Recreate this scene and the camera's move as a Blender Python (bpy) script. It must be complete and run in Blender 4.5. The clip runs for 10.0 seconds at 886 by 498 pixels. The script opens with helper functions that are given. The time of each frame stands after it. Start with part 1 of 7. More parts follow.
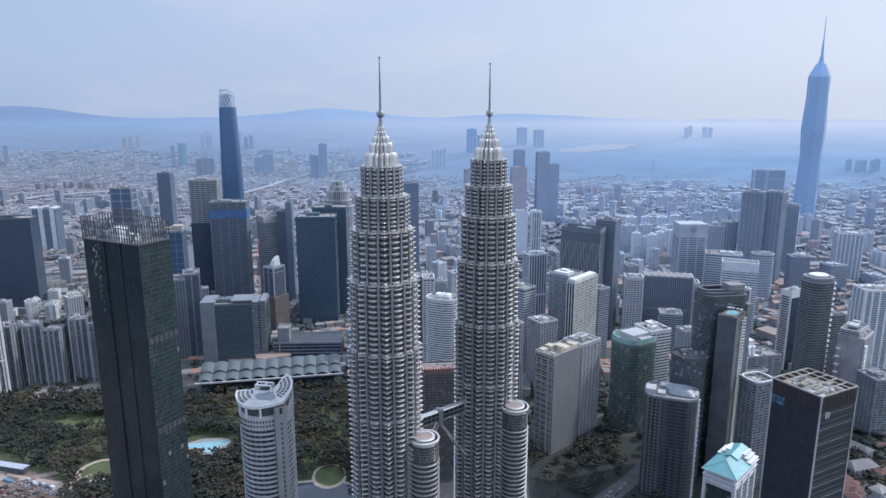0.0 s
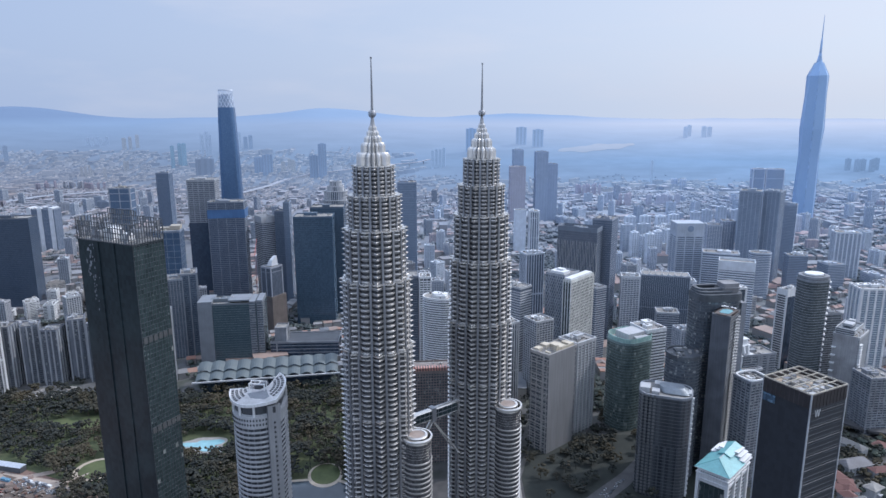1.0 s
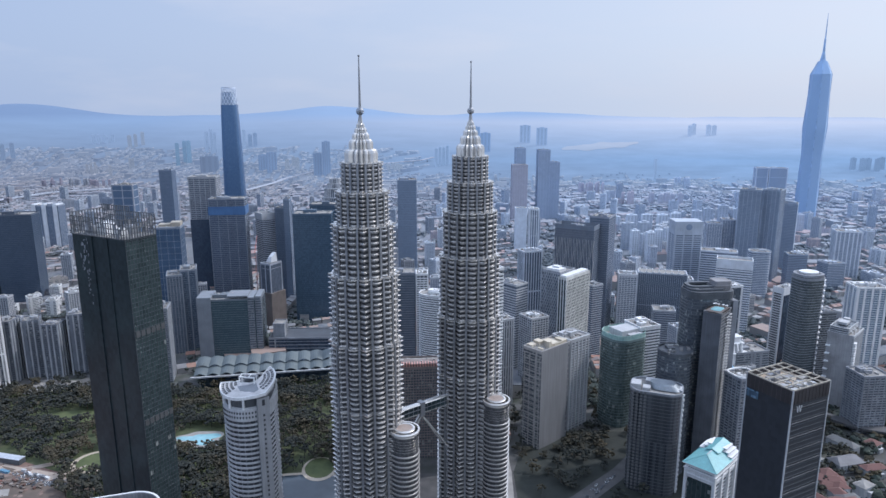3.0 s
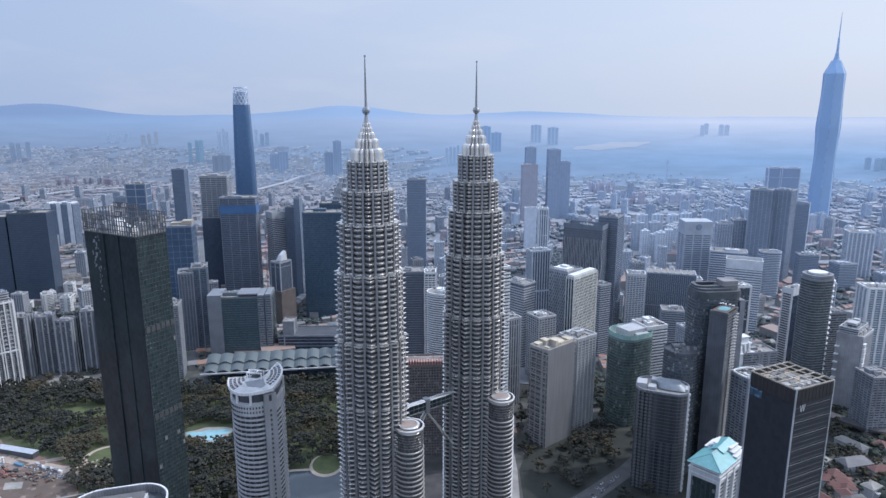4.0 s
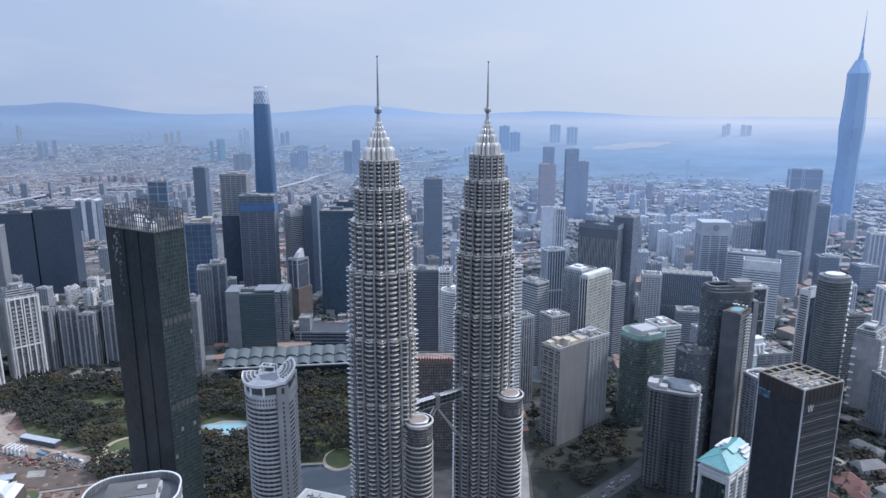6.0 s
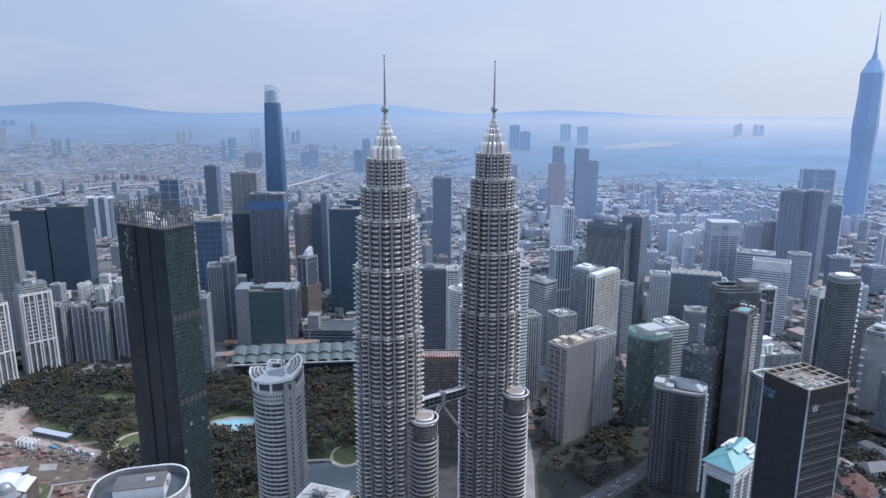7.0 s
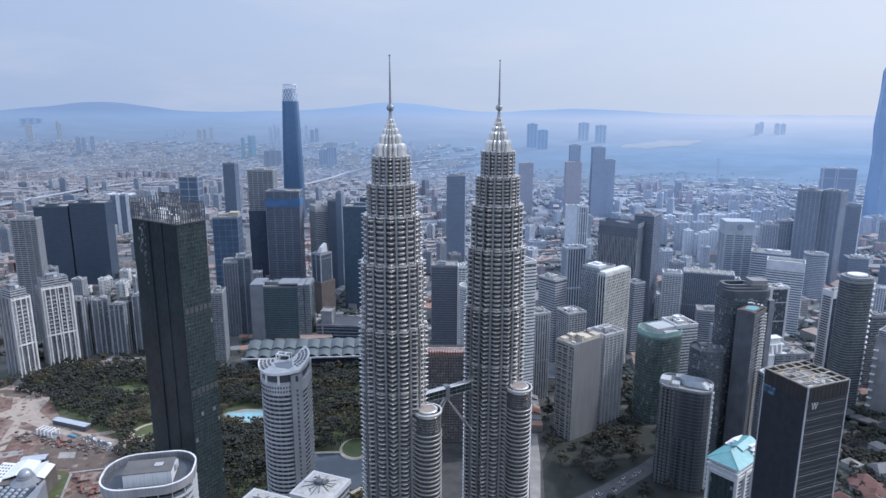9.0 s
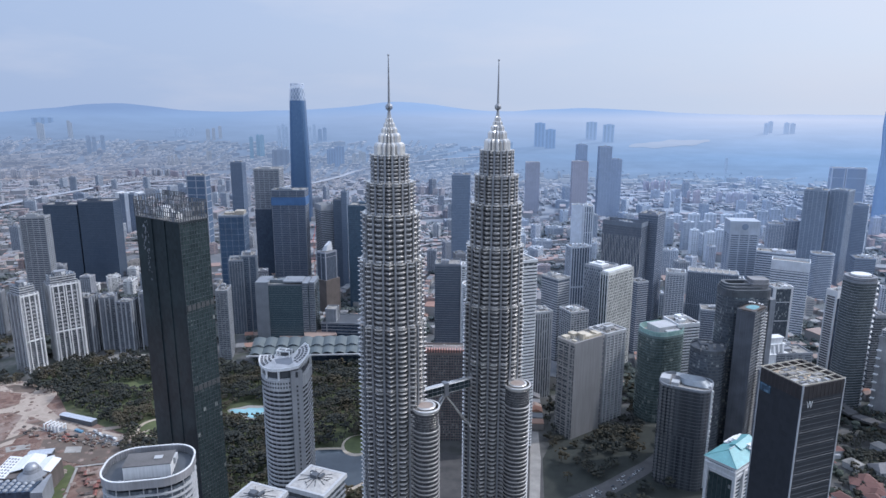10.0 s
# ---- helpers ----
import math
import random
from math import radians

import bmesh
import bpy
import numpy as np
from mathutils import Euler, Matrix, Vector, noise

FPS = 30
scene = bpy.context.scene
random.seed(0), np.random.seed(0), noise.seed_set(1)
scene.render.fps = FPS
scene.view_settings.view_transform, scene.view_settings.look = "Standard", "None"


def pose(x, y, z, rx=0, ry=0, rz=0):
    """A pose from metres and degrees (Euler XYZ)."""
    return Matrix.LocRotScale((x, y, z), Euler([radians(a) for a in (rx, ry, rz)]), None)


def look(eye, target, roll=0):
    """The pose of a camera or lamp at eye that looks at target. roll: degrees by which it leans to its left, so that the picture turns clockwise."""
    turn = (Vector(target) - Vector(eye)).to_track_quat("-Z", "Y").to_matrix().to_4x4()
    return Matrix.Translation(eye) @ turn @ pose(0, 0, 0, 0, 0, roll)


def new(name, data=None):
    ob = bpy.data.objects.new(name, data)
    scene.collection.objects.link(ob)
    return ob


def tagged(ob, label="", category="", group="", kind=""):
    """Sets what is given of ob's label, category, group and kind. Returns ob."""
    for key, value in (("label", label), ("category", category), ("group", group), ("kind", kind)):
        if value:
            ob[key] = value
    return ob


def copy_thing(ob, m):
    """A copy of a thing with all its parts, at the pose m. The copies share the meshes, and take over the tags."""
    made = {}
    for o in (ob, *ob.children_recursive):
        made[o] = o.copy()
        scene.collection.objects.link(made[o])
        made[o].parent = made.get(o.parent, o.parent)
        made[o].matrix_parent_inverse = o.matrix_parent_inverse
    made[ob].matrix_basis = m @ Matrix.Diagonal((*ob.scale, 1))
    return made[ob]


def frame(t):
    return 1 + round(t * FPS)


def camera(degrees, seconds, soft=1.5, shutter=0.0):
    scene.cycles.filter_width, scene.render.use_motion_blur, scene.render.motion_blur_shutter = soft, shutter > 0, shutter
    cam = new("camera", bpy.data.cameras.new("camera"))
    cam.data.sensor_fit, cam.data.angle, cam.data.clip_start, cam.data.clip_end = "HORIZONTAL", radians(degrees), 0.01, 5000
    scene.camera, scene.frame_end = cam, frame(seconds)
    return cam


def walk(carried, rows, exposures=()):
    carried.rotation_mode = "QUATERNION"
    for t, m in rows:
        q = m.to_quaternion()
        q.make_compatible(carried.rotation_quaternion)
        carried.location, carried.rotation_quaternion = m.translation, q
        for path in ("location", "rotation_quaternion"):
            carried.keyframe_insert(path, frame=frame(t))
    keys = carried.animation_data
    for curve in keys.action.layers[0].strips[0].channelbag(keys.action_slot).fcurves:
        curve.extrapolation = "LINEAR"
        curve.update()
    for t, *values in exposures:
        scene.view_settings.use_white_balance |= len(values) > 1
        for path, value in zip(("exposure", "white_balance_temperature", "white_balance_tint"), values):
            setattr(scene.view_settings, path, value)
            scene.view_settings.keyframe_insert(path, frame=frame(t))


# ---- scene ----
cam = camera(68.4, 10.0, soft=1.5)
PATH = [
    (0, (-28.443, -478.02, 415.597), (-28.458, -476.065, 415.177), 0.0),
    (0.5, (-25.122, -479.139, 415.673), (-25.138, -477.184, 415.253), -0.1),
    (1, (-21.951, -480.325, 415.668), (-21.968, -478.37, 415.247), -0.1),
    (1.5, (-18.651, -481.442, 415.581), (-18.667, -479.487, 415.159), -0.0),
    (2, (-14.803, -482.755, 415.398), (-14.818, -480.8, 414.975), -0.0),
    (2.5, (-11.021, -484.276, 415.326), (-11.042, -482.322, 414.901), -0.0),
    (4, (-2.577, -491.319, 415.124), (-2.646, -489.367, 414.697), 0.0),
    (4.5, (-0.725, -493.256, 415.219), (-0.81, -491.304, 414.792), 0.0),
    (5, (0.929, -494.84, 415.152), (0.829, -492.889, 414.723), 0.1),
    (5.5, (2.949, -496.598, 415.109), (2.836, -494.648, 414.681), 0.1),
    (7, (8.409, -501.933, 415.248), (8.251, -499.987, 414.817), 0.2),
    (7.5, (10.972, -503.869, 415.238), (10.799, -501.924, 414.806), 0.2),
    (8, (13.957, -505.883, 415.393), (13.77, -503.939, 414.961), 0.1),
    (8.5, (17.556, -507.946, 415.432), (17.355, -506.005, 414.996), 0.2),
    (9, (21.182, -510.32, 415.443), (20.967, -508.38, 415.007), 0.2),
    (9.5, (25.416, -512.439, 415.443), (25.187, -510.501, 415.006), 0.2),
    (10, (30.201, -514.354, 415.463), (29.96, -512.418, 415.025), 0.2),
]
walk(cam, [(t, look(e, g, r)) for t, e, g, r in PATH], exposures=[(0.0, 0.0, 5920, 14), (10.0, 0.0, 5920, 14)])

# ---- world, sun ----
SUN_AZ, SUN_EL = 20.0, 46.0
sun_dir = Vector((math.cos(radians(SUN_EL)) * math.cos(radians(SUN_AZ)), math.cos(radians(SUN_EL)) * math.sin(radians(SUN_AZ)), math.sin(radians(SUN_EL))))
world = bpy.data.worlds.new("hazy_sky")
world.use_nodes = True
scene.world = world
wn, wl = world.node_tree.nodes, world.node_tree.links
wbg = wn["Background"]
sky = wn.new("ShaderNodeTexSky")
sky.sky_type, sky.sun_disc = "NISHITA", False
sky.sun_elevation, sky.sun_rotation = radians(SUN_EL), math.atan2(sun_dir.x, sun_dir.y)
sky.air_density, sky.dust_density, sky.ozone_density = 1.0, 4.0, 2.0
# thin overcast: the blue sky whitened by humid air, with faint cloud streaks
wco = wn.new("ShaderNodeTexCoord")
wmap = wn.new("ShaderNodeMapping")
wmap.inputs["Scale"].default_value = (1.6, 1.6, 7.0)
wno = wn.new("ShaderNodeTexNoise")
wno.inputs["Scale"].default_value, wno.inputs["Detail"].default_value = 2.2, 5.0
wramp = wn.new("ShaderNodeValToRGB")
wramp.color_ramp.elements[0].position, wramp.color_ramp.elements[0].color = 0.50, (0, 0, 0, 1)
wramp.color_ramp.elements[1].position, wramp.color_ramp.elements[1].color = 0.80, (0.5, 0.5, 0.5, 1)
wsep = wn.new("ShaderNodeSeparateXYZ")
wside = wn.new("ShaderNodeMapRange")
wside.inputs[1].default_value, wside.inputs[2].default_value = -0.75, 0.75
wtint = wn.new("ShaderNodeMixRGB")
wtint.inputs[1].default_value, wtint.inputs[2].default_value = (4.25, 5.35, 7.2, 1), (7.85, 8.45, 9.0, 1)
wcloud = wn.new("ShaderNodeMixRGB")
wcloud.inputs[2].default_value = (7.6, 7.7, 8.2, 1)
wmix = wn.new("ShaderNodeMixRGB")
wmix.inputs[0].default_value = 0.82
wl.new(wco.outputs["Generated"], wmap.inputs[0])
wl.new(wmap.outputs[0], wno.inputs["Vector"])
wl.new(wno.outputs["Fac"], wramp.inputs[0])
wl.new(wco.outputs["Generated"], wsep.inputs[0])
wl.new(wsep.outputs[0], wside.inputs[0])
wl.new(wside.outputs[0], wtint.inputs[0])
wl.new(wramp.outputs[0], wcloud.inputs[0])
wl.new(wtint.outputs[0], wcloud.inputs[1])
wl.new(sky.outputs[0], wmix.inputs[1])
wl.new(wcloud.outputs[0], wmix.inputs[2])
wzen = wn.new("ShaderNodeMapRange")
wzen.inputs[1].default_value, wzen.inputs[2].default_value = 0.18, 0.9
wzen.inputs[3].default_value, wzen.inputs[4].default_value = 1.0, 1.8
wscale = wn.new("ShaderNodeVectorMath")
wscale.operation = "SCALE"
wl.new(wsep.outputs[2], wzen.inputs[0])
wl.new(wmix.outputs[0], wscale.inputs[0])
wl.new(wzen.outputs[0], wscale.inputs["Scale"])
wl.new(wscale.outputs[0], wbg.inputs[0])
wbg.inputs[1].default_value = 0.106

sun_lamp = bpy.data.lights.new("sun", "SUN")
sun_lamp.energy, sun_lamp.angle, sun_lamp.color = 2.4, radians(1.5), (1.0, 0.95, 0.88)
sun = new("sun", sun_lamp)
sun.matrix_world = look(sun_dir * 2000, (0, 0, 0))


# ---- materials ----
def lerp3(a, b, k):
    return tuple(p + (q - p) * k for p, q in zip(a, b))


def base_nodes(name):
    m = bpy.data.materials.new(name)
    m.use_nodes = True
    n, l = m.node_tree.nodes, m.node_tree.links
    return m, n, l, n["Principled BSDF"]


MATS = {}


def paint(name, c, rough=0.7, metal=0.0, var=0.22, size=14.0, streak=0.12):
    """Rendered, painted or metal surfaces: broad stains and fine vertical weather streaks."""
    if name in MATS:
        return MATS[name]
    m, n, l, p = base_nodes(name)
    co = n.new("ShaderNodeTexCoord")
    a = n.new("ShaderNodeTexNoise")
    a.inputs["Scale"].default_value, a.inputs["Detail"].default_value = 1.0 / size, 4
    st = n.new("ShaderNodeMapping")
    st.inputs["Scale"].default_value = (0.9, 0.9, 0.03)
    b = n.new("ShaderNodeTexNoise")
    b.inputs["Scale"].default_value, b.inputs["Detail"].default_value = 1.0, 3
    r1 = n.new("ShaderNodeMapRange")
    r1.inputs[1].default_value, r1.inputs[2].default_value = 0.3, 0.7
    r1.inputs[3].default_value, r1.inputs[4].default_value = 1 - var, 1 + var
    r2 = n.new("ShaderNodeMapRange")
    r2.inputs[1].default_value, r2.inputs[2].default_value = 0.3, 0.7
    r2.inputs[3].default_value, r2.inputs[4].default_value = 1 - streak, 1 + streak
    mu = n.new("ShaderNodeMath")
    mu.operation = "MULTIPLY"
    sc = n.new("ShaderNodeVectorMath")
    sc.operation = "SCALE"
    sc.inputs[0].default_value = c
    l.new(co.outputs["Object"], a.inputs["Vector"])
    l.new(co.outputs["Object"], st.inputs[0])
    l.new(st.outputs[0], b.inputs["Vector"])
    l.new(a.outputs["Fac"], r1.inputs[0])
    l.new(b.outputs["Fac"], r2.inputs[0])
    l.new(r1.outputs[0], mu.inputs[0])
    l.new(r2.outputs[0], mu.inputs[1])
    l.new(mu.outputs[0], sc.inputs["Scale"])
    l.new(sc.outputs[0], p.inputs["Base Color"])
    p.inputs["Roughness"].default_value, p.inputs["Metallic"].default_value = rough, metal
    MATS[name] = m
    return m


def glass(name, c1, c2, pane=(2.6, 2.6, 3.9), rough=0.16, metal=0.25, lit=0.0, spec=0.5):
    """Curtain wall: every pane has its own tone; a few are painted paler, as lit panes."""
    if name in MATS:
        return MATS[name]
    m, n, l, p = base_nodes(name)
    co = n.new("ShaderNodeTexCoord")
    of = n.new("ShaderNodeVectorMath")
    of.inputs[1].default_value = (0.37, 0.41, 0.05)
    dv = n.new("ShaderNodeVectorMath")
    dv.operation = "DIVIDE"
    dv.inputs[1].default_value = pane
    fl = n.new("ShaderNodeVectorMath")
    fl.operation = "FLOOR"
    wnz = n.new("ShaderNodeTexWhiteNoise")
    big = n.new("ShaderNodeTexNoise")
    big.inputs["Scale"].default_value, big.inputs["Detail"].default_value = 0.03, 2
    ad = n.new("ShaderNodeMath")
    ad.operation = "MULTIPLY_ADD"
    ad.inputs[1].default_value, ad.inputs[2].default_value = 0.55, 0.0
    ad2 = n.new("ShaderNodeMath")
    ad2.operation = "MULTIPLY_ADD"
    ad2.inputs[1].default_value = 0.45
    ramp = n.new("ShaderNodeValToRGB")
    ramp.color_ramp.elements[0].position, ramp.color_ramp.elements[0].color = 0.2, (*c1, 1)
    ramp.color_ramp.elements[1].position, ramp.color_ramp.elements[1].color = 0.8, (*c2, 1)
    l.new(co.outputs["Object"], of.inputs[0])
    l.new(of.outputs[0], dv.inputs[0])
    l.new(dv.outputs[0], fl.inputs[0])
    l.new(fl.outputs[0], wnz.inputs["Vector"])
    l.new(co.outputs["Object"], big.inputs["Vector"])
    l.new(wnz.outputs["Value"], ad.inputs[0])
    l.new(ad.outputs[0], ad2.inputs[2])
    l.new(big.outputs["Fac"], ad2.inputs[0])
    l.new(ad2.outputs[0], ramp.inputs[0])
    col = ramp.outputs[0]
    if lit > 0:
        gt = n.new("ShaderNodeMath")
        gt.operation = "GREATER_THAN"
        gt.inputs[1].default_value = 1 - lit
        mx = n.new("ShaderNodeMixRGB")
        mx.inputs[2].default_value = (*lerp3(c2, (0.5, 0.52, 0.5), 0.45), 1)
        sp = n.new("ShaderNodeSeparateColor")
        l.new(wnz.outputs["Color"], sp.inputs[0])
        l.new(sp.outputs[1], gt.inputs[0])
        l.new(gt.outputs[0], mx.inputs[0])
        l.new(col, mx.inputs[1])
        col = mx.outputs[0]
    l.new(col, p.inputs["Base Color"])
    p.inputs["Roughness"].default_value, p.inputs["Metallic"].default_value = rough, metal
    p.inputs["Specular IOR Level"].default_value = spec
    MATS[name] = m
    return m


def mottled(name, stops, scale, rough=0.9, detail=6, island=False, scale2=None):
    """Ground, foliage and roofs: a ramp of tones driven by noise, or by a random value per piece."""
    if name in MATS:
        return MATS[name]
    m, n, l, p = base_nodes(name)
    co = n.new("ShaderNodeTexCoord")
    a = n.new("ShaderNodeTexNoise")
    a.inputs["Scale"].default_value, a.inputs["Detail"].default_value, a.inputs["Roughness"].default_value = scale, detail, 0.62
    l.new(co.outputs["Object"], a.inputs["Vector"])
    fac = a.outputs["Fac"]
    if island:
        g = n.new("ShaderNodeNewGeometry")
        mm = n.new("ShaderNodeMath")
        mm.operation = "MULTIPLY_ADD"
        mm.inputs[1].default_value, mm.inputs[2].default_value = 0.3, -0.15
        s = n.new("ShaderNodeMath")
        l.new(fac, mm.inputs[0])
        l.new(mm.outputs[0], s.inputs[0])
        l.new(g.outputs["Random Per Island"], s.inputs[1])
        fac = s.outputs[0]
    ramp = n.new("ShaderNodeValToRGB")
    els = ramp.color_ramp.elements
    while len(els) < len(stops):
        els.new(0.5)
    for e, (pos, c) in zip(els, stops):
        e.position, e.color = pos, (*c, 1)
    l.new(fac, ramp.inputs[0])
    l.new(ramp.outputs[0], p.inputs["Base Color"])
    p.inputs["Roughness"].default_value = rough
    MATS[name] = m
    return m


def patchy(m, c, scale, lo, hi, k):
    """A second, broad pattern of tone over a material, such as lit and dry stretches painted into woods."""
    n, l = m.node_tree.nodes, m.node_tree.links
    p = n["Principled BSDF"]
    src = p.inputs["Base Color"].links[0].from_socket
    co = n.new("ShaderNodeNewGeometry")
    no = n.new("ShaderNodeTexNoise")
    no.inputs["Scale"].default_value, no.inputs["Detail"].default_value = scale, 4
    mr = n.new("ShaderNodeMapRange")
    mr.inputs[1].default_value, mr.inputs[2].default_value = lo, hi
    mr.inputs[3].default_value, mr.inputs[4].default_value = 0.0, k
    mx = n.new("ShaderNodeMixRGB")
    mx.inputs[2].default_value = (*c, 1)
    l.new(co.outputs["Position"], no.inputs["Vector"])
    l.new(no.outputs["Fac"], mr.inputs[0])
    l.new(mr.outputs[0], mx.inputs[0])
    l.new(src, mx.inputs[1])
    l.new(mx.outputs[0], p.inputs["Base Color"])
    return m


# Haze tints painted into far colours, brighter on the sunward west.
HAZE_WEST, HAZE_EAST = (0.40, 0.52, 0.70), (0.19, 0.255, 0.36)
HAZE = HAZE_WEST


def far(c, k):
    """Facade tone with distance haze mixed into the base colour."""
    return lerp3(c, HAZE, k)


def hazed(m, y0, y1, k):
    """Haze mixed into the base colour: outer districts paler and bluer, more so towards the sunlit west."""
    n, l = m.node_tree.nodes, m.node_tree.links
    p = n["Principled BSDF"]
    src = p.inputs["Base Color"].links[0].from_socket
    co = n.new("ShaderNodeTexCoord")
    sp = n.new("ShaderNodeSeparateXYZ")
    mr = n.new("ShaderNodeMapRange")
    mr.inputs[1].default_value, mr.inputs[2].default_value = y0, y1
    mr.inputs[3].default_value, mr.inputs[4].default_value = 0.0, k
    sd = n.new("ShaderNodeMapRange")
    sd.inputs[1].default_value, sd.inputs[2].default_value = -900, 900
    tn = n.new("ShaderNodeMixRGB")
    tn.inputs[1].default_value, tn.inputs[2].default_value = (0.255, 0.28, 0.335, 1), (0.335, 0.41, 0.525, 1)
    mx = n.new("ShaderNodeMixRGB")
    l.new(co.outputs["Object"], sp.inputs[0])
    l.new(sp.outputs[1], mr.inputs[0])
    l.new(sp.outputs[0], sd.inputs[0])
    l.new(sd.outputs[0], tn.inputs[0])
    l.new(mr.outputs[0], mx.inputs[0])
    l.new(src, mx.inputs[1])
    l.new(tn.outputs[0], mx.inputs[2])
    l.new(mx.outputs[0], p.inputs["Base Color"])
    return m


# ---- geometry ----
class Geo:
    def __init__(self):
        self.v, self.f, self.mi = [], [], []

    def face(self, ids, mi=0):
        self.f.append(ids)
        self.mi.append(mi)

    def loft(self, loops, top=True, bottom=False, mi=0, closed=True):
        """Skins between equal loops of 3D points."""
        n, start = len(loops[0]), len(self.v)
        for lp in loops:
            self.v.extend(lp)
        for k in range(len(loops) - 1):
            a, b = start + k * n, start + (k + 1) * n
            for i in range(n if closed else n - 1):
                j = (i + 1) % n
                self.face((a + i, a + j, b + j, b + i), mi)
        if top:
            self.face(tuple(range(start + (len(loops) - 1) * n, start + len(loops) * n)), mi)
        if bottom:
            self.face(tuple(range(start + n - 1, start - 1, -1)), mi)
        return self

    def prism(self, pts, z0, z1, top=True, bottom=False, mi=0):
        return self.loft([[(x, y, z0) for x, y in pts], [(x, y, z1) for x, y in pts]], top, bottom, mi)

    def box(self, x0, x1, y0, y1, z0, z1, mi=0):
        return self.prism(((x0, y0), (x1, y0), (x1, y1), (x0, y1)), z0, z1, True, True, mi)

    def obox(self, c, s, deg, mi=0):
        ca, sa = math.cos(radians(deg)), math.sin(radians(deg))
        pts = [(c[0] + ca * u * s[0] / 2 - sa * w * s[1] / 2, c[1] + sa * u * s[0] / 2 + ca * w * s[1] / 2) for u, w in ((-1, -1), (1, -1), (1, 1), (-1, 1))]
        return self.prism(pts, c[2], c[2] + s[2], True, True, mi)

    def ring(self, outer, inner, z0, z1, mi=0):
        """A band between two equal outlines."""
        n, s = len(outer), len(self.v)
        for pts, z in ((outer, z0), (outer, z1), (inner, z1), (inner, z0)):
            self.v.extend((x, y, z) for x, y in pts)
        for k in range(4):
            a, b = s + k * n, s + ((k + 1) % 4) * n
            for i in range(n):
                j = (i + 1) % n
                self.face((a + i, a + j, b + j, b + i), mi)
        return self

    def beam(self, p, q, w, h=None, mi=0):
        p, q, h = Vector(p), Vector(q), h or w
        d = (q - p).normalized()
        s = d.cross(Vector((0, 0, 1)))
        s = s.normalized() if s.length > 1e-4 else Vector((1, 0, 0))
        u = s.cross(d)
        lo = [[tuple(e + s * a * w / 2 + u * b * h / 2) for a, b in ((-1, -1), (1, -1), (1, 1), (-1, 1))] for e in (p, q)]
        return self.loft(lo, True, True, mi)

    def blob(self, c, r, rnd, mi=0, flat=0.8):
        """A small uneven clump of foliage or earth."""
        s = len(self.v)
        ks = [(0, 0, 1)] + [(math.cos(a) * 0.9, math.sin(a) * 0.9, 0.35) for a in (0, 1.26, 2.51, 3.77, 5.03)] + [(math.cos(a) * 0.8, math.sin(a) * 0.8, -0.5) for a in (0.63, 1.88, 3.14, 4.4, 5.65)] + [(0, 0, -0.9)]
        for x, y, z in ks:
            q = r * rnd.uniform(0.7, 1.25)
            self.v.append((c[0] + x * q, c[1] + y * q, c[2] + z * q * flat))
        for i in range(5):
            j = (i + 1) % 5
            self.face((s, s + 1 + i, s + 1 + j), mi)
            self.face((s + 1 + i, s + 6 + i, s + 1 + j), mi)
            self.face((s + 1 + j, s + 6 + i, s + 6 + j), mi)
            self.face((s + 6 + i, s + 11, s + 6 + j), mi)
        return self

    def mesh(self, name, mats):
        me = bpy.data.meshes.new(name)
        me.from_pydata(self.v, [], self.f)
        for m in mats:
            me.materials.append(m)
        if len(mats) > 1:
            me.polygons.foreach_set("material_index", self.mi)
        me.update()
        return me


def part(name, geo, material, parent, label="", kind=""):
    mats = material if isinstance(material, (list, tuple)) else [material]
    ob = new(name, geo.mesh(name, mats) if isinstance(geo, Geo) else geo)
    ob.parent = parent
    if label:
        ob["label"] = label
    if kind:
        ob["kind"] = kind
    return ob


def thing(name, label, category, x=0, y=0, z=0, deg=0, group="", kind=""):
    ob = new(name)
    ob.matrix_world = pose(x, y, z, 0, 0, deg)
    ob.empty_display_size = 5
    return tagged(ob, label, category, group, kind)


def rect(w, d):
    return [(-w / 2, -d / 2), (w / 2, -d / 2), (w / 2, d / 2), (-w / 2, d / 2)]


def rounded(w, d, r, n=6):
    out = []
    for cx, cy, a0 in ((w / 2 - r, d / 2 - r, 0), (-w / 2 + r, d / 2 - r, 90), (-w / 2 + r, -d / 2 + r, 180), (w / 2 - r, -d / 2 + r, 270)):
        for i in range(n + 1):
            a = radians(a0 + 90 * i / n)
            out.append((cx + r * math.cos(a), cy + r * math.sin(a)))
    return out


def oval(a, b, n=40):
    return [(a * math.cos(2 * math.pi * i / n), b * math.sin(2 * math.pi * i / n)) for i in range(n)]


def offset(pts, o):
    n, out = len(pts), []
    for i in range(n):
        p, q, r = Vector(pts[i - 1]), Vector(pts[i]), Vector(pts[(i + 1) % n])
        a, b = (q - p).normalized(), (r - q).normalized()
        na, nb = Vector((a.y, -a.x)), Vector((b.y, -b.x))
        k = na + nb
        k = k / max(0.35, k.dot(na)) if k.length > 1e-6 else na
        out.append((q.x + k.x * o, q.y + k.y * o))
    return out


def corner(nx, ny, deg, wr, wl):
    """Centre of a block from its corner nearest the flight, its heading and two sides."""
    a = radians(deg)
    return nx + wr / 2 * math.cos(a) - wl / 2 * math.sin(a), ny + wr / 2 * math.sin(a) + wl / 2 * math.cos(a)


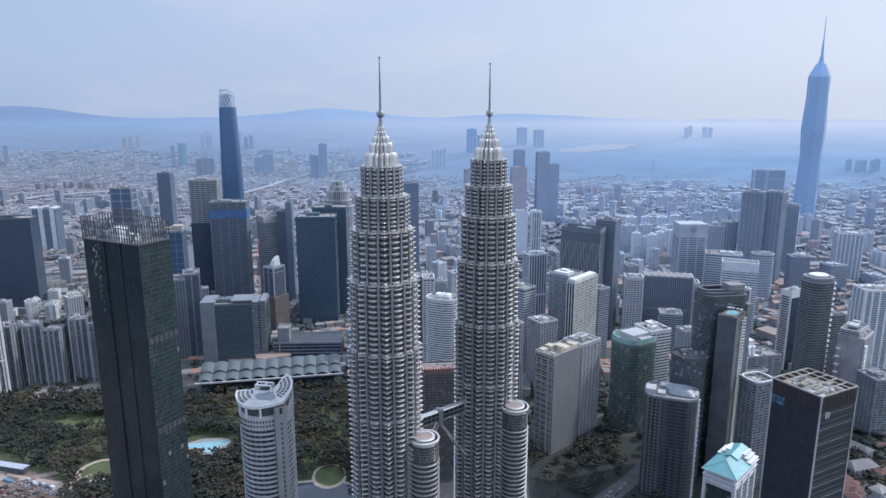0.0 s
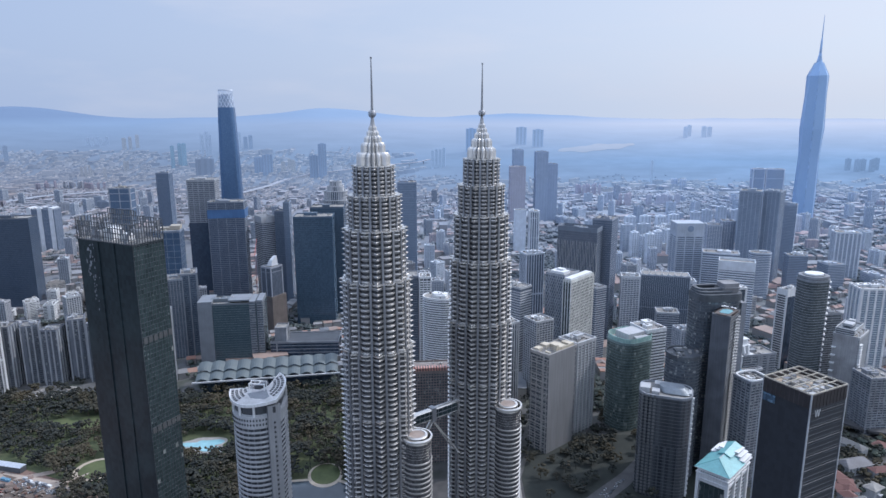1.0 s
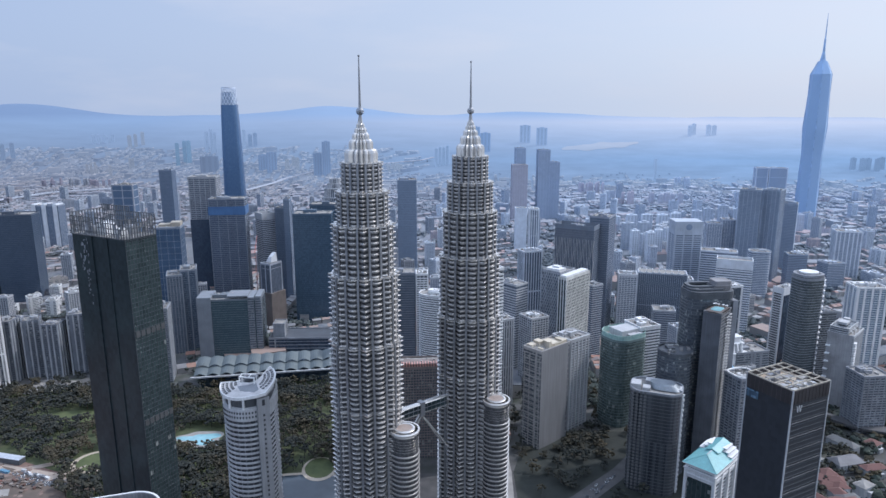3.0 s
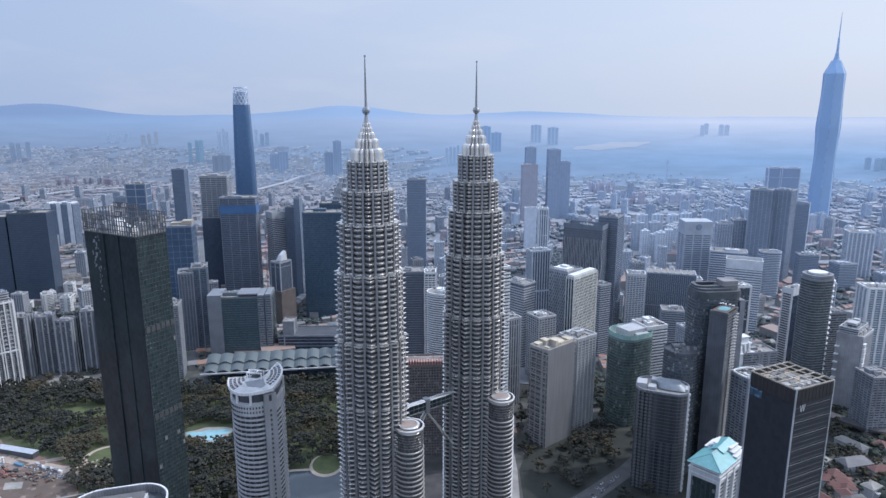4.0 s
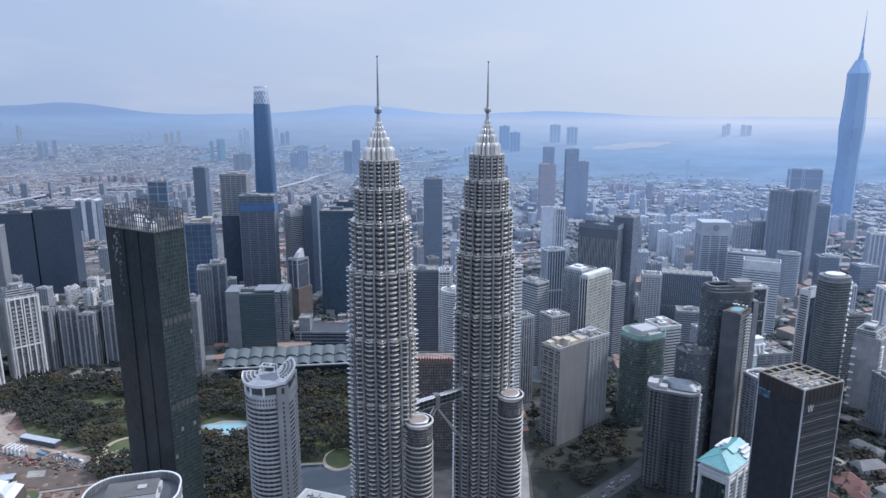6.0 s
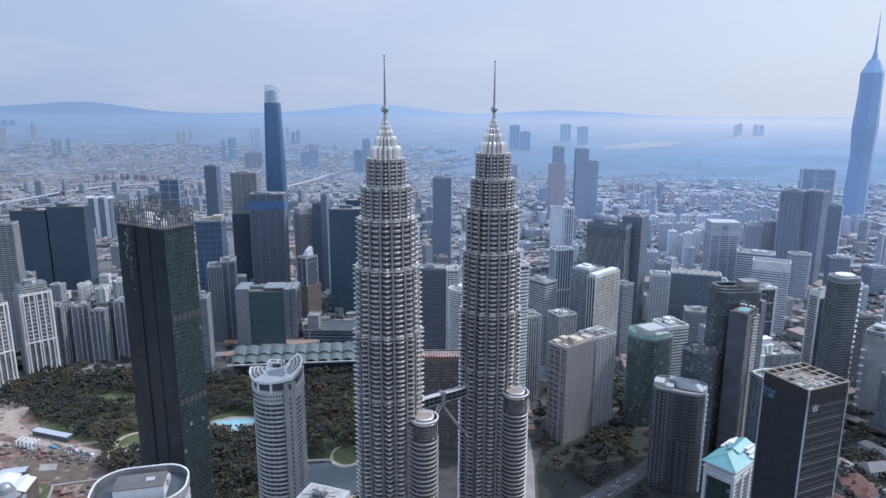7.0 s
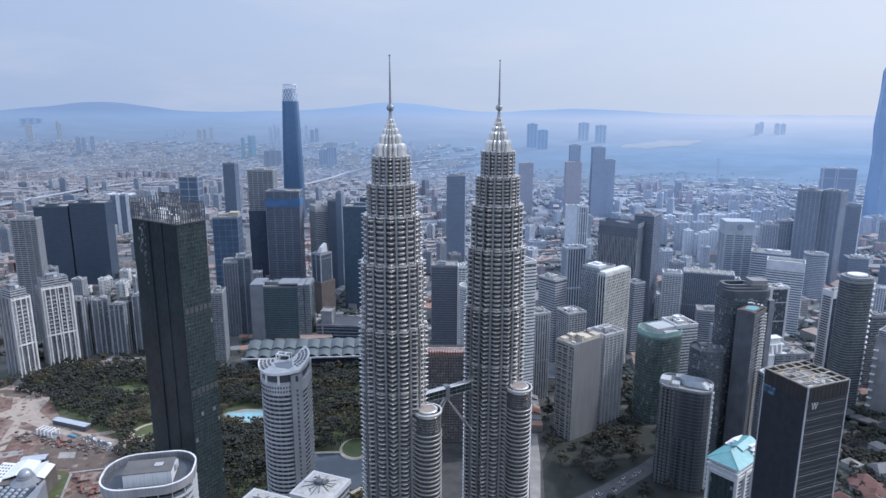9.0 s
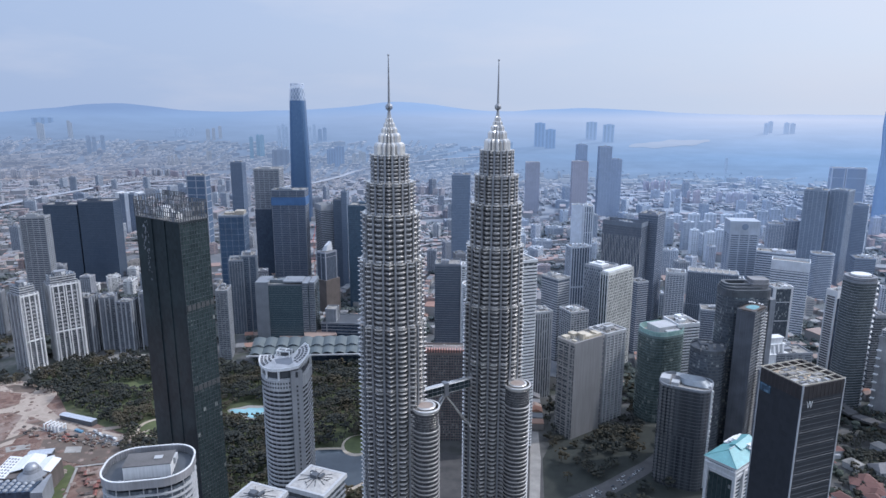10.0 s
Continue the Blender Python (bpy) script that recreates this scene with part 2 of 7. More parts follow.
def edge_boxes(geo, pts, z0, z1, step, w, out, edges=None, inset=0.2, ends=True):
    """Upright piers along the edges of an outline."""
    n = len(pts)
    for i in range(n):
        if edges is not None and i not in edges:
            continue
        a, b = Vector(pts[i]), Vector(pts[(i + 1) % n])
        ln = (b - a).length
        k = max(1, round(ln / step))
        d = (b - a) / ln
        nn = Vector((d.y, -d.x))
        for j in range(0 if ends else 1, k + (1 if ends else 0)):
            c = a + d * min(max(ln * j / k, w / 2), ln - w / 2)
            q = [c - d * w / 2 - nn * inset, c - d * w / 2 + nn * out, c + d * w / 2 + nn * out, c + d * w / 2 - nn * inset]
            geo.prism([(v.x, v.y) for v in (q[0], q[1], q[2], q[3])][::-1], z0, z1, True, False)


def perimeter_posts(geo, pts, z0, z1, step, w, out):
    """Slim uprights at even steps along a rounded outline."""
    n, run = len(pts), 0.0
    for i in range(n):
        a, b = Vector(pts[i]), Vector(pts[(i + 1) % n])
        ln = (b - a).length
        if ln < 1e-4:
            continue
        while run < ln:
            c = a.lerp(b, run / ln)
            geo.obox((c.x, c.y, z0), (w, 2 * out, z1 - z0), math.degrees(math.atan2(b.y - a.y, b.x - a.x)))
            run += step
        run -= ln


def tower(name, label, x, y, deg, w, d, h, skin, trim, fh=3.9, band=1.1, bo=0.5, piers=0, pw=0.9, po=0.6, pe=None, plant=2, shape=None, parapet=2.2, z0=0.0, crown=0, category="skyscraper", seed=0, plantmat=None, deck=None, banded=True, group=""):
    """A high-rise: glazed body, floor bands, piers, parapet, roof deck and roof plant."""
    rnd = random.Random(seed or int(abs(x) * 7 + abs(y) * 13 + h))
    t = thing(name, label, category, x, y, 0, deg, group)
    pts = shape or rect(w, d)
    part("body", Geo().prism(pts, z0, h), skin, t)
    if banded:
        g, o, i = Geo(), offset(pts, bo), offset(pts, -0.2)
        z = z0 + fh
        while z < h - 1:
            g.ring(o, i, z - band, z)
            z += fh
        part("floor_banding", g, trim, t, kind="stuff")
    if piers:
        g = Geo()
        edge_boxes(g, pts, z0, h + parapet * 0.5, piers, pw, po, pe)
        part("wall_ribbing", g, trim, t, kind="stuff")
    part("parapet", Geo().ring(offset(pts, max(bo, po if piers else 0) + 0.05), offset(pts, -0.6), h - 1.0, h + parapet), trim, t)
    part("roof_deck", Geo().prism(offset(pts, -0.65), h - 0.5, h + 0.35), deck or roofdeck, t)
    junk = Geo()
    for k in range(plant):
        g = Geo()
        sw, sd = w * rnd.uniform(0.2, 0.42), d * rnd.uniform(0.2, 0.42)
        cx, cy = w * rnd.uniform(-0.22, 0.22), d * rnd.uniform(-0.22, 0.22)
        hh = rnd.uniform(2.5, 6.0) + crown * (k == 0)
        g.box(cx - sw / 2, cx + sw / 2, cy - sd / 2, cy + sd / 2, h + 0.35, h + hh)
        g.box(cx - sw / 2 - 0.3, cx + sw / 2 + 0.3, cy - sd / 2 - 0.3, cy + sd / 2 + 0.3, h + hh, h + hh + 0.4)
        house = part("roof_plant", g, plantmat or trim, t)
        for _ in range(3):
            ux, uy = cx + rnd.uniform(-0.3, 0.3) * sw, cy + rnd.uniform(-0.3, 0.3) * sd
            if category == "building":
                junk.box(ux - 1, ux + 1, uy - 1, uy + 1, h + hh + 0.4, h + hh + 1.8)
            else:
                part("vent", Geo().box(ux - 1, ux + 1, uy - 1, uy + 1, h + hh + 0.4, h + hh + 1.8), roof_junk, house)
    for _ in range(14 if plant else 0):
        ux, uy, q, r = w * rnd.uniform(-0.42, 0.42), d * rnd.uniform(-0.42, 0.42), rnd.uniform(0.5, 1.8), rnd.uniform(0.5, 1.8)
        junk.box(ux - q, ux + q, uy - r, uy + r, h + 0.35, h + rnd.uniform(1.2, 3.2))
    if plant:
        part("roof_clutter", junk, roof_junk, t, kind="stuff")
    if not piers and not shape and banded and category != "skyscraper":
        # stair and service strips rising through the floor bands
        g = Geo()
        for run, side in ((w, 0), (w, 1), (d, 2), (d, 3)):
            for _ in range(rnd.randint(1, 3)):
                u, q = run * rnd.uniform(-0.42, 0.42), rnd.uniform(0.8, 2.2)
                e = (d if side < 2 else w) / 2
                a, b = (-e - bo - 0.25, -e + 0.2) if side % 2 == 0 else (e - 0.2, e + bo + 0.25)
                if side < 2:
                    g.box(u - q, u + q, a, b, z0, h + 0.6)
                else:
                    g.box(a, b, u - q, u + q, z0, h + 0.6)
        part("stair_strip", g, trim, t, kind="stuff")
    return t


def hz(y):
    """Share of painted haze in a colour, growing with distance y."""
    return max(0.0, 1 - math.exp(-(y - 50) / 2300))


steel = paint("stainless_steel", (0.68, 0.665, 0.64), rough=0.23, metal=0.65, var=0.10, size=30, streak=0.06)
spandrel = paint("steel_spandrel", (0.29, 0.287, 0.282), rough=0.42, metal=0.35, var=0.12, size=30, streak=0.06)
steel_dark = paint("weathered_steel", (0.27, 0.28, 0.30), rough=0.42, metal=0.5, var=0.15)
tower_glass = glass("tower_glass", (0.046, 0.048, 0.053), (0.086, 0.088, 0.094), pane=(1.6, 1.6, 4.15), rough=0.25, metal=0.0)
roof_junk = mottled("roof_clutter", [(0.0, (0.10, 0.105, 0.11)), (0.4, (0.26, 0.26, 0.26)), (0.75, (0.48, 0.475, 0.46)), (1.0, (0.16, 0.15, 0.145))], 0.2, island=True)
roofdeck = mottled("roof_deck", [(0.3, (0.16, 0.16, 0.16)), (0.7, (0.34, 0.33, 0.31))], 0.15)
white = paint("white_cladding", (0.66, 0.675, 0.69), rough=0.55, var=0.08)
offwhite = paint("offwhite_render", (0.40, 0.415, 0.435), rough=0.8, var=0.12)
greyc = paint("grey_concrete", (0.22, 0.236, 0.262), rough=0.85, var=0.18)
beige = paint("beige_concrete", (0.32, 0.315, 0.31), rough=0.85, var=0.16)
darkc = paint("dark_cladding", (0.076, 0.086, 0.100), rough=0.5, metal=0.0, var=0.2)
brownc = paint("brown_stone", (0.115, 0.10, 0.095), rough=0.75, var=0.18)
terracotta = paint("terracotta", (0.56, 0.31, 0.27), rough=0.8, var=0.15)
teal = paint("teal_roof", (0.15, 0.36, 0.38), rough=0.45, var=0.1, size=6)
# Broad paler blotches paint reflections into the black glass colour.
black_glass = patchy(glass("black_glass", (0.014, 0.022, 0.028), (0.026, 0.040, 0.047), rough=0.3, metal=0.0, spec=0.25), (0.045, 0.070, 0.076), 0.022, 0.5, 0.72, 0.6)
green_black = glass("green_black_glass", (0.020, 0.034, 0.038), (0.044, 0.066, 0.070), rough=0.3, metal=0.0, lit=0.006, spec=0.25)
blue_glass = glass("blue_glass", (0.05, 0.09, 0.13), (0.12, 0.19, 0.26), rough=0.16, metal=0.3)
navy_glass = glass("navy_glass", (0.025, 0.04, 0.065), (0.07, 0.10, 0.15), rough=0.16, metal=0.25)
grey_glass = glass("grey_glass", (0.05, 0.06, 0.07), (0.16, 0.18, 0.20), rough=0.2, metal=0.2, lit=0.05)
green_glass = glass("green_glass", (0.080, 0.108, 0.108), (0.165, 0.205, 0.20), rough=0.16, metal=0.25, lit=0.03)
window_dark = glass("window_dark", (0.066, 0.079, 0.098), (0.125, 0.146, 0.17), pane=(1.8, 1.8, 3.3), rough=0.22, metal=0.1, lit=0.08)

# ---- ground, one sheet with far hills ----


def land(x, y):
    """Height of the ground: level city floor, then far land and hills bent up to fit the camera's horizon."""
    d = y + 500.0
    z = 0.0
    if d > 3100:
        reach = d + 3.4e-6 * (d - 3100) ** 3
        z = 416 - d * 416 / reach
        lift = min(1.0, (d - 3100) / 1700) ** 5
        z += lift * (86 * math.exp(-((x + 3120) / 520) ** 2) + 52 * math.exp(-((x + 3800) / 520) ** 2) + 84 * math.exp(-((x + 900) / 480) ** 2)
                     + 44 * math.exp(-((x - 500) / 560) ** 2) + 18 * math.exp(-((x + 1800) / 500) ** 2) + 6 * math.exp(-((x - 2100) / 700) ** 2))
        z += lift * 7 * noise.noise((x / 230, y / 600, 3.1))
    return z


ground_mat = mottled("city_ground", [(0.30, (0.035, 0.045, 0.032)), (0.42, (0.06, 0.062, 0.06)), (0.5, (0.095, 0.095, 0.095)), (0.58, (0.045, 0.055, 0.04)), (0.72, (0.17, 0.16, 0.15))], 0.011, detail=9)


# Far ground fades to the painted haze tint.
hazed(ground_mat, 300, 2600, 0.85)


def sheet(name, ys, material, label, category):
    g = Geo()
    xs = [-5200 + 65 * i for i in range(161)]
    nx = len(xs)
    for y in ys:
        g.v.extend((x, y, land(x, y)) for x in xs)
    for j in range(len(ys) - 1):
        for i in range(nx - 1):
            a = j * nx + i
            g.face((a, a + 1, a + nx + 1, a + nx))
    me = g.mesh(name, [material])
    me.polygons.foreach_set("use_smooth", [True] * len(me.polygons))
    return tagged(new(name, me), label, category, kind="structure")


def ramp3(n, a, b, c, mid=0.5):
    r = n.new("ShaderNodeValToRGB")
    els = r.color_ramp.elements
    els[0].position, els[0].color = 0.0, (*a, 1)
    els[1].position, els[1].color = 1.0, (*c, 1)
    e = els.new(mid)
    e.color = (*b, 1)
    return r


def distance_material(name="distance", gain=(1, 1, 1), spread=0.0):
    """The far land with haze painted into its colour and a soft glow; what stands on it keeps near its tone."""
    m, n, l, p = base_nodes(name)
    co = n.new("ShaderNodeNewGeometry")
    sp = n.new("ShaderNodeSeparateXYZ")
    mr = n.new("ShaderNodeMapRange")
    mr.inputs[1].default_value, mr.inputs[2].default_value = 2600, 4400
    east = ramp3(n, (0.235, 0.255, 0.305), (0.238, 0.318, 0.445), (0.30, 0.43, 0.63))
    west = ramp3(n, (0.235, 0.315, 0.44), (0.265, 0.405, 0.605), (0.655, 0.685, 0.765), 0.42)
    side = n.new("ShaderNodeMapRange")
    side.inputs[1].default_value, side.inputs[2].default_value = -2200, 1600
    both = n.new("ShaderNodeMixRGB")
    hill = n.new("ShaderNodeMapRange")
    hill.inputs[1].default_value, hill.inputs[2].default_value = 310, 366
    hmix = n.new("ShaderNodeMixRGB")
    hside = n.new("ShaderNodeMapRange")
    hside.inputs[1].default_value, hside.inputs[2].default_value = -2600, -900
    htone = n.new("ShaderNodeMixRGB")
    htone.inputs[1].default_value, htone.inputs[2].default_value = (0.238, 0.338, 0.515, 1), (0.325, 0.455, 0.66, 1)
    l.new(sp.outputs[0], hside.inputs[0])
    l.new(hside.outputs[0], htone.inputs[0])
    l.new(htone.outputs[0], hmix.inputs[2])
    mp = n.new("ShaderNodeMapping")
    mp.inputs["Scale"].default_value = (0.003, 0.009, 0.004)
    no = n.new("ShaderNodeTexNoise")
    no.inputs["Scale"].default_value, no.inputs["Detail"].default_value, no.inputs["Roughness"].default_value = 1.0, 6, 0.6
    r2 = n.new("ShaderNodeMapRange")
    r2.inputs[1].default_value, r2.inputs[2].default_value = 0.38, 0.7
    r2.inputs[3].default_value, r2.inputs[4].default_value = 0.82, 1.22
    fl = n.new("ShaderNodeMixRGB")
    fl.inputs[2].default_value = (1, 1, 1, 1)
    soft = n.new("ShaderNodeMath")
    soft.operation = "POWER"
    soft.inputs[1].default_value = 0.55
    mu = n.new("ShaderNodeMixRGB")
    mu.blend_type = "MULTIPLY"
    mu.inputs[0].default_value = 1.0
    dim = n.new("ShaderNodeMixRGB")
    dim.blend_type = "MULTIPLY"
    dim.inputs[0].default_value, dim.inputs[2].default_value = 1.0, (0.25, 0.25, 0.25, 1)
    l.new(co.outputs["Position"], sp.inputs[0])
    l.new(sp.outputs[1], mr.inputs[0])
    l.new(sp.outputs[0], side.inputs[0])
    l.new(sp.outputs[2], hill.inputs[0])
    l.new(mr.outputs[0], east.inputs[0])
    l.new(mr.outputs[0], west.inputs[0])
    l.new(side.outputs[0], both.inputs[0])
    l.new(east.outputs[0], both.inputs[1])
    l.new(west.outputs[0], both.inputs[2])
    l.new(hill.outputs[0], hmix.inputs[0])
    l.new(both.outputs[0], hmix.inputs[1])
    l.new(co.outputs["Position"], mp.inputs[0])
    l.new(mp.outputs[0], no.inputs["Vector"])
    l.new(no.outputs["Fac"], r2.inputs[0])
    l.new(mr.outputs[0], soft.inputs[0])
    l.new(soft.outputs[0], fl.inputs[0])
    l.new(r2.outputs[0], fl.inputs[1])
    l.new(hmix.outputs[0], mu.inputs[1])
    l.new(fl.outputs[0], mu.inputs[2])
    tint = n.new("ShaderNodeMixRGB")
    tint.blend_type = "MULTIPLY"
    tint.inputs[0].default_value, tint.inputs[2].default_value = 1.0, (*gain, 1)
    l.new(mu.outputs[0], tint.inputs[1])
    out = tint.outputs[0]
    if spread:
        g = n.new("ShaderNodeNewGeometry")
        each = ramp3(n, tuple(1 - spread * v for v in (0.7, 0.6, 0.45)), (1.0, 1.0, 1.0), tuple(1 + spread * v for v in (2.2, 1.7, 1.2)), 0.45)
        ev = n.new("ShaderNodeMixRGB")
        ev.blend_type = "MULTIPLY"
        ev.inputs[0].default_value = 1.0
        l.new(g.outputs["Random Per Island"], each.inputs[0])
        l.new(out, ev.inputs[1])
        l.new(each.outputs[0], ev.inputs[2])
        out = ev.outputs[0]
    # The haze colour is also emitted, so it stays pale without light.
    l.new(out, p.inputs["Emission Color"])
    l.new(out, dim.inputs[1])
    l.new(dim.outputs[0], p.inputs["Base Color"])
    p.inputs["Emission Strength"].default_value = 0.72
    p.inputs["Roughness"].default_value = 1.0
    p.inputs["Specular IOR Level"].default_value = 0.0
    return m


sheet("ground", [-1800, -1200, -800, -500, -300] + [-100 + 70 * i for i in range(39)] + [2600], ground_mat, "level city ground of streets, yards and scrub", "ground")
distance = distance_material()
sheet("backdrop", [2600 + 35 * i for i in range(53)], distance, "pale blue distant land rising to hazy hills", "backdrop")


def patch(name, label, category, pts, z, material, kind="structure"):
    """A thin laid surface: lawn, water, paving."""
    return tagged(new(name, Geo().prism(pts, z - 0.3, z).mesh(name, [material])), label, category, kind=kind)


lawn_mat = mottled("lawn_grass", [(0.3, (0.05, 0.068, 0.028)), (0.7, (0.10, 0.12, 0.05))], 0.06)
park_mat = mottled("park_floor", [(0.3, (0.035, 0.05, 0.022)), (0.6, (0.07, 0.085, 0.04)), (0.8, (0.16, 0.14, 0.10))], 0.03)
pool_mat = paint("pool_water", (0.23, 0.43, 0.48), rough=0.12, var=0.12, size=8, streak=0)
lake_mat = paint("lake_water", (0.045, 0.06, 0.075), rough=0.08, var=0.15, size=20, streak=0)
earth_mat = patchy(mottled("bare_earth", [(0.3, (0.075, 0.050, 0.042)), (0.44, (0.15, 0.088, 0.070)), (0.52, (0.205, 0.142, 0.118)), (0.58, (0.12, 0.070, 0.057)), (0.8, (0.17, 0.107, 0.088))], 0.045, detail=10), (0.27, 0.225, 0.20), 0.02, 0.5, 0.66, 0.7)
asphalt = mottled("asphalt", [(0.3, (0.06, 0.062, 0.066)), (0.7, (0.105, 0.105, 0.11))], 0.05)
paving = mottled("paving", [(0.3, (0.20, 0.195, 0.19)), (0.7, (0.34, 0.33, 0.31))], 0.05)
path_mat = mottled("park_path", [(0.3, (0.34, 0.29, 0.23)), (0.7, (0.48, 0.42, 0.35))], 0.1)


def ellipse_at(cx, cy, a, b, deg=0, n=36, wob=0.0, seed=1):
    ca, sa, out = math.cos(radians(deg)), math.sin(radians(deg)), []
    for i in range(n):
        t = 2 * math.pi * i / n
        r = 1 + wob * math.sin(3 * t + seed) + wob * 0.6 * math.sin(5 * t + seed * 2.3)
        u, v = a * r * math.cos(t), b * r * math.sin(t)
        out.append((cx + ca * u - sa * v, cy + sa * u + ca * v))
    return out


patch("park", "shaded park floor of grass and soil", "park", [(-690, 300), (-455, 150), (-240, 60), (-110, 60), (-110, 440), (-230, 470), (-400, 425), (-560, 430), (-700, 400)], 0.15, park_mat)
patch("lawn", "round mown lawn edged by a pale path", "lawn", ellipse_at(-436, 214, 21, 21, 20), 0.5, lawn_mat)
patch("lawn", "open lawn among the park trees", "lawn", ellipse_at(-520, 330, 46, 20, 15, wob=0.1), 0.45, lawn_mat)
patch("lawn", "narrow lawn beside the wading pool", "lawn", ellipse_at(-300, 330, 50, 14, 10, wob=0.1), 0.45, lawn_mat)
patch("path", "pale curved path round the lawn", "path", ellipse_at(-437, 214, 25.5, 25.5, 20), 0.3, path_mat)
patch("pool_deck", "pale paving round the wading pool", "paving", ellipse_at(-330, 271, 30, 20, -12, wob=0.16, seed=4), 0.3, paving)
patch("wading_pool", "turquoise public wading pool with a winding edge", "pool", ellipse_at(-329, 270, 23, 13, -12, n=60, wob=0.34, seed=4), 0.55, pool_mat)
patch("lake", "dark still park lake", "lake", ellipse_at(-175, 150, 55, 44, 10, wob=0.07), 0.35, lake_mat)
patch("path", "pale promenade round the lake", "path", ellipse_at(-175, 150, 60, 49, 10, wob=0.07), 0.25, path_mat)
patch("island", "small green island reaching into the lake", "island", ellipse_at(-165, 205, 17, 22, 10), 0.6, lawn_mat)
patch("path", "pale edge of the island", "path", ellipse_at(-165, 203, 20, 26, 10), 0.5, path_mat)
patch("building_site", "cleared reddish earth of a building site", "site", [(-900, 330), (-648, 313), (-632, 287), (-580, 236), (-455, 186), (-380, 60), (-300, -60), (-330, -260), (-1000, -260)], 0.2, earth_mat)
dust = mottled("pale_dust", [(0.3, (0.26, 0.22, 0.185)), (0.52, (0.37, 0.315, 0.27)), (0.75, (0.20, 0.155, 0.13))], 0.05)
dark_earth = mottled("dark_earth", [(0.3, (0.085, 0.07, 0.06)), (0.7, (0.15, 0.115, 0.095))], 0.05)
patch("haul_road", "pale compacted haul road curving across the site", "road", [(-900, 325), (-761, 320), (-713, 322), (-662, 318), (-640, 302), (-629, 274), (-622, 250), (-579, 221), (-522, 201), (-465, 188), (-420, 160), (-425, 152), (-465, 177), (-516, 186), (-574, 200), (-609, 215), (-659, 226), (-700, 204), (-900, 190)], 0.5, dust)
patch("site_bank", "raised pale bank of graded earth", "bank", [(-800, 276), (-738, 274), (-731, 283), (-685, 281), (-664, 251), (-672, 236), (-703, 229), (-800, 220)], 1.2, earth_mat)
patch("dark_plot", "dark damp plot inside the haul road", "plot", [(-729, 301), (-719, 308), (-675, 305), (-673, 287), (-701, 286)], 0.7, dark_earth)
patch("site_track", "pale narrow track over reddish earth", "track", [(-634, 222), (-622, 217), (-590, 150), (-604, 132), (-690, 96), (-692, 104), (-613, 142), (-606, 156)], 0.62, dust)
patch("site_track", "thin pale wall line across the site", "track", [(-478, 112), (-441, 126), (-400, 143), (-399, 140), (-440, 123), (-477, 109)], 1.4, paving)
patch("concrete_slab", "pale concrete slab on bare earth", "slab", [(-592, 141), (-582, 130), (-560, 142), (-568, 153)], 0.7, paving)
patch("concrete_slab", "pale concrete slab on dark earth", "slab", [(-519, 152), (-512, 138), (-493, 142), (-500, 155)], 0.9, paving)
patch("dark_plot", "dark rutted earth beside the slabs", "plot", [(-560, 165), (-500, 176), (-440, 160), (-420, 120), (-480, 118), (-540, 130)], 0.55, dark_earth)
patch("plaza", "paved forecourt between the towers", "plaza", [(-125, 60), (-60, -60), (60, -60), (120, 110), (60, 190), (-100, 200)], 0.15, mottled("dark_paving", [(0.3, (0.045, 0.046, 0.05)), (0.7, (0.095, 0.093, 0.092))], 0.05))
# Near-black grass colour stands in for the shadow over this slope.
patch("grass_slope", "grass slope below the slab block, coloured dark for shadow", "lawn", [(62, 40), (300, 40), (330, 120), (330, 300), (90, 300), (62, 200)], 0.2, mottled("shadow_grass", [(0.3, (0.018, 0.023, 0.022)), (0.7, (0.032, 0.038, 0.033))], 0.08))
patch("road", "dark curving road beside a wooded verge", "road", [(40, 82), (92, 100), (135, 136), (184, 186), (240, 262), (228, 270), (180, 210), (124, 155), (84, 122), (36, 104)], 0.25, asphalt)

patch("forecourt", "pale sandy forecourt strip beside the tower", "paving", [(48, 266), (58, 266), (60, 200), (57, 110), (46, 110)], 0.45, paving)


# ---- twin towers ----
def star(n=128, blunt=0.0):
    """Outline of the tower floor, radius 1: two crossed squares with round bays in the corners."""
    out = []
    for i in range(n):
        t = 360.0 * i / n
        r = 0.0
        for s in (0, 45):
            r = max(r, math.cos(radians(45)) / math.cos(radians(((t + s) % 90) - 45)))
        u = ((t - 22.5) % 45 + 22.5) % 45 - 22.5
        c, q = 0.79, 0.165
        dd = q * q - (c * math.sin(radians(u))) ** 2
        if dd > 0:
            r = max(r, c * math.cos(radians(u)) + math.sqrt(dd))
        r = r * (1 - blunt) + 0.92 * blunt
        a = radians(t)
        out.append((r * math.cos(a), r * math.sin(a)))
    return out


STAR = star()
SOFT = star(128, -0.9)


def scaled(pts, k):
    return [(x * k, y * k) for x, y in pts]


def floor_ring_mesh():
    """One storey's steel spandrel with its projecting rounded sunshade, for radius 1."""
    g = Geo()
    wall = ((0.945, 0.0), (0.982, 0.06), (0.985, 0.78))
    ledge = ((0.985, 0.76), (1.014, 0.80), (1.025, 0.88), (1.028, 0.97), (1.024, 1.08), (1.015, 1.17), (0.986, 1.24))
    sill = ((0.986, 1.24), (0.978, 1.38), (0.945, 1.44))
    for prof, mi in ((wall, 1), (ledge, 0), (sill, 1)):
        g.loft([[(x * k, y * k, z) for x, y in STAR] for k, z in prof], False, False, mi)
    return g.mesh("floor_ring", [steel, spandrel])


RING = floor_ring_mesh()
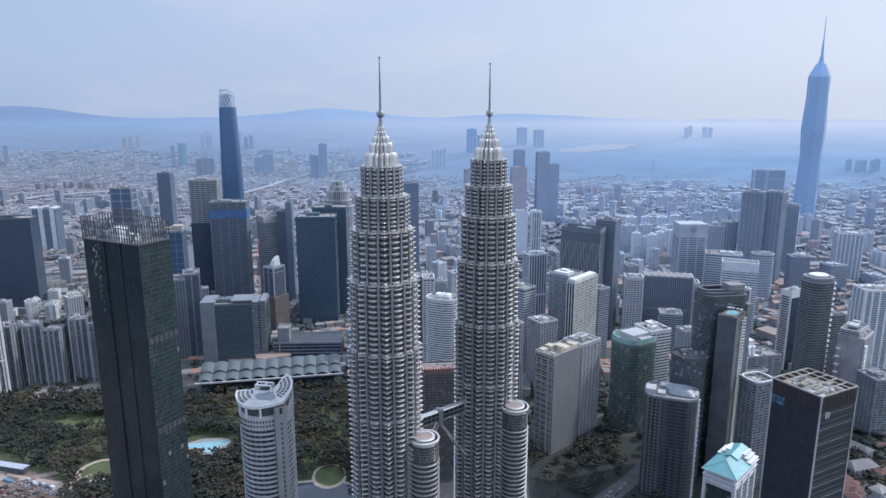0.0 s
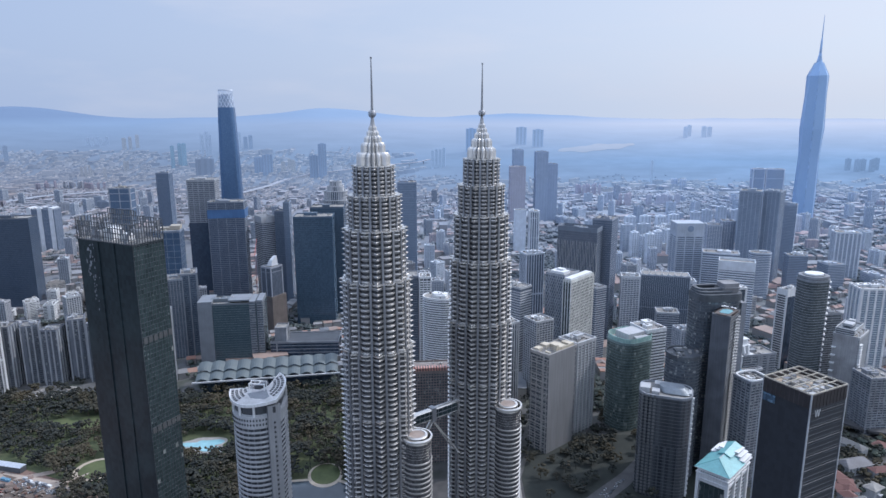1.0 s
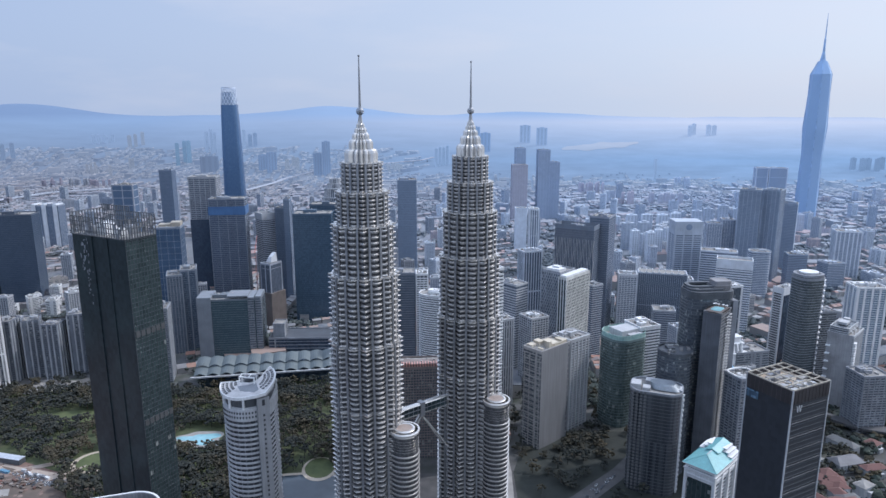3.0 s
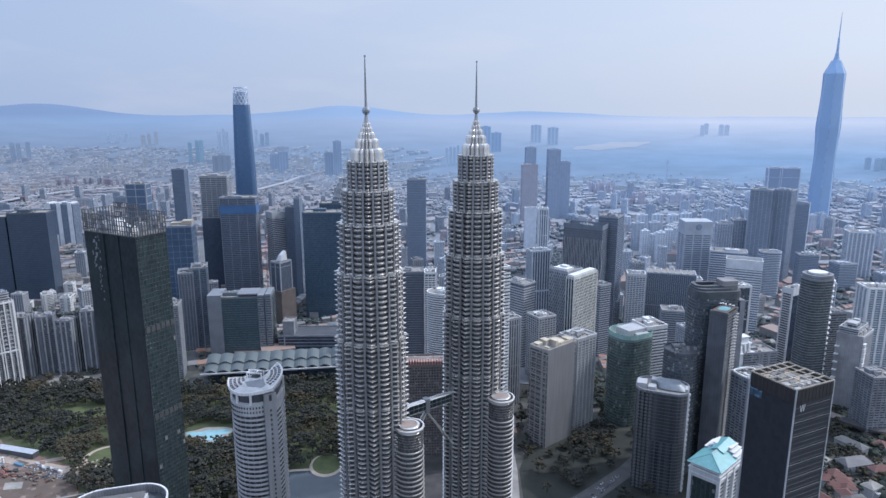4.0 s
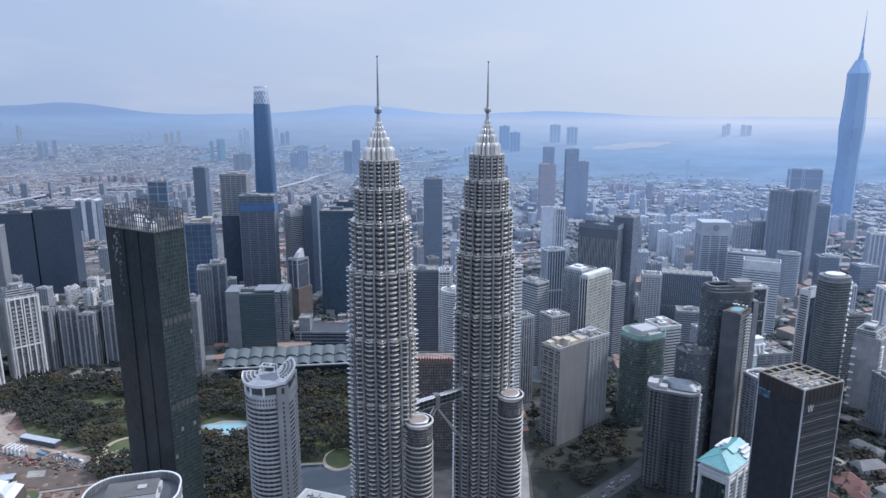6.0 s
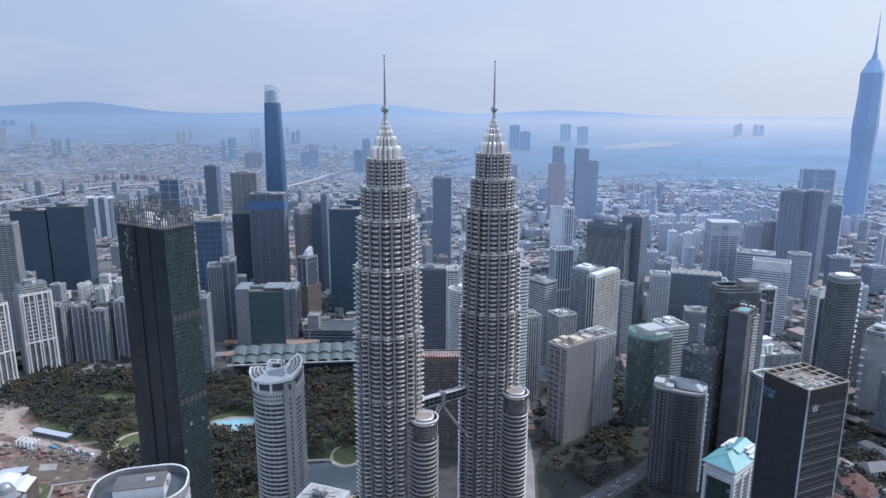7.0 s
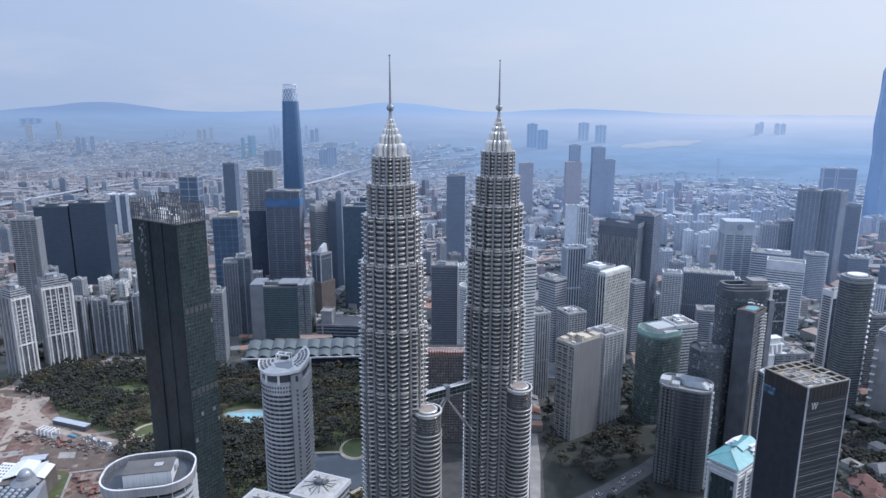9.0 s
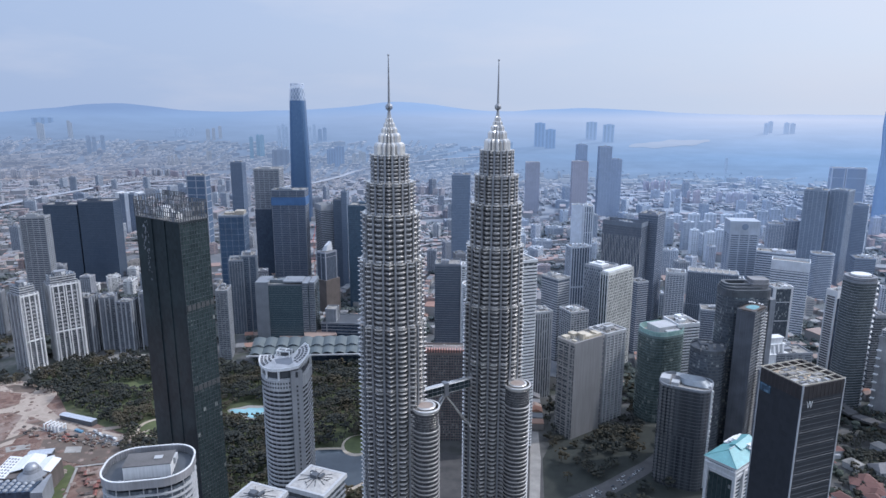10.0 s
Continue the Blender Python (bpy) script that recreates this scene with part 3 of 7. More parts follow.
TIERS = ((0, 183, 29.0), (183, 236, 29.0), (236, 290, 27.4), (290, 328.5, 24.4), (328.5, 353.5, 20.6), (353.5, 375, 16.0))
FH = 4.15


def round_ring_mesh(r):
    g = Geo()
    c = oval(1, 1, 48)
    for prof, mi in ((((0.955, 0.0), (0.998, 0.05), (1.0, 0.85)), 1), (((1.0, 0.87), (1.045, 0.95), (1.05, 1.12), (1.0, 1.32)), 0), (((1.0, 1.32), (0.955, 1.45)), 1)):
        g.loft([[(x * k * r, y * k * r, z) for x, y in c] for k, z in prof], False, False, mi)
    return g.mesh("annex_ring", [steel, spandrel])


ANNEX = round_ring_mesh(11.7)
ANNEX_FINE = round_ring_mesh(10.9)
link_deck = paint("pink_roof_slab", (0.30, 0.25, 0.225), rough=0.8)


def twin_tower(x, y, label, ax, ay, turn):
    t = thing("twin_tower", label, "skyscraper", x, y, 0, turn, group="twin towers")
    for z0, z1, r in TIERS:
        part("tier", Geo().prism(scaled(STAR, r * 0.95), z0, z1, True), tower_glass, t)
        part("setback_ledge", Geo().ring(scaled(STAR, r * 1.02), scaled(STAR, r * 0.8), z1 - 0.7, z1 + 0.3), steel, t)
        n = int(round((z1 - z0) / (FH if r > 22 else 3.3)))
        step = (z1 - z0) / n
        for i in range(n):
            z = z0 + i * step
            if z < 20:
                continue
            o = part("floor_ring", RING, steel, t)
            o.location, o.scale = (0, 0, z), (r, r, step / FH * (1.12 if r > 28 else 1.5 if r > 22 else 1.65))
        # fins where the bays meet
        fin = Geo().beam((0, 0, z0), (0, 0, z1), 1.0, 1.6).mesh("bay_fin", [steel_dark])
        for k in range(16):
            a = radians(11.25 + 22.5 * k)
            o = part("bay_fin", fin, steel_dark, t)
            o.location, o.rotation_euler = (math.cos(a) * r * 0.925, math.sin(a) * r * 0.925, 0), (0, 0, a)
    bell = (((375, 11.6), (381.6, 11.6), (383.4, 11.0), (384.6, 9.6), (384.9, 7.0)), ((384.0, 8.5), (389.4, 8.4), (390.8, 7.8), (391.7, 6.6), (391.9, 4.5)), ((391.0, 6.1), (394.6, 6.0), (395.8, 5.4), (396.6, 4.2), (396.7, 3.0)), ((396, 4.3), (398.8, 4.2), (399.9, 3.6), (400.5, 2.4)), ((400.0, 3.0), (402.4, 2.8), (403.4, 2.2), (403.9, 1.4)), ((403.4, 1.8), (406, 1.4), (409, 1.0)))
    for prof in bell:
        part("crown_tier", Geo().loft([[(u * r, v * r, z) for u, v in SOFT] for z, r in prof]), steel, t)
        z, r = prof[0]
        g = Geo()
        for (za, ra), (zb, rb) in zip(prof, prof[1:]):
            g.beam((ra * 0.98, 0, za), (rb * 0.98, 0, zb), 0.5)
        rib = g.mesh("crown_rib", [steel_dark])
        for k in range(16):
            o = part("crown_rib", rib, steel, t)
            o.rotation_euler, o.scale = (0, 0, radians(11.25 + 22.5 * k)), (0.84, 0.84, 1)
    g = Geo()
    c = oval(1, 1, 24)
    for i in range(7):
        a0, a1 = -90 + i * 180 / 7, -90 + (i + 0.82) * 180 / 7
        g.loft([[(u * 2.95 * max(0.12, math.cos(radians(a))), v * 2.95 * max(0.12, math.cos(radians(a))), 412 + 2.95 * math.sin(radians(a))) for u, v in c] for a in (a0, (a0 + a1) / 2, a1)], True, True)
    part("ring_ball", g, steel_dark, t, "ringed steel ball")
    part("spire", Geo().loft([[(u * r, v * r, z) for u, v in oval(1, 1, 16)] for z, r in ((408, 1.0), (415.5, 1.0), (422, 0.82), (436, 0.62), (447, 0.42), (450.6, 0.34))]), steel_dark, t, "tapering steel spire")
    part("spire_tip", Geo().loft([[(u * r, v * r, z) for u, v in oval(1, 1, 12)] for z, r in ((450.4, 0.3), (450.9, 0.8), (451.6, 0.8), (452, 0.15))]), steel_dark, t)
    # round annex with its own cap
    dx, dy = (Matrix.Rotation(radians(-turn), 2) @ Vector((ax - x, ay - y)))
    part("annex_body", Geo().prism([(u + dx, v + dy) for u, v in oval(11.3, 11.3, 48)], 0, 163), tower_glass, t)
    z = 24.0
    while z < 146:
        o = part("annex_ring", ANNEX, steel, t)
        o.location = (dx, dy, z)
        z += FH
    while z < 160:
        o = part("annex_ring", ANNEX_FINE, steel, t)
        o.location, o.scale = (dx, dy, z), (1, 1, 0.6)
        z += 2.3
    circ = lambda r: [(u * r + dx, v * r + dy) for u, v in oval(1, 1, 48)]
    part("annex_rim", Geo().loft([[(px, py, z) for px, py in circ(r)] for r, z in ((11.0, 160.6), (12.3, 162.6), (12.6, 164.2), (12.2, 164.9), (10.9, 164.9), (10.6, 162.9))], False), steel, t)
    part("annex_drum", Geo().loft([[(px, py, z) for px, py in circ(r)] for r, z in ((8.6, 162.9), (8.8, 165.2), (8.3, 165.7), (6.6, 165.7), (6.4, 165.3))], False), steel, t)
    part("annex_roof", Geo().prism(circ(6.3), 164.9, 165.4), link_deck, t, "pinkish round roof slab")
    part("annex_gutter", Geo().prism(circ(10.7), 162.6, 163.0), darkc, t)
    # fluted wall between tower and annex
    d = Vector((dx, dy)).normalized()
    s = Vector((-d.y, d.x))
    lk = [tuple(d * a + s * b) for a, b in ((20, -9.5), (31, -9.5), (31, 9.5), (20, 9.5))]
    part("link_wall", Geo().prism(lk, 0, 162.0), tower_glass, t)
    g = Geo()
    z = 24.0
    while z < 160:
        g.ring(offset(lk, 0.7), offset(lk, -0.3), z, z + 1.3)
        z += FH
    part("link_banding", g, steel, t, kind="stuff")
    return t


T2, T1 = (-77.3, 1.7), (5.5, 68.0)
twin_tower(*T2, "tall stainless steel and glass twin tower with stepped crown and spire", -46.9, -10.0, 8)
twin_tower(*T1, "matching stainless steel twin tower joined by a high footbridge", 29.6, 45.5, 27.6)


def skybridge():
    ax, ay = T1[0] - T2[0], T1[1] - T2[1]
    ln = math.hypot(ax, ay)
    deg = math.degrees(math.atan2(ay, ax))
    t = thing("skybridge", "two-storey steel and glass footbridge on slanted legs between the towers", "bridge", (T1[0] + T2[0]) / 2, (T1[1] + T2[1]) / 2, 0, deg)
    h = ln / 2 - 24
    part("lower_deck", Geo().box(-h, h, -2.6, 2.6, 156.5, 157.3), steel, t)
    part("middle_deck", Geo().box(-h, h, -2.6, 2.6, 160.7, 161.2), steel_dark, t)
    part("roof", Geo().loft([[(-h, u, z) for u, z in ((-2.8, 164.8), (-2.2, 165.8), (0, 166.4), (2.2, 165.8), (2.8, 164.8))], [(h, u, z) for u, z in ((-2.8, 164.8), (-2.2, 165.8), (0, 166.4), (2.2, 165.8), (2.8, 164.8))]], True, True), steel, t)
    part("glazing", Geo().box(-h, h, -2.3, 2.3, 157.3, 164.8), black_glass, t)
    for k in range(13):
        u = -h + 2 * h * k / 12
        part("mullion", Geo().box(u - 0.12, u + 0.12, -2.5, 2.5, 157.3, 164.9), steel_dark, t)
    part("hinge", Geo().box(-2.2, 2.2, -3.2, 3.2, 154.4, 166.8), steel_dark, t)
    for s in (-1, 1):
        for w in (-1, 1):
            part("leg", Geo().beam((0, w * 1.2, 155.0), (s * (h + 1), w * 5.0, 112), 1.15), steel, t)
        part("bearing", Geo().box(s * (h + 1) - 2.5, s * (h + 1) + 2.5, -6, 6, 108, 114), beige, t)
        part("portal", Geo().box(s * h - 2.6, s * h + 2.6, -4.2, 4.2, 153.5, 169), beige, t, "pale stone portal")


skybridge()


# ---- dark tower with open roof screen ----
def screen_tower():
    deg, wr, wl = 63.9, 29.6, 64
    cx, cy = corner(-265.2, 7.5, deg, wr, wl)
    t = thing("screen_tower", "black-green glass tower crowned by an open steel roof screen", "skyscraper", cx, cy, 0, deg)
    w, d = wr / 2, wl / 2
    out = [(-w, -d), (w, -d), (w, d), (-w, d), (-w, 8), (-w + 0.8, 8), (-w + 0.8, 3.5), (-w, 3.5), (-w, -11), (-w + 0.6, -11), (-w + 0.6, -13.5), (-w, -13.5)]
    part("body", Geo().prism(out, 0, 313.3), black_glass, t)
    part("lit_facade", Geo().box(-w + 1, w - 0.4, -d - 0.35, -d, 0, 311), green_black, t, "green-tinted glass with scattered paler panes")
    g = Geo()
    for k in range(80):
        z = 8 + 3.9 * k
        g.box(-w, w, -d - 0.55, -d - 0.3, z, z + 0.25)
    part("floor_lining", g, darkc, t, kind="stuff")
    g = Geo()
    for k in range(11):
        u = -w + 0.4 + k * (2 * w - 0.8) / 10
        g.box(u - 0.12, u + 0.12, -d - 0.6, -d - 0.3, 0, 312.6)
    part("mullion_grid", g, darkc, t, kind="stuff")
    for z in (232.5, 155):
        for k in range(6):
            u = -w + 1.5 + k * 4.8
            part("louvre_panel", Geo().box(u, u + 3.6, -d - 0.75, -d - 0.3, z, z + 5.0), paint("dark_louvre", (0.075, 0.08, 0.085), 0.6), t, "grey louvred panel")
    rnd = random.Random(5)
    g = Geo()
    for k in range(46):
        z = 311 - abs(rnd.gauss(0, 22))
        v = 18 + rnd.gauss(0, 2.2) + (z - 300) * 0.05
        q = rnd.uniform(0.2, 0.7)
        g.box(-w - 0.3, -w - 0.05, v - q, v + q, z - rnd.uniform(0.4, 2.6), z)
    part("pale_streaking", g, greyc, t, "broken pale marks on the glass", kind="stuff")
    # Paler pane colour stands in for scattered lit windows.
    g = Geo()
    for k in range(150):
        u, z = -w + 1.4 + 1.46 * rnd.randrange(19), 12 + 3.9 * rnd.randrange(76)
        q = rnd.uniform(0.25, 0.6)
        g.box(u - q, u + q, -d - 0.45, -d - 0.34, z, z + rnd.uniform(0.6, 1.8))
    part("blind_panes", g, paint("pane_pale", (0.11, 0.135, 0.135), 0.5), t, "scattered pale panes", kind="stuff")
    part("roof_slab", Geo().box(-w + 0.4, w - 0.4, -d + 0.4, d - 0.4, 313.3, 313.9), roofdeck, t)
    # steel lattice screens round the roof
    def lattice(p, q, z0, z1, n, rows, name="roof_screen"):
        p, q = Vector(p), Vector(q)
        for k in range(n + 1):
            c = p.lerp(q, k / n)
            part("screen_post", Geo().beam((c.x, c.y, z0), (c.x, c.y, z1), 0.6), darkc, t)
        for r in range(rows + 1):
            z = z0 + (z1 - z0) * r / rows
            part("screen_rail", Geo().beam((p.x, p.y, z), (q.x, q.y, z), 0.5), darkc, t)
        g = Geo()
        rnd = random.Random(int(abs(p.x + q.y) * 10) + n)
        for k in range(n):
            for r in range(rows):
                if rnd.random() < 0.14:
                    a, b = p.lerp(q, (k + 0.1) / n), p.lerp(q, (k + 0.9) / n)
                    za, zb = z0 + (z1 - z0) * (r + 0.1) / rows, z0 + (z1 - z0) * (r + 0.9) / rows
                    g.beam((a.x, a.y, (za + zb) / 2), (b.x, b.y, (za + zb) / 2), 0.12, zb - za)
        part("screen_infill", g, steel_dark, t, kind="stuff")
    lattice((-w, d), (-w, 4), 313.3, 328.5, 10, 4)
    lattice((-w, 0), (-w, -d), 313.3, 329, 11, 4)
    lattice((-w, -d), (w, -d), 313.3, 329.2, 12, 4)
    lattice((w, -d), (w, -4), 313.3, 330, 9, 4)
    lattice((w, -2), (w, d), 313.3, 334, 14, 5)
    lattice((w, d), (-w, d), 313.3, 331, 11, 4)
    for x0, x1, y0, y1, hh, m in ((-9, 1, -4, 8, 8, white), (3, 10, -18, -6, 6, greyc), (-8, -2, -20, -10, 5, white), (2, 11, 10, 20, 7, offwhite), (-10, -4, 12, 20, 5, greyc)):
        part("roof_plant", Geo().box(x0, x1, y0, y1, 313.9, 313.9 + hh).box(x0 + 1, x1 - 1, y0 + 1, y1 - 1, 313.9 + hh, 314.9 + hh), m, t)
    for k in range(11):
        v = 21 - k * 1.9
        if k != 4:
            part("sign_bar", Geo().box(-w - 0.7, -w - 0.4, v - 0.5, v + 0.5, 313.9, 315.2 + (k % 3) * 0.3), greyc, t, "pale sign letter as a plain bar")
    part("sign_mark", Geo().box(-w - 0.7, -w - 0.4, 9, 12, 318, 323), greyc, t)
    return t


screen_tower()


# ---- round office tower with open crown ----
def round_office():
    t = thing("round_office_tower", "pale banded office tower with a rounded front and open white crown", "skyscraper", -172.5, -3.5, 0, 0)
    out = []
    for k in range(33):
        a = radians(98 + k * 7.1)
        out.append((0.9 + 19.2 * math.cos(a), -0.6 + 19.9 * math.sin(a)))
    out = [(x, y) for x, y in out] + [(18.5, -15.5), (20.0, 0), (18.0, 17)]
    part("body", Geo().prism(out, 0, 186), glass("office_glass", (0.026, 0.03, 0.037), (0.06, 0.068, 0.08), pane=(2.2, 2.2, 4.05), rough=0.25, metal=0.0), t)
    g, o, i = Geo(), offset(out, 0.7), offset(out, -0.4)
    z = 4.0
    while z < 186:
        g.ring(o, i, z - 1.5, z)
        z += 4.05
    part("floor_banding", g, offwhite, t, kind="stuff")
    g = Geo()
    perimeter_posts(g, out, 0, 183, 4.6, 0.3, 0.3)
    part("mullion_grid", g, greyc, t, kind="stuff")
    top = scaled(out, 1.02)
    part("collar", Geo().ring(scaled(out, 1.05), scaled(out, 0.9), 177.8, 186.6), offwhite, t)
    part("crown_glazing", Geo().prism(scaled(out, 0.93), 186, 195.5), darkc, t)
    for k in range(0, len(out), 5):
        x, y = top[k]
        part("crown_column", Geo().obox((x * 0.98, y * 0.98, 186), (1.5, 1.5, 9.6), 0), white, t)
    part("crown_ring", Geo().ring(scaled(out, 1.0), scaled(out, 0.9), 194.6, 195.8), offwhite, t)
    part("upper_band", Geo().ring(scaled(out, 1.0), scaled(out, 0.9), 186.6, 187.6), offwhite, t)
    part("roof_deck", Geo().prism(scaled(out, 0.87), 195.0, 195.9), darkc, t)
    # white roof plate: two perforated wings meeting at the corner, a grey floor between them
    lift = lambda x, y: 202.4 + 0.078 * x + 0.252 * y
    arc = [(0.9 + 21.4 * math.cos(radians(a)), -0.6 + 21.4 * math.sin(radians(a))) for a in range(182, 290, 9)]
    edge = arc + [(12.5, -20.2), (19.4, -17.6), (21.6, -9.5), (22.4, -1.0), (21.2, 6.0), (18.2, 11.5), (14.2, 15.0), (12.2, 9.0), (10.6, 3.0), (8.0, -2.2), (3.5, -4.4), (-1.5, -3.6), (-7, -2.0), (-13, -0.9)]
    plate = paint("roof_plate_white", (0.50, 0.50, 0.505), 0.6, var=0.18, size=5)
    part("roof_plate", Geo().loft([[(x, y, lift(x, y) - 2.2) for x, y in edge], [(x, y, lift(x, y)) for x, y in edge]], True, True), plate, t, "white sloping roof plate")
    part("plate_rim", Geo().loft([[(x * k, y * k, lift(x, y) + dz) for x, y in edge] for k, dz in ((1.015, -2.0), (1.02, 0.5), (0.985, 0.5), (0.98, 0.05))], False), white, t, "raised white plate edge")
    floor = [(-5.5, -7.5), (-1.5, -13.5), (10.5, -16.0), (13.0, -13.0), (8.6, -4.5), (3.5, -6.2)]
    part("plate_floor", Geo().loft([[(x, y, lift(x, y) - 0.3) for x, y in floor], [(x, y, lift(x, y) + 0.12) for x, y in floor]], True, True), greyc, t, "grey floor between the wings")
    # Dark pads paint the shade of openings; the plate is uncut.
    dark = paint("roof_opening", (0.035, 0.04, 0.05), 0.6)
    wings = [(a, r) for r in (9.6, 12.9, 16.2, 19.2) for a in range(189, 236, 8)] + [(a, r) for r in (13.0, 16.0, 19.0) for a in range(-36, 42, 9)]
    for a, r in wings:
        c = Vector((0.9 + r * math.cos(radians(a)), -0.6 + r * math.sin(radians(a))))
        if a > 180 and c.x > -6.5 and c.y > -12 or a < 180 and r < 14 and abs(a) > 30:
            continue
        d = (c - Vector((0.9, -0.6))).normalized()
        u, v = d * 1.05, Vector((-d.y, d.x)) * (0.062 * r * (0.85 if a > 180 else 0.95))
        q = [tuple(c + u * i + v * j) for i, j in ((-1, -1), (1, -1), (1, 1), (-1, 1))]
        part("roof_opening", Geo().loft([[(px, py, lift(px, py) - 0.2) for px, py in q], [(px, py, lift(px, py) + 0.06) for px, py in q]], True, True), dark, t, "dark square pad in place of a roof opening")
    for k in range(22):
        a = radians(182 + k * 6.6)
        for z in (179.4, 183.0):
            part("collar_window", Geo().obox((0.9 + 20.25 * math.cos(a), -0.6 + 20.95 * math.sin(a), z), (0.5, 1.15, 1.7), math.degrees(a)), dark, t)
    part("lift_housing", Geo().obox((3, 1.5, 195.9), (11, 6.0, 8.6), 24), darkc, t, "dark lift machinery housing")
    for s1 in (-1, 1):
        g = Geo().beam((-5.5, 1.2 + s1 * 3.0, 205.6), (7.5, 1.2 + s1 * 3.0 - 4.0, 206.6), 0.9)
        g.beam((-5.5, 1.2 + s1 * 3.0, 195.9), (-5.5, 1.2 + s1 * 3.0, 206.0), 0.9).beam((7.5, -2.8 + s1 * 3.0, 195.9), (7.5, -2.8 + s1 * 3.0, 207.0), 0.9)
        part("housing_frame", g, white, t, "white machinery frame")
    for k in range(4):
        part("frame_bar", Geo().beam((-5 + k * 3.9, -1.8 - k * 1.2, 205.8 + k * 0.3), (-5 + k * 3.9, 4.2 - k * 1.2, 205.8 + k * 0.3), 0.6), (white, greyc)[k % 2], t)
    # plain corner pier with a column of small square windows
    part("corner_pier", Geo().obox((16.6, -16.0, 0), (9.4, 3.8, 195), 30), paint("pier_grey", (0.27, 0.28, 0.295), 0.8, var=0.08), t, "plain grey corner pier")
    for k in range(44):
        part("pier_window", Geo().obox((17.6, -17.8, 6 + k * 4.05), (1.4, 0.5, 1.6), 30), dark, t)
    for x, y, w in ((17.5, -17.6, 2.2), (13.8, -19.4, 1.0)):
        part("pier_window", Geo().obox((x, y, 189), (w, 0.5, 5.0), 30), dark, t)
    return t


round_office()


# ---- dark hotel with roof trellis ----
def trellis_tower():
    deg, wr, wl, h = 27.5, 40.5, 37.9, 218.0
    cx, cy = corner(231.6, -55.3, deg, wr, wl)
    t = thing("trellis_tower", "black banded hotel tower under a pale roof trellis", "skyscraper", cx, cy, 0, deg)
    w, d = wr / 2, wl / 2
    part("body", Geo().prism(rect(wr, wl), 0, h - 4.2), glass("hotel_glass", (0.032, 0.036, 0.044), (0.041, 0.046, 0.056), rough=0.3, metal=0.0, spec=0.3), t)
    g = Geo()
    for k in range(18):
        z = h - 13 - k * 11.2
        g.box(-w - 0.3, w + 0.3, -d - 0.4, -d, z, z + 0.28)
        for j in range(9):
            if (j + k) % 3:
                g.box(-w + 2 + j * 4.1, -w + 4.2 + j * 4.1, -d - 0.5, -d, z + 0.28, z + 0.55)
    part("storey_lining", g, paint("line_grey", (0.14, 0.145, 0.155), 0.6), t, kind="stuff")
    g = Geo()
    for k in range(55):
        z = h - 4 - k * 3.7
        g.box(-w, w, -d - 0.2, -d, z, z + 0.3)
    part("floor_lining", g, darkc, t, kind="stuff")
    for x, y in ((-w, -d), (w, -d), (-w, d)):
        part("corner_post", Geo().obox((x, y, 0), (0.9, 0.9, h + 2), 0), offwhite, t, "pale corner trim")
    part("top_band", Geo().ring(rect(wr + 0.8, wl + 0.8), rect(wr - 1, wl - 1), h - 9, h + 1.2), paint("dark_brown", (0.034, 0.031, 0.034), 0.6), t, "dark brown louvred top storey")
    g = Geo()
    for k in range(10):
        u = -w + 1.9 + k * 3.85
        g.box(u - 0.2, u + 0.2, -d - 0.75, -d - 0.3, h - 9, h + 1)
        g.box(-w - 0.75, -w - 0.3, u * d / w - 0.2, u * d / w + 0.2, h - 9, h + 1)
    part("top_finning", g, paint("fin_brown", (0.055, 0.05, 0.052), 0.7), t, kind="stuff")
    part("roof_deck", Geo().box(-w + 0.5, w - 0.5, -d + 0.5, d - 0.5, h - 4, h - 3.4), paint("tan_deck", (0.40, 0.33, 0.26), 0.8), t)
    cream = paint("cream_trellis", (0.42, 0.39, 0.33), 0.7)
    for k in range(6):
        u = -w + k * wr / 5
        part("trellis_beam", Geo().beam((u, -d, h + 2), (u, d, h + 2), 0.5, 0.8), cream, t)
        v = -d + k * wl / 5
        part("trellis_beam", Geo().beam((-w, v, h + 2.05), (w, v, h + 2.05), 0.5, 0.8), cream, t)
    rnd = random.Random(5)
    for k in range(26):
        u, v = rnd.uniform(-w + 4, w - 4), rnd.uniform(-d + 4, d - 4)
        part("roof_plant", Geo().box(u - rnd.uniform(1, 3), u + rnd.uniform(1, 3), v - rnd.uniform(1, 3), v + rnd.uniform(1, 3), h - 3.4, h - 3.4 + rnd.uniform(1.5, 4)), (beige, greyc, offwhite)[k % 3], t)
    g = Geo()
    for a, b in ((0, 1.2), (2.4, 1.4), (2.8, 3.8), (5.2, 4.0)):
        g.beam((-w + 4.5 + a, -d - 0.9, h - 10.5), (-w + 4.5 + b, -d - 0.9, h - 15.5), 0.45, 0.3)
    part("wall_sign", g, white, t, "white wall sign as slanted bars")
    part("terrace_glazing", Geo().box(-w - 0.6, -w + 0.2, d - 11, d - 1, h - 16, h - 10), glass("aqua_glass", (0.05, 0.08, 0.12), (0.20, 0.33, 0.46), pane=(2, 2, 3)), t, "blue glazed terrace")
    return t


trellis_tower()


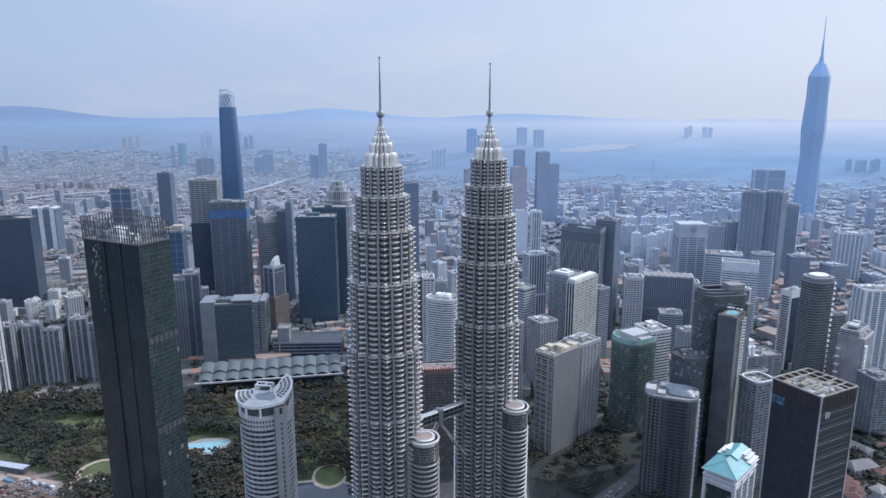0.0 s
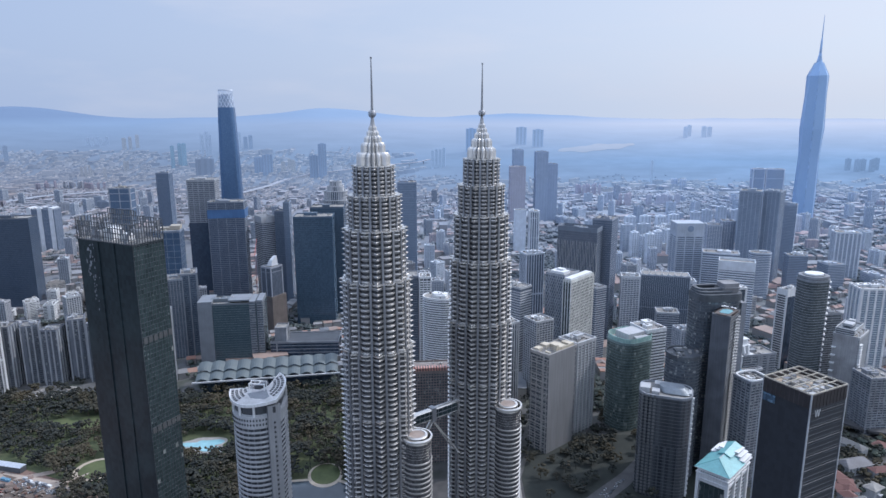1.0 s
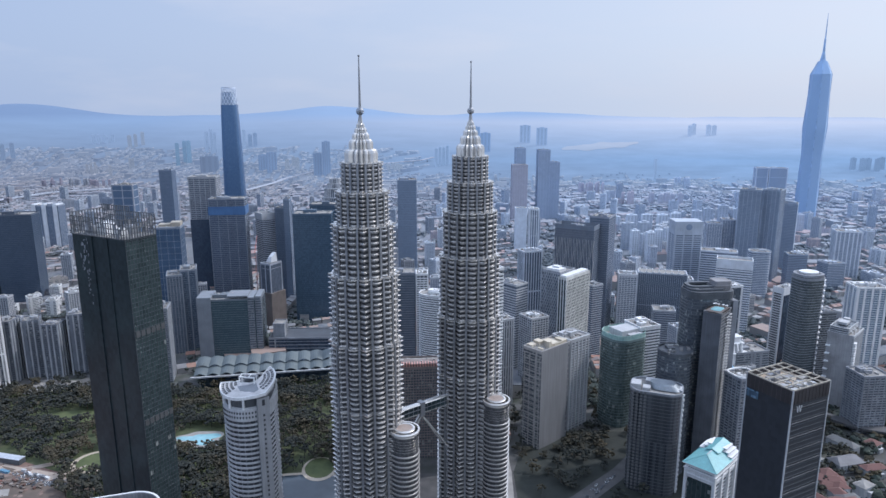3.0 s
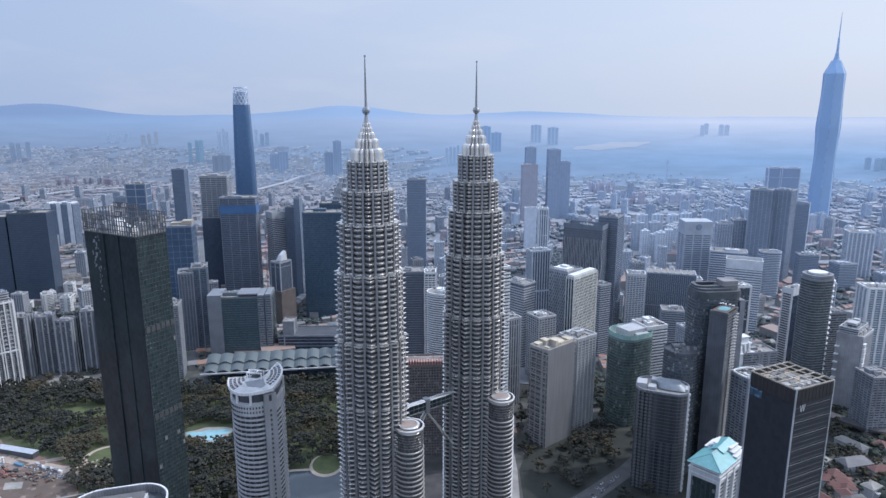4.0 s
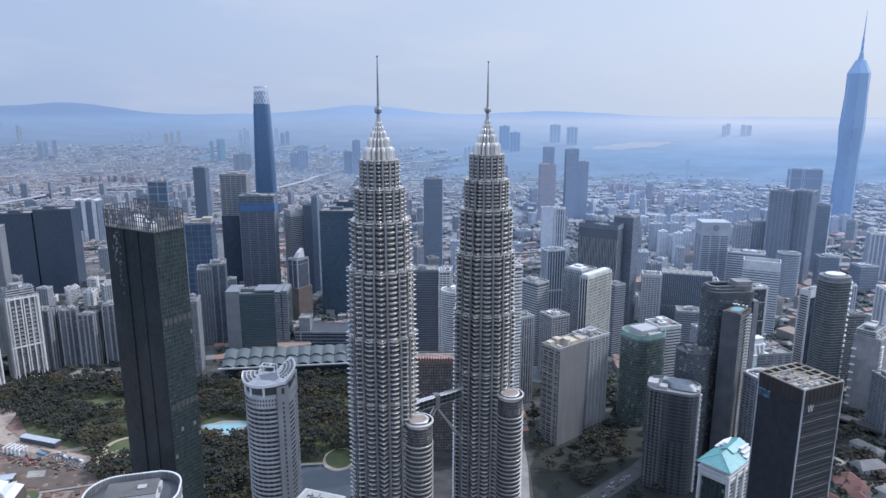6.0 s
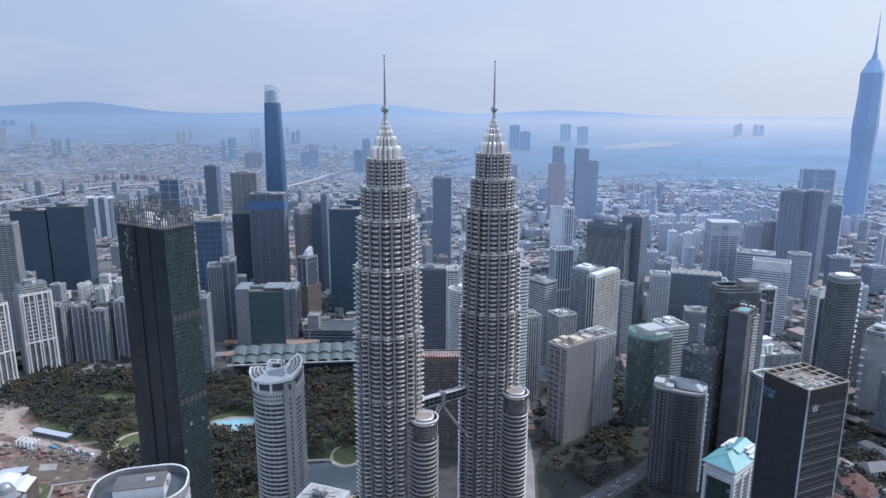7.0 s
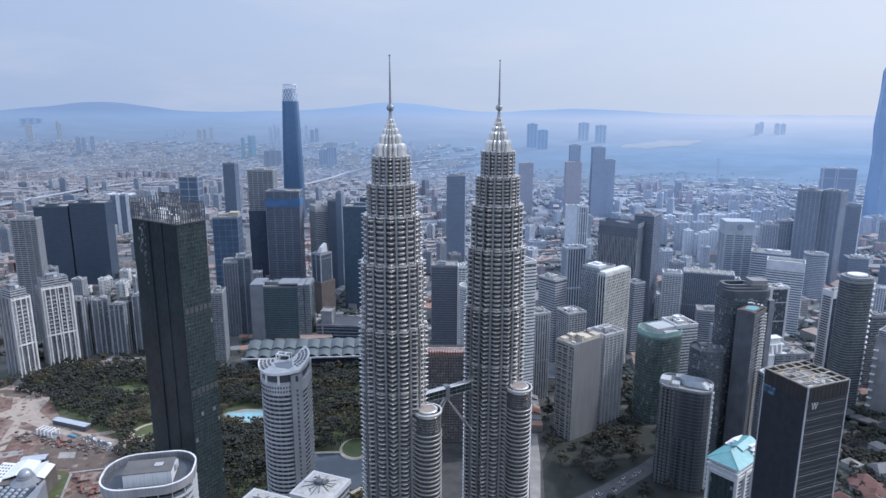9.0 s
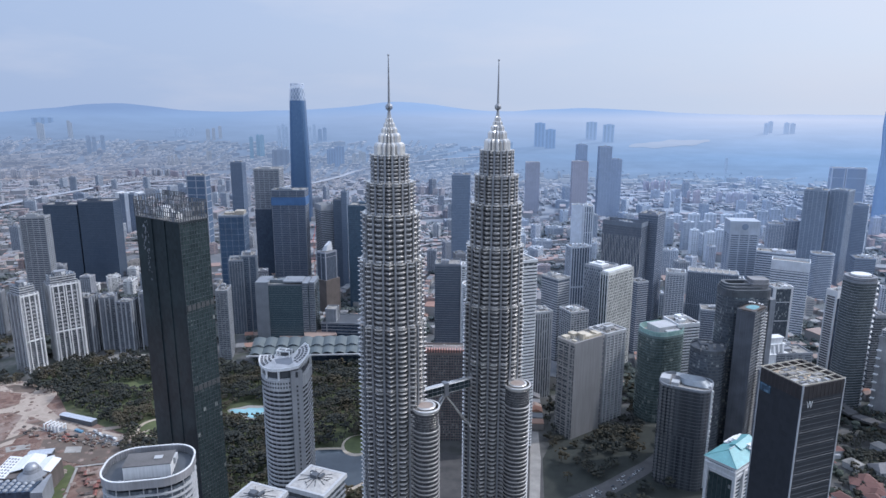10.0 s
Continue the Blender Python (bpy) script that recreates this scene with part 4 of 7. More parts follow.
# ---- white tower with teal tiered roof ----
def tiered_roof_tower():
    deg, wr, wl = 45.5, 54, 32.5
    cx, cy = corner(230.3, 50, deg, wr, wl)
    t = thing("tiered_roof_tower", "white tower with stacked eaves under a teal hipped roof", "skyscraper", cx, cy, 0, deg)
    w, d = wr / 2, wl / 2
    part("body", Geo().prism(rect(wr - 9, wl - 8), 0, 82), window_dark, t)
    for x in (-1, -0.32, 0.32, 1):
        for y in (-1, 1):
            part("pier", Geo().box(x * (w - 3.4) - 1.5, x * (w - 3.4) + 1.5, y * (d - 2.8) - 1.4, y * (d - 2.8) + 1.4, 0, 83), white, t)
    part("glazed_bay", Geo().box(-w + 3.2, -w + 5.0, -d + 5.2, d - 5.2, 0, 75.5), green_black, t, "tall dark green glazed bay")
    for k in range(1, 5):
        v = -d + 5.2 + k * (wl - 10.4) / 5
        part("glazing_bar", Geo().box(-w + 3.0, -w + 3.3, v - 0.15, v + 0.15, 0, 75.5), darkc, t)
    g = Geo()
    for k in range(20):
        g.ring(rect(wr - 8.2, wl - 7.2), rect(wr - 10, wl - 9), 3 + k * 3.9, 4.2 + k * 3.9)
    part("floor_banding", g, white, t, kind="stuff")
    part("head_wall", Geo().prism(rect(wr - 5, wl - 5), 76, 89), white, t)
    for z, o in ((78.2, -1.6), (83.4, -0.8), (88.6, 0.0)):
        pts = offset(rect(wr, wl), o)
        part("eave", Geo().loft([[(x, y, z) for x, y in offset(pts, -1.6)], [(x, y, z + 0.9) for x, y in pts], [(x, y, z + 1.6) for x, y in pts]], True, True), white, t, "white projecting eave")
    g = Geo()
    for k in range(11):
        g.box(-w + 2.1, -w + 2.6, -d + 5 + k * 2.1, -d + 6.2 + k * 2.1, 85.6, 86.6)
    part("fascia_lettering", g, greyc, t, "grey fascia writing as plain bars", kind="stuff")
    # hipped end towards the flight, ridge running back to the stepped gable
    z0, z1 = 90.2, 98.0
    g = Geo()
    e = [(-w, -d, z0), (w - 17, -d, z0), (w - 17, d, z0), (-w, d, z0), (-w + 15, 0, z1), (w - 17, 0, z1)]
    g.v.extend(e)
    for ids in ((0, 1, 5, 4), (2, 3, 4, 5), (3, 0, 4), (1, 2, 5), (3, 2, 1, 0)):
        g.face(ids)
    part("main_roof", g, teal, t, "teal hipped roof")
    part("ridge_cap", Geo().beam((-w + 15, 0, z1 + 0.1), (w - 17, 0, z1 + 0.1), 0.8, 0.5), offwhite, t)
    for q in ((-w, -d), (-w, d)):
        part("hip_cap", Geo().beam((q[0], q[1], z0 + 0.1), (-w + 15, 0, z1 + 0.1), 0.6, 0.4), teal, t)
    for k in range(3):
        z, v = z0 + k * 2.7, d - 0.6 - k * 3.2
        part("gable_step", Geo().box(w - 18 + k, w - 2 - k, -v + 1.4, v - 1.4, z, z + 1.9).box(w - 20 + k * 1.5, w - 0.4 - k * 0.8, -v, v, z + 1.9, z + 2.7), white, t, "white stepped gable storey")
    part("upper_roof", Geo().loft([[(w - 28, -6.5, 96.6), (w - 28, 6.5, 96.6), (w - 28, 0, 99.6)], [(w - 2.5, -7.5, 98.3), (w - 2.5, 7.5, 98.3), (w - 2.5, 0, 101.6)]], True, True), teal, t, "teal gabled upper roof")
    return t


tiered_roof_tower()


# ---- oval tower with roof parapet, and white square roofs ----
def oval_tower():
    t = thing("oval_tower", "rounded office tower with a deep white roof parapet", "skyscraper", -201.5, -165.0, 0, 18)
    sh = rounded(52, 40, 16, 8)
    part("body", Geo().prism(offset(sh, -0.8), 0, 183), window_dark, t)
    g = Geo()
    z = 4.2
    while z < 184:
        g.ring(offset(sh, 1.0), offset(sh, -1.0), z - 0.75, z)
        z += 4.2
    part("floor_banding", g, offwhite, t, kind="stuff")
    g = Geo()
    perimeter_posts(g, offset(sh, -0.4), 0, 186, 8.0, 0.45, 0.45)
    part("column_row", g, offwhite, t, kind="stuff")
    part("parapet", Geo().ring(offset(sh, 1.2), offset(sh, 0.5), 185.6, 191), paint("parapet_grey", (0.27, 0.27, 0.285), 0.7), t)
    part("parapet_rail", Geo().ring(offset(sh, 1.35), offset(sh, 0.35), 191, 191.5), white, t)
    g = Geo()
    edge_boxes(g, offset(sh, 0.2), 185.6, 190.8, 1.8, 0.25, 0.0, inset=0.35)
    part("parapet_ribbing", g, greyc, t, kind="stuff")
    part("roof_deck", Geo().prism(offset(sh, 0.45), 185.4, 186.0), darkc, t)
    part("plant_house", Geo().box(-13, 15, -10, 6, 186.0, 194.5), white, t, "white roof plant house")
    part("plant_roof", Geo().box(-13.2, 15.2, -10.2, 6.2, 194.5, 195.0), paint("felt_roof", (0.12, 0.118, 0.12), 0.9), t)
    part("roof_hatch", Geo().box(4, 9, -4, 0, 195.2, 195.7).box(14, 16.5, -2, 5, 190, 194), offwhite, t)
    for k in range(6):
        part("roof_unit", Geo().box(-20 + k * 1.6, -19 + k * 1.6, -13 - (k % 3), -11.8 - (k % 3), 186.0, 187.5), greyc, t)


oval_tower()


def square_roof_block(x, y, deg, label):
    t = thing("square_roof_block", label, "office block", x, y, 0, deg, group="square white roofs")
    part("body", Geo().prism(rect(25, 25), 0, 180), grey_glass, t)
    g = Geo()
    for k in range(44):
        g.ring(rect(25.8, 25.8), rect(24.6, 24.6), 3 + k * 4, 4.3 + k * 4)
    part("floor_banding", g, greyc, t, kind="stuff")
    part("roof_edge", Geo().ring(rect(27.5, 27.5), rect(24, 24), 180, 183), offwhite, t)
    part("roof", Geo().loft([[(u, v, 182.6) for u, v in rect(26.5, 26.5)], [(u, v, 184.6) for u, v in rect(6, 6)]]), paint("grey_white_roof", (0.36, 0.355, 0.345), 0.7, var=0.2, size=5), t, "low pyramid roof")
    rnd = random.Random(int(x))
    g = Geo()
    for k in range(12):
        a = math.pi / 6 * k + rnd.uniform(-0.15, 0.15)
        q = rnd.uniform(8, 12.5)
        g.beam((math.cos(a) * 2.5, math.sin(a) * 2.5, 185.0), (math.cos(a) * q, math.sin(a) * q, 183.5 + (12.5 - q) * 0.12), 0.3)
    for k in range(5):
        u, v = rnd.uniform(-9, 9), rnd.uniform(-9, 9)
        g.beam((u, v, 184.2), (u + rnd.uniform(-4, 4), v + rnd.uniform(-4, 4), 184.0), 0.25)
    part("roof_cabling", g, darkc, t, kind="stuff")
    for k in range(4):
        u, v = rnd.uniform(-6, 6), rnd.uniform(-4, 4)
        part("roof_unit", Geo().box(u - 0.8, u + 0.8, v - 0.6, v + 0.6, 183.6, 186), (darkc, greyc, offwhite)[k % 3], t)
    part("roof_vent", Geo().box(-3.5, 1, -2, 2, 184.4, 187).box(1.5, 3.5, -1, 3, 184.4, 186), darkc, t)


square_roof_block(-94, -157.5, -15, "square block with a low white ribbed roof")
square_roof_block(-124.5, -181, -15, "square block with a low white ribbed roof beside its twin")


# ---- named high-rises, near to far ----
# tone and gtone tint facade colours with haze for distance y.
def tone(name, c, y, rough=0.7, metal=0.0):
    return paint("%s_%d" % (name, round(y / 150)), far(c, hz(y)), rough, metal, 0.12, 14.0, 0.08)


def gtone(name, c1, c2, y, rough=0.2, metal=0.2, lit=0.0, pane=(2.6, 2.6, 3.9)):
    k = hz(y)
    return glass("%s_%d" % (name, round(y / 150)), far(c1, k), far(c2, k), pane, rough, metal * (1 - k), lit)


WH, GR, BG, DK = (0.70, 0.71, 0.71), (0.38, 0.38, 0.38), (0.46, 0.42, 0.36), (0.08, 0.085, 0.095)
G_DK, G_DK2 = (0.036, 0.043, 0.052), (0.10, 0.112, 0.13)
G_BL, G_BL2 = (0.03, 0.055, 0.085), (0.09, 0.13, 0.19)


def block(name, label, nx, ny, deg, wr, wl, h, skin, trim, **kw):
    x, y = corner(nx, ny, deg, wr, wl)
    return tower(name, label, x, y, deg, wr, wl, h, skin, trim, **kw)


def rooftop(parent, boxes, m):
    for x0, x1, y0, y1, z0, z1 in boxes:
        part("roof_plant", Geo().box(x0, x1, y0, y1, z0, z1), m, parent)


# slab apartment block and its neighbour, right of the twin towers
t = block("apartment_slab", "tall grey slab block with a blank end wall and roof terraces", 97.1, 252, 42.1, 53.7, 27.9, 126, window_dark, beige, fh=7.2, band=1.1, bo=0.5, piers=0, plant=0, category="apartment block", parapet=3.0)
part("end_wall", Geo().box(-26.6, 24, -14.9, -13.7, 0, 128.5), paint("end_wall_grey", (0.205, 0.21, 0.22), 0.85, var=0.07, size=40), t, "plain grey end wall")
g = Geo()
for k in range(33):
    z = 3 + k * 3.7
    g.box(-27.7, -27.0, -12.6, 12.6, z, z + 0.5)
    for v in (-12.6, -5.6, 3.4, 11.8):
        g.box(-27.6, -26.9, v - 0.5, v + 0.5, z - 3.2, z)
part("front_frame_grid", g, beige, t, kind="stuff")
tan = paint("tan_render", (0.52, 0.47, 0.38), 0.8)
rooftop(t, ((-24, -15, 4, 12, 126.4, 131), (-12, -3, 2, 12, 126.4, 133), (0, 14, -8, 10, 126.4, 130), (-10, -6, -12, -7, 126.4, 136), (-22, -19, -11, -4, 126.4, 130), (-5.5, -4.5, -11, 2, 126.4, 134), (17, 25, -11, 2, 126.4, 131.5)), tan)
for k in range(7):
    part("roof_frame", Geo().beam((-25 + k * 3.2, -12, 129.5), (-25 + k * 3.2, 12, 129.5), 0.4).box(-25.3 + k * 3.2, -24.7 + k * 3.2, -12.3, -11.7, 126.4, 129.5), offwhite, t)
part("raking_wall", Geo().prism(((-2, -13.4), (16, -13.4), (16, -12.6), (-2, -12.6)), 126.4, 132.4), tan, t, "tan raking roof wall")
t = block("apartment_tower", "pale apartment tower with stacked balconies", 141, 300, 40, 36, 30, 124, window_dark, offwhite, fh=3.6, band=1.2, bo=0.9, piers=7, pw=1.8, po=1.1, plant=3, category="apartment block")
# green glass tower with white banded wing
t = tower("green_glass_tower", "curved green glass tower", 217, 338, 30, 56, 46, 119, green_glass, tone("greentrim", (0.15, 0.21, 0.21), 60), fh=4, band=0.35, bo=0.2, shape=rounded(56, 46, 18, 6), plant=2, plantmat=offwhite)
part("glass_crown", Geo().ring(rounded(55, 45, 18, 6), rounded(53.6, 43.6, 17, 6), 119, 127), glass("crown_glass", (0.25, 0.42, 0.40), (0.40, 0.56, 0.52), metal=0.1), t, "pale green glass crown")
part("crown_deck", Geo().box(-12, 18, -10, 14, 119, 129), offwhite, t)
t = block("banded_wing", "white banded wing with a raked roofline", 238.8, 337, 22, 31.5, 34, 128.5, window_dark, white, fh=4.1, band=2.0, bo=0.6, plant=2)
part("raked_edge", Geo().loft([[(-21, -17.8, 60), (-18, -17.8, 60), (-18, -16.8, 60), (-21, -16.8, 60)], [(-24, -17.8, 119), (-20, -17.8, 119), (-20, -16.8, 119), (-24, -16.8, 119)]], True, True), white, t)
# dark rounded tower with glass flank
sh = rounded(64, 40, 14, 6)
t = tower("dark_rounded_tower", "dark glass tower with rounded corners and a pale rooftop ring", 213, 178, -20, 54, 40, 117, glass("bronze_glass", (0.034, 0.040, 0.050), (0.125, 0.135, 0.15), pane=(1.7, 1.7, 62), rough=0.2), darkc, fh=3.9, band=0.5, bo=0.2, shape=rounded(54, 40, 14, 6), plant=0, piers=0)
part("roof_ring", Geo().ring(rounded(55, 41, 14, 6), rounded(52, 38, 13, 6), 117, 119.4), greyc, t, "pale roof ring")
part("roof_hood", Geo().loft([[(x + 10, y, 118.5) for x, y in rounded(32, 20, 8, 5)], [(x + 6, y + 2, 123.5) for x, y in rounded(26, 14, 6, 5)]]), paint("hood_glass", (0.22, 0.25, 0.28), 0.5, 0.3), t)
rooftop(t, ((-26, -16, -12, 2, 117, 123), (-14, -6, -14, -4, 117, 121), (-12, 0, 4, 14, 117, 122), (18, 26, -6, 6, 117, 120)), offwhite)
g = Geo()
for k in range(40):
    g.box(25.2 + 0.5 * (k % 2), 28.4 + 0.7 * (k % 2), -9.8, -7.6, 2 + k * 2.9, 4.1 + k * 2.9)
part("edge_trim", g, white, t, "white stepped corner trim", kind="stuff")
g = Geo()
for k in range(30):
    for u in range(4):
        g.box(-24 + u * 4.2, -21.6 + u * 4.2, -20.5, -19.7, 3 + k * 3.9, 5.6 + k * 3.9)
part("bay_glazing", g, paint("dull_grey", (0.12, 0.125, 0.13), 0.7), t, kind="stuff")
# dark tower with rooftop pool
t = block("pool_tower", "dark tower with a blank flank and a turquoise rooftop pool", 281.4, 192.6, 49.7, 29.9, 18.1, 195.5, window_dark, paint("slate_band", (0.13, 0.14, 0.155), 0.7), fh=3.5, band=1.0, bo=0.9, plant=0, category="skyscraper", parapet=1.2)
part("blank_wall", Geo().box(-16.2, -14.7, -9.8, 9.8, 0, 195), paint("slate_wall", (0.088, 0.096, 0.113), 0.7), t, "plain slate-grey flank")
for k in range(53):
    part("balcony", Geo().box(0.5, 9.0, -11.0, -9.0, 6 + k * 3.5, 7.0 + k * 3.5), offwhite, t)
    part("balcony", Geo().box(10.6, 16.4, -11.2, -9.0, 7 + k * 3.5, 8.0 + k * 3.5), offwhite, t)
part("pool_deck", Geo().prism(offset(rounded(29.9, 18.1, 6, 5), 1.2), 195.5, 196.7), brownc, t)
part("roof_pool", Geo().prism(rounded(17, 11, 4, 4), 196.7, 197.0), pool_mat, t, "turquoise roof pool")
for u, v in ((10.5, -6), (11.5, -2), (10.5, 2.5), (12, 6), (9.5, 7.5)):
    part("parasol", Geo().loft([[(u + a * 1.6, v + b * 1.6, 199.1) for a, b in oval(1, 1, 10)], [(u + a * 0.1, v + b * 0.1, 200.1) for a, b in oval(1, 1, 10)]]).beam((u, v, 196.7), (u, v, 199.5), 0.15), white, t, "white parasol")
t = tower("curved_dark_tower", "dark curved tower with a crown of stepped roofs", 284, 243, 8, 54, 36, 204, window_dark, darkc, fh=3.7, band=0.9, bo=0.4, shape=rounded(54, 36, 13, 6), plant=0)
part("crown_wall", Geo().ring(rounded(55, 37, 13, 6), rounded(48, 30, 11, 6), 204, 209), darkc, t)
rooftop(t, ((4, 22, -8, 10, 205, 214), (-20, -8, -6, 8, 205, 210)), paint("slate_box", (0.2, 0.2, 0.21), 0.6))
part("side_wing", Geo().box(24, 30, -16, 14, 0, 200), greyc, t)
for k in range(3):
    part("crown_terrace", Geo().ring(rounded(54 - k * 9, 36 - k * 7, 12 - k * 2, 6), rounded(46 - k * 9, 28 - k * 7, 9 - k * 2, 6), 209 + k * 2.2, 211.2 + k * 2.2), darkc, t, "dark stepped crown terrace").location = (-k * 3.0, k * 2.0, 0)
part("crown_house", Geo().prism(rounded(20, 17, 3, 4), 209, 221).prism(rounded(22, 19, 3, 4), 215, 216.5), paint("slate_box", (0.2, 0.2, 0.21), 0.6), t, "slate grey roof house").location = (15, 0, 0)
tower("round_low_tower", "dark low round tower beside the pool tower", 243, 215, 0, 38, 38, 146, window_dark, darkc, fh=3.7, band=1.0, bo=0.4, shape=oval(19, 19, 36), plant=1, plantmat=darkc, deck=darkc)
# white slab edge behind the pool tower
block("white_edged_slab", "slim dark slab with a bright white edge", 413, 495, 10, 29.3, 24, 141.5, window_dark, white, fh=30, band=1, bo=0.3, piers=33, pw=3.0, po=0.6, plant=1)
# mixed blocks between
block("stepped_block", "white stepped apartment block", 372, 402, 20, 44, 30, 82, window_dark, offwhite, fh=3.4, band=1.3, piers=6, plant=4, category="apartment block")
block("banded_block", "grey banded block with roof drums", 352, 300, 12, 46, 30, 108, window_dark, greyc, fh=3.3, band=1.5, plant=3, category="apartment block")
t = block("ribbed_low_tower", "pale ribbed low tower under a curved white roof rim", 303, 176, 22, 26, 24, 126, window_dark, greyc, fh=3.3, band=1.3, piers=6, plant=1, plantmat=white)
part("roof_rim", Geo().ring(offset(rounded(26, 24, 7, 5), 1.3), offset(rounded(26, 24, 7, 5), -0.5), 128.2, 129.8), white, t, "white rounded roof rim")
t = block("stepped_white_block", "white stepped block with jagged roof slabs and a blue skylight", 334, 282, 18, 42, 34, 93, grey_glass, offwhite, fh=4, band=1.6, plant=0, category="apartment block")
for x0, x1, y0, y1, z in ((-18, 18, -4, 16, 108), (-12, 16, 2, 15, 119), (-2, 14, 4, 14, 127)):
    part("upper_storey", Geo().box(x0, x1, y0, y1, 93.4, z).box(x0 - 1.2, x1 + 1.2, y0 - 1.4, y1 + 0.6, z, z + 1.0), white, t, "white set-back storey")
for k in range(5):
    part("roof_fin", Geo().loft([[(-14 + k * 6, -3.5, 109), (-11.5 + k * 6, -3.5, 109), (-11.5 + k * 6, 1.5, 109), (-14 + k * 6, 1.5, 109)], [(-13 + k * 6, 0, 114.5 + k * 1.5), (-11.5 + k * 6, 0, 114.5 + k * 1.5), (-11.5 + k * 6, 1.5, 116 + k * 1.5), (-13 + k * 6, 1.5, 116 + k * 1.5)]], True, True), white, t)
part("skylight", Geo().loft([[(x - 13, y - 10, 93.4) for x, y in rect(13, 9)], [(x - 13, y - 10, 96.5) for x, y in rect(9, 3)]]), glass("sky_blue_glass", (0.20, 0.36, 0.50), (0.36, 0.52, 0.66), metal=0.1), t, "blue glazed skylight")
for k in range(6):
    part("roof_unit", Geo().box(-4 + k * 4, -1.8 + k * 4, -15, -12, 93.4, 95.2), greyc, t)

# framed white tower pair
def framed_tower(name, label, nx, ny, deg, wr, wl, h, skin, frame, sides):
    """Slab with staggered square windows set in a deep frame grid."""
    t = block(name, label, nx, ny, deg, wr, wl, h, skin, frame, fh=300, band=1.0, bo=0.3, plant=0, parapet=3.0)
    w, d = wr / 2, wl / 2
    for side in sides:
        g, run = Geo(), (wr if side == 0 else wl)
        n, rows = max(2, round(run / 4.4)), int(h / 4.7)
        for r in range(rows + 1):
            z = h - r * 4.7
            a = ((-w, w, -d - 0.8, -d + 0.2), (-w - 0.8, -w + 0.2, -d, d))[side]
            g.box(*a, z - 1.15, z)
            for k in range(n + 1):
                u = min(run / 2, max(-run / 2, -run / 2 + (k + 0.5 * (r % 2)) * run / n))
                q = 0.75 if k % 3 else 1.35
                if side == 0:
                    g.box(u - q, u + q, -d - 0.75, -d + 0.2, z - 4.7, z - 1.15)
                else:
                    g.box(-w - 0.75, -w + 0.2, u - q, u + q, z - 4.7, z - 1.15)
        part("frame_grid", g, frame, t, kind="stuff")
    return t


t = framed_tower("framed_tower", "white tower with staggered deep window frames", 160.2, 456, 48.6, 66, 14, 163, glass("frame_glass", (0.035, 0.05, 0.055), (0.13, 0.17, 0.18), pane=(3, 3, 6)), paint("frame_cream", (0.47, 0.48, 0.46), 0.7), (0,))
for v in (-6.6, -2.2, 2.2, 6.6):
    part("end_pier", Geo().box(-34.0, -33.0, v - 0.5, v + 0.5, 0, 165), white, t)
rooftop(t, ((-31, 31, -5, 6, 163.4, 168),), white)
t = framed_tower("framed_tower_wing", "blue-grey glass wing with pale staggered frames", 152.8, 470, 48, 40, 33.4, 168, gtone("frw", (0.025, 0.035, 0.05), (0.07, 0.09, 0.12), 470), paint("frame_slate", (0.27, 0.29, 0.32), 0.7), (1,))
rooftop(t, ((-16, 2, -12, 12, 168.4, 173.5), (-8, 0, -6, 6, 173.5, 176)), white)
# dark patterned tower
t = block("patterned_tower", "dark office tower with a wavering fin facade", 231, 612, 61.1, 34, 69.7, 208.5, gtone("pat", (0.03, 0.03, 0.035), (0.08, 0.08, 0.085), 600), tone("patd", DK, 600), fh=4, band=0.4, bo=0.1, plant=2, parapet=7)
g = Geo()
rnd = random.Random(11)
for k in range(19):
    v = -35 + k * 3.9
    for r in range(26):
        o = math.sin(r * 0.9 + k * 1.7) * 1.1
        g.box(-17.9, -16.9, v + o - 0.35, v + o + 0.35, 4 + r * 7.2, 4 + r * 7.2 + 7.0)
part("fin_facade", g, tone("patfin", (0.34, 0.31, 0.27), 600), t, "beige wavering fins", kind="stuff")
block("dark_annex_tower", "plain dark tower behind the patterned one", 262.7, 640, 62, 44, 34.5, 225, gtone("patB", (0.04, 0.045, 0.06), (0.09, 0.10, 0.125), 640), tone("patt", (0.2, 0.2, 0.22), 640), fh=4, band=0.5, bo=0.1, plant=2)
block("dark_slim_tower", "slim dark tower with a pale cap", 222, 560, 30, 22, 24, 124, gtone("slim", G_DK, G_DK2, 560), tone("slimt", GR, 560), plant=1)
# ribbed block and its end towers
t = block("ribbed_block", "dark block with close white vertical ribs", 328.6, 671.7, -14, 83.7, 32, 120, gtone("rib", G_DK, (0.06, 0.07, 0.085), 680), tone("ribw", (0.36, 0.38, 0.41), 680), fh=60, band=0.6, bo=0.3, piers=3.5, pw=0.4, po=0.8, plant=0, parapet=1.2)
for k in range(8):
    part("roof_frame", Geo().box(-40 + k * 11, -39 + k * 11, -16.6, -15, 119, 127.5).box(-40 + k * 11, -39 + k * 11, -16.6, -6, 126.5, 127.5).box(-41 + k * 11, -36.5 + k * 11, -17, -15.2, 121.5, 123.2), white, t)
for x, y, h in ((304, 655, 121), (409, 669, 108)):
    tower("balcony_tower", "slim pale tower with gridded balconies", x, y, -10, 31, 26, h, gtone("bal", G_DK, G_DK2, 650), tone("balw", (0.6, 0.6, 0.6), 650), fh=3.4, band=1.2, bo=0.9, piers=5, pw=0.9, po=1.0, plant=2, parapet=4)
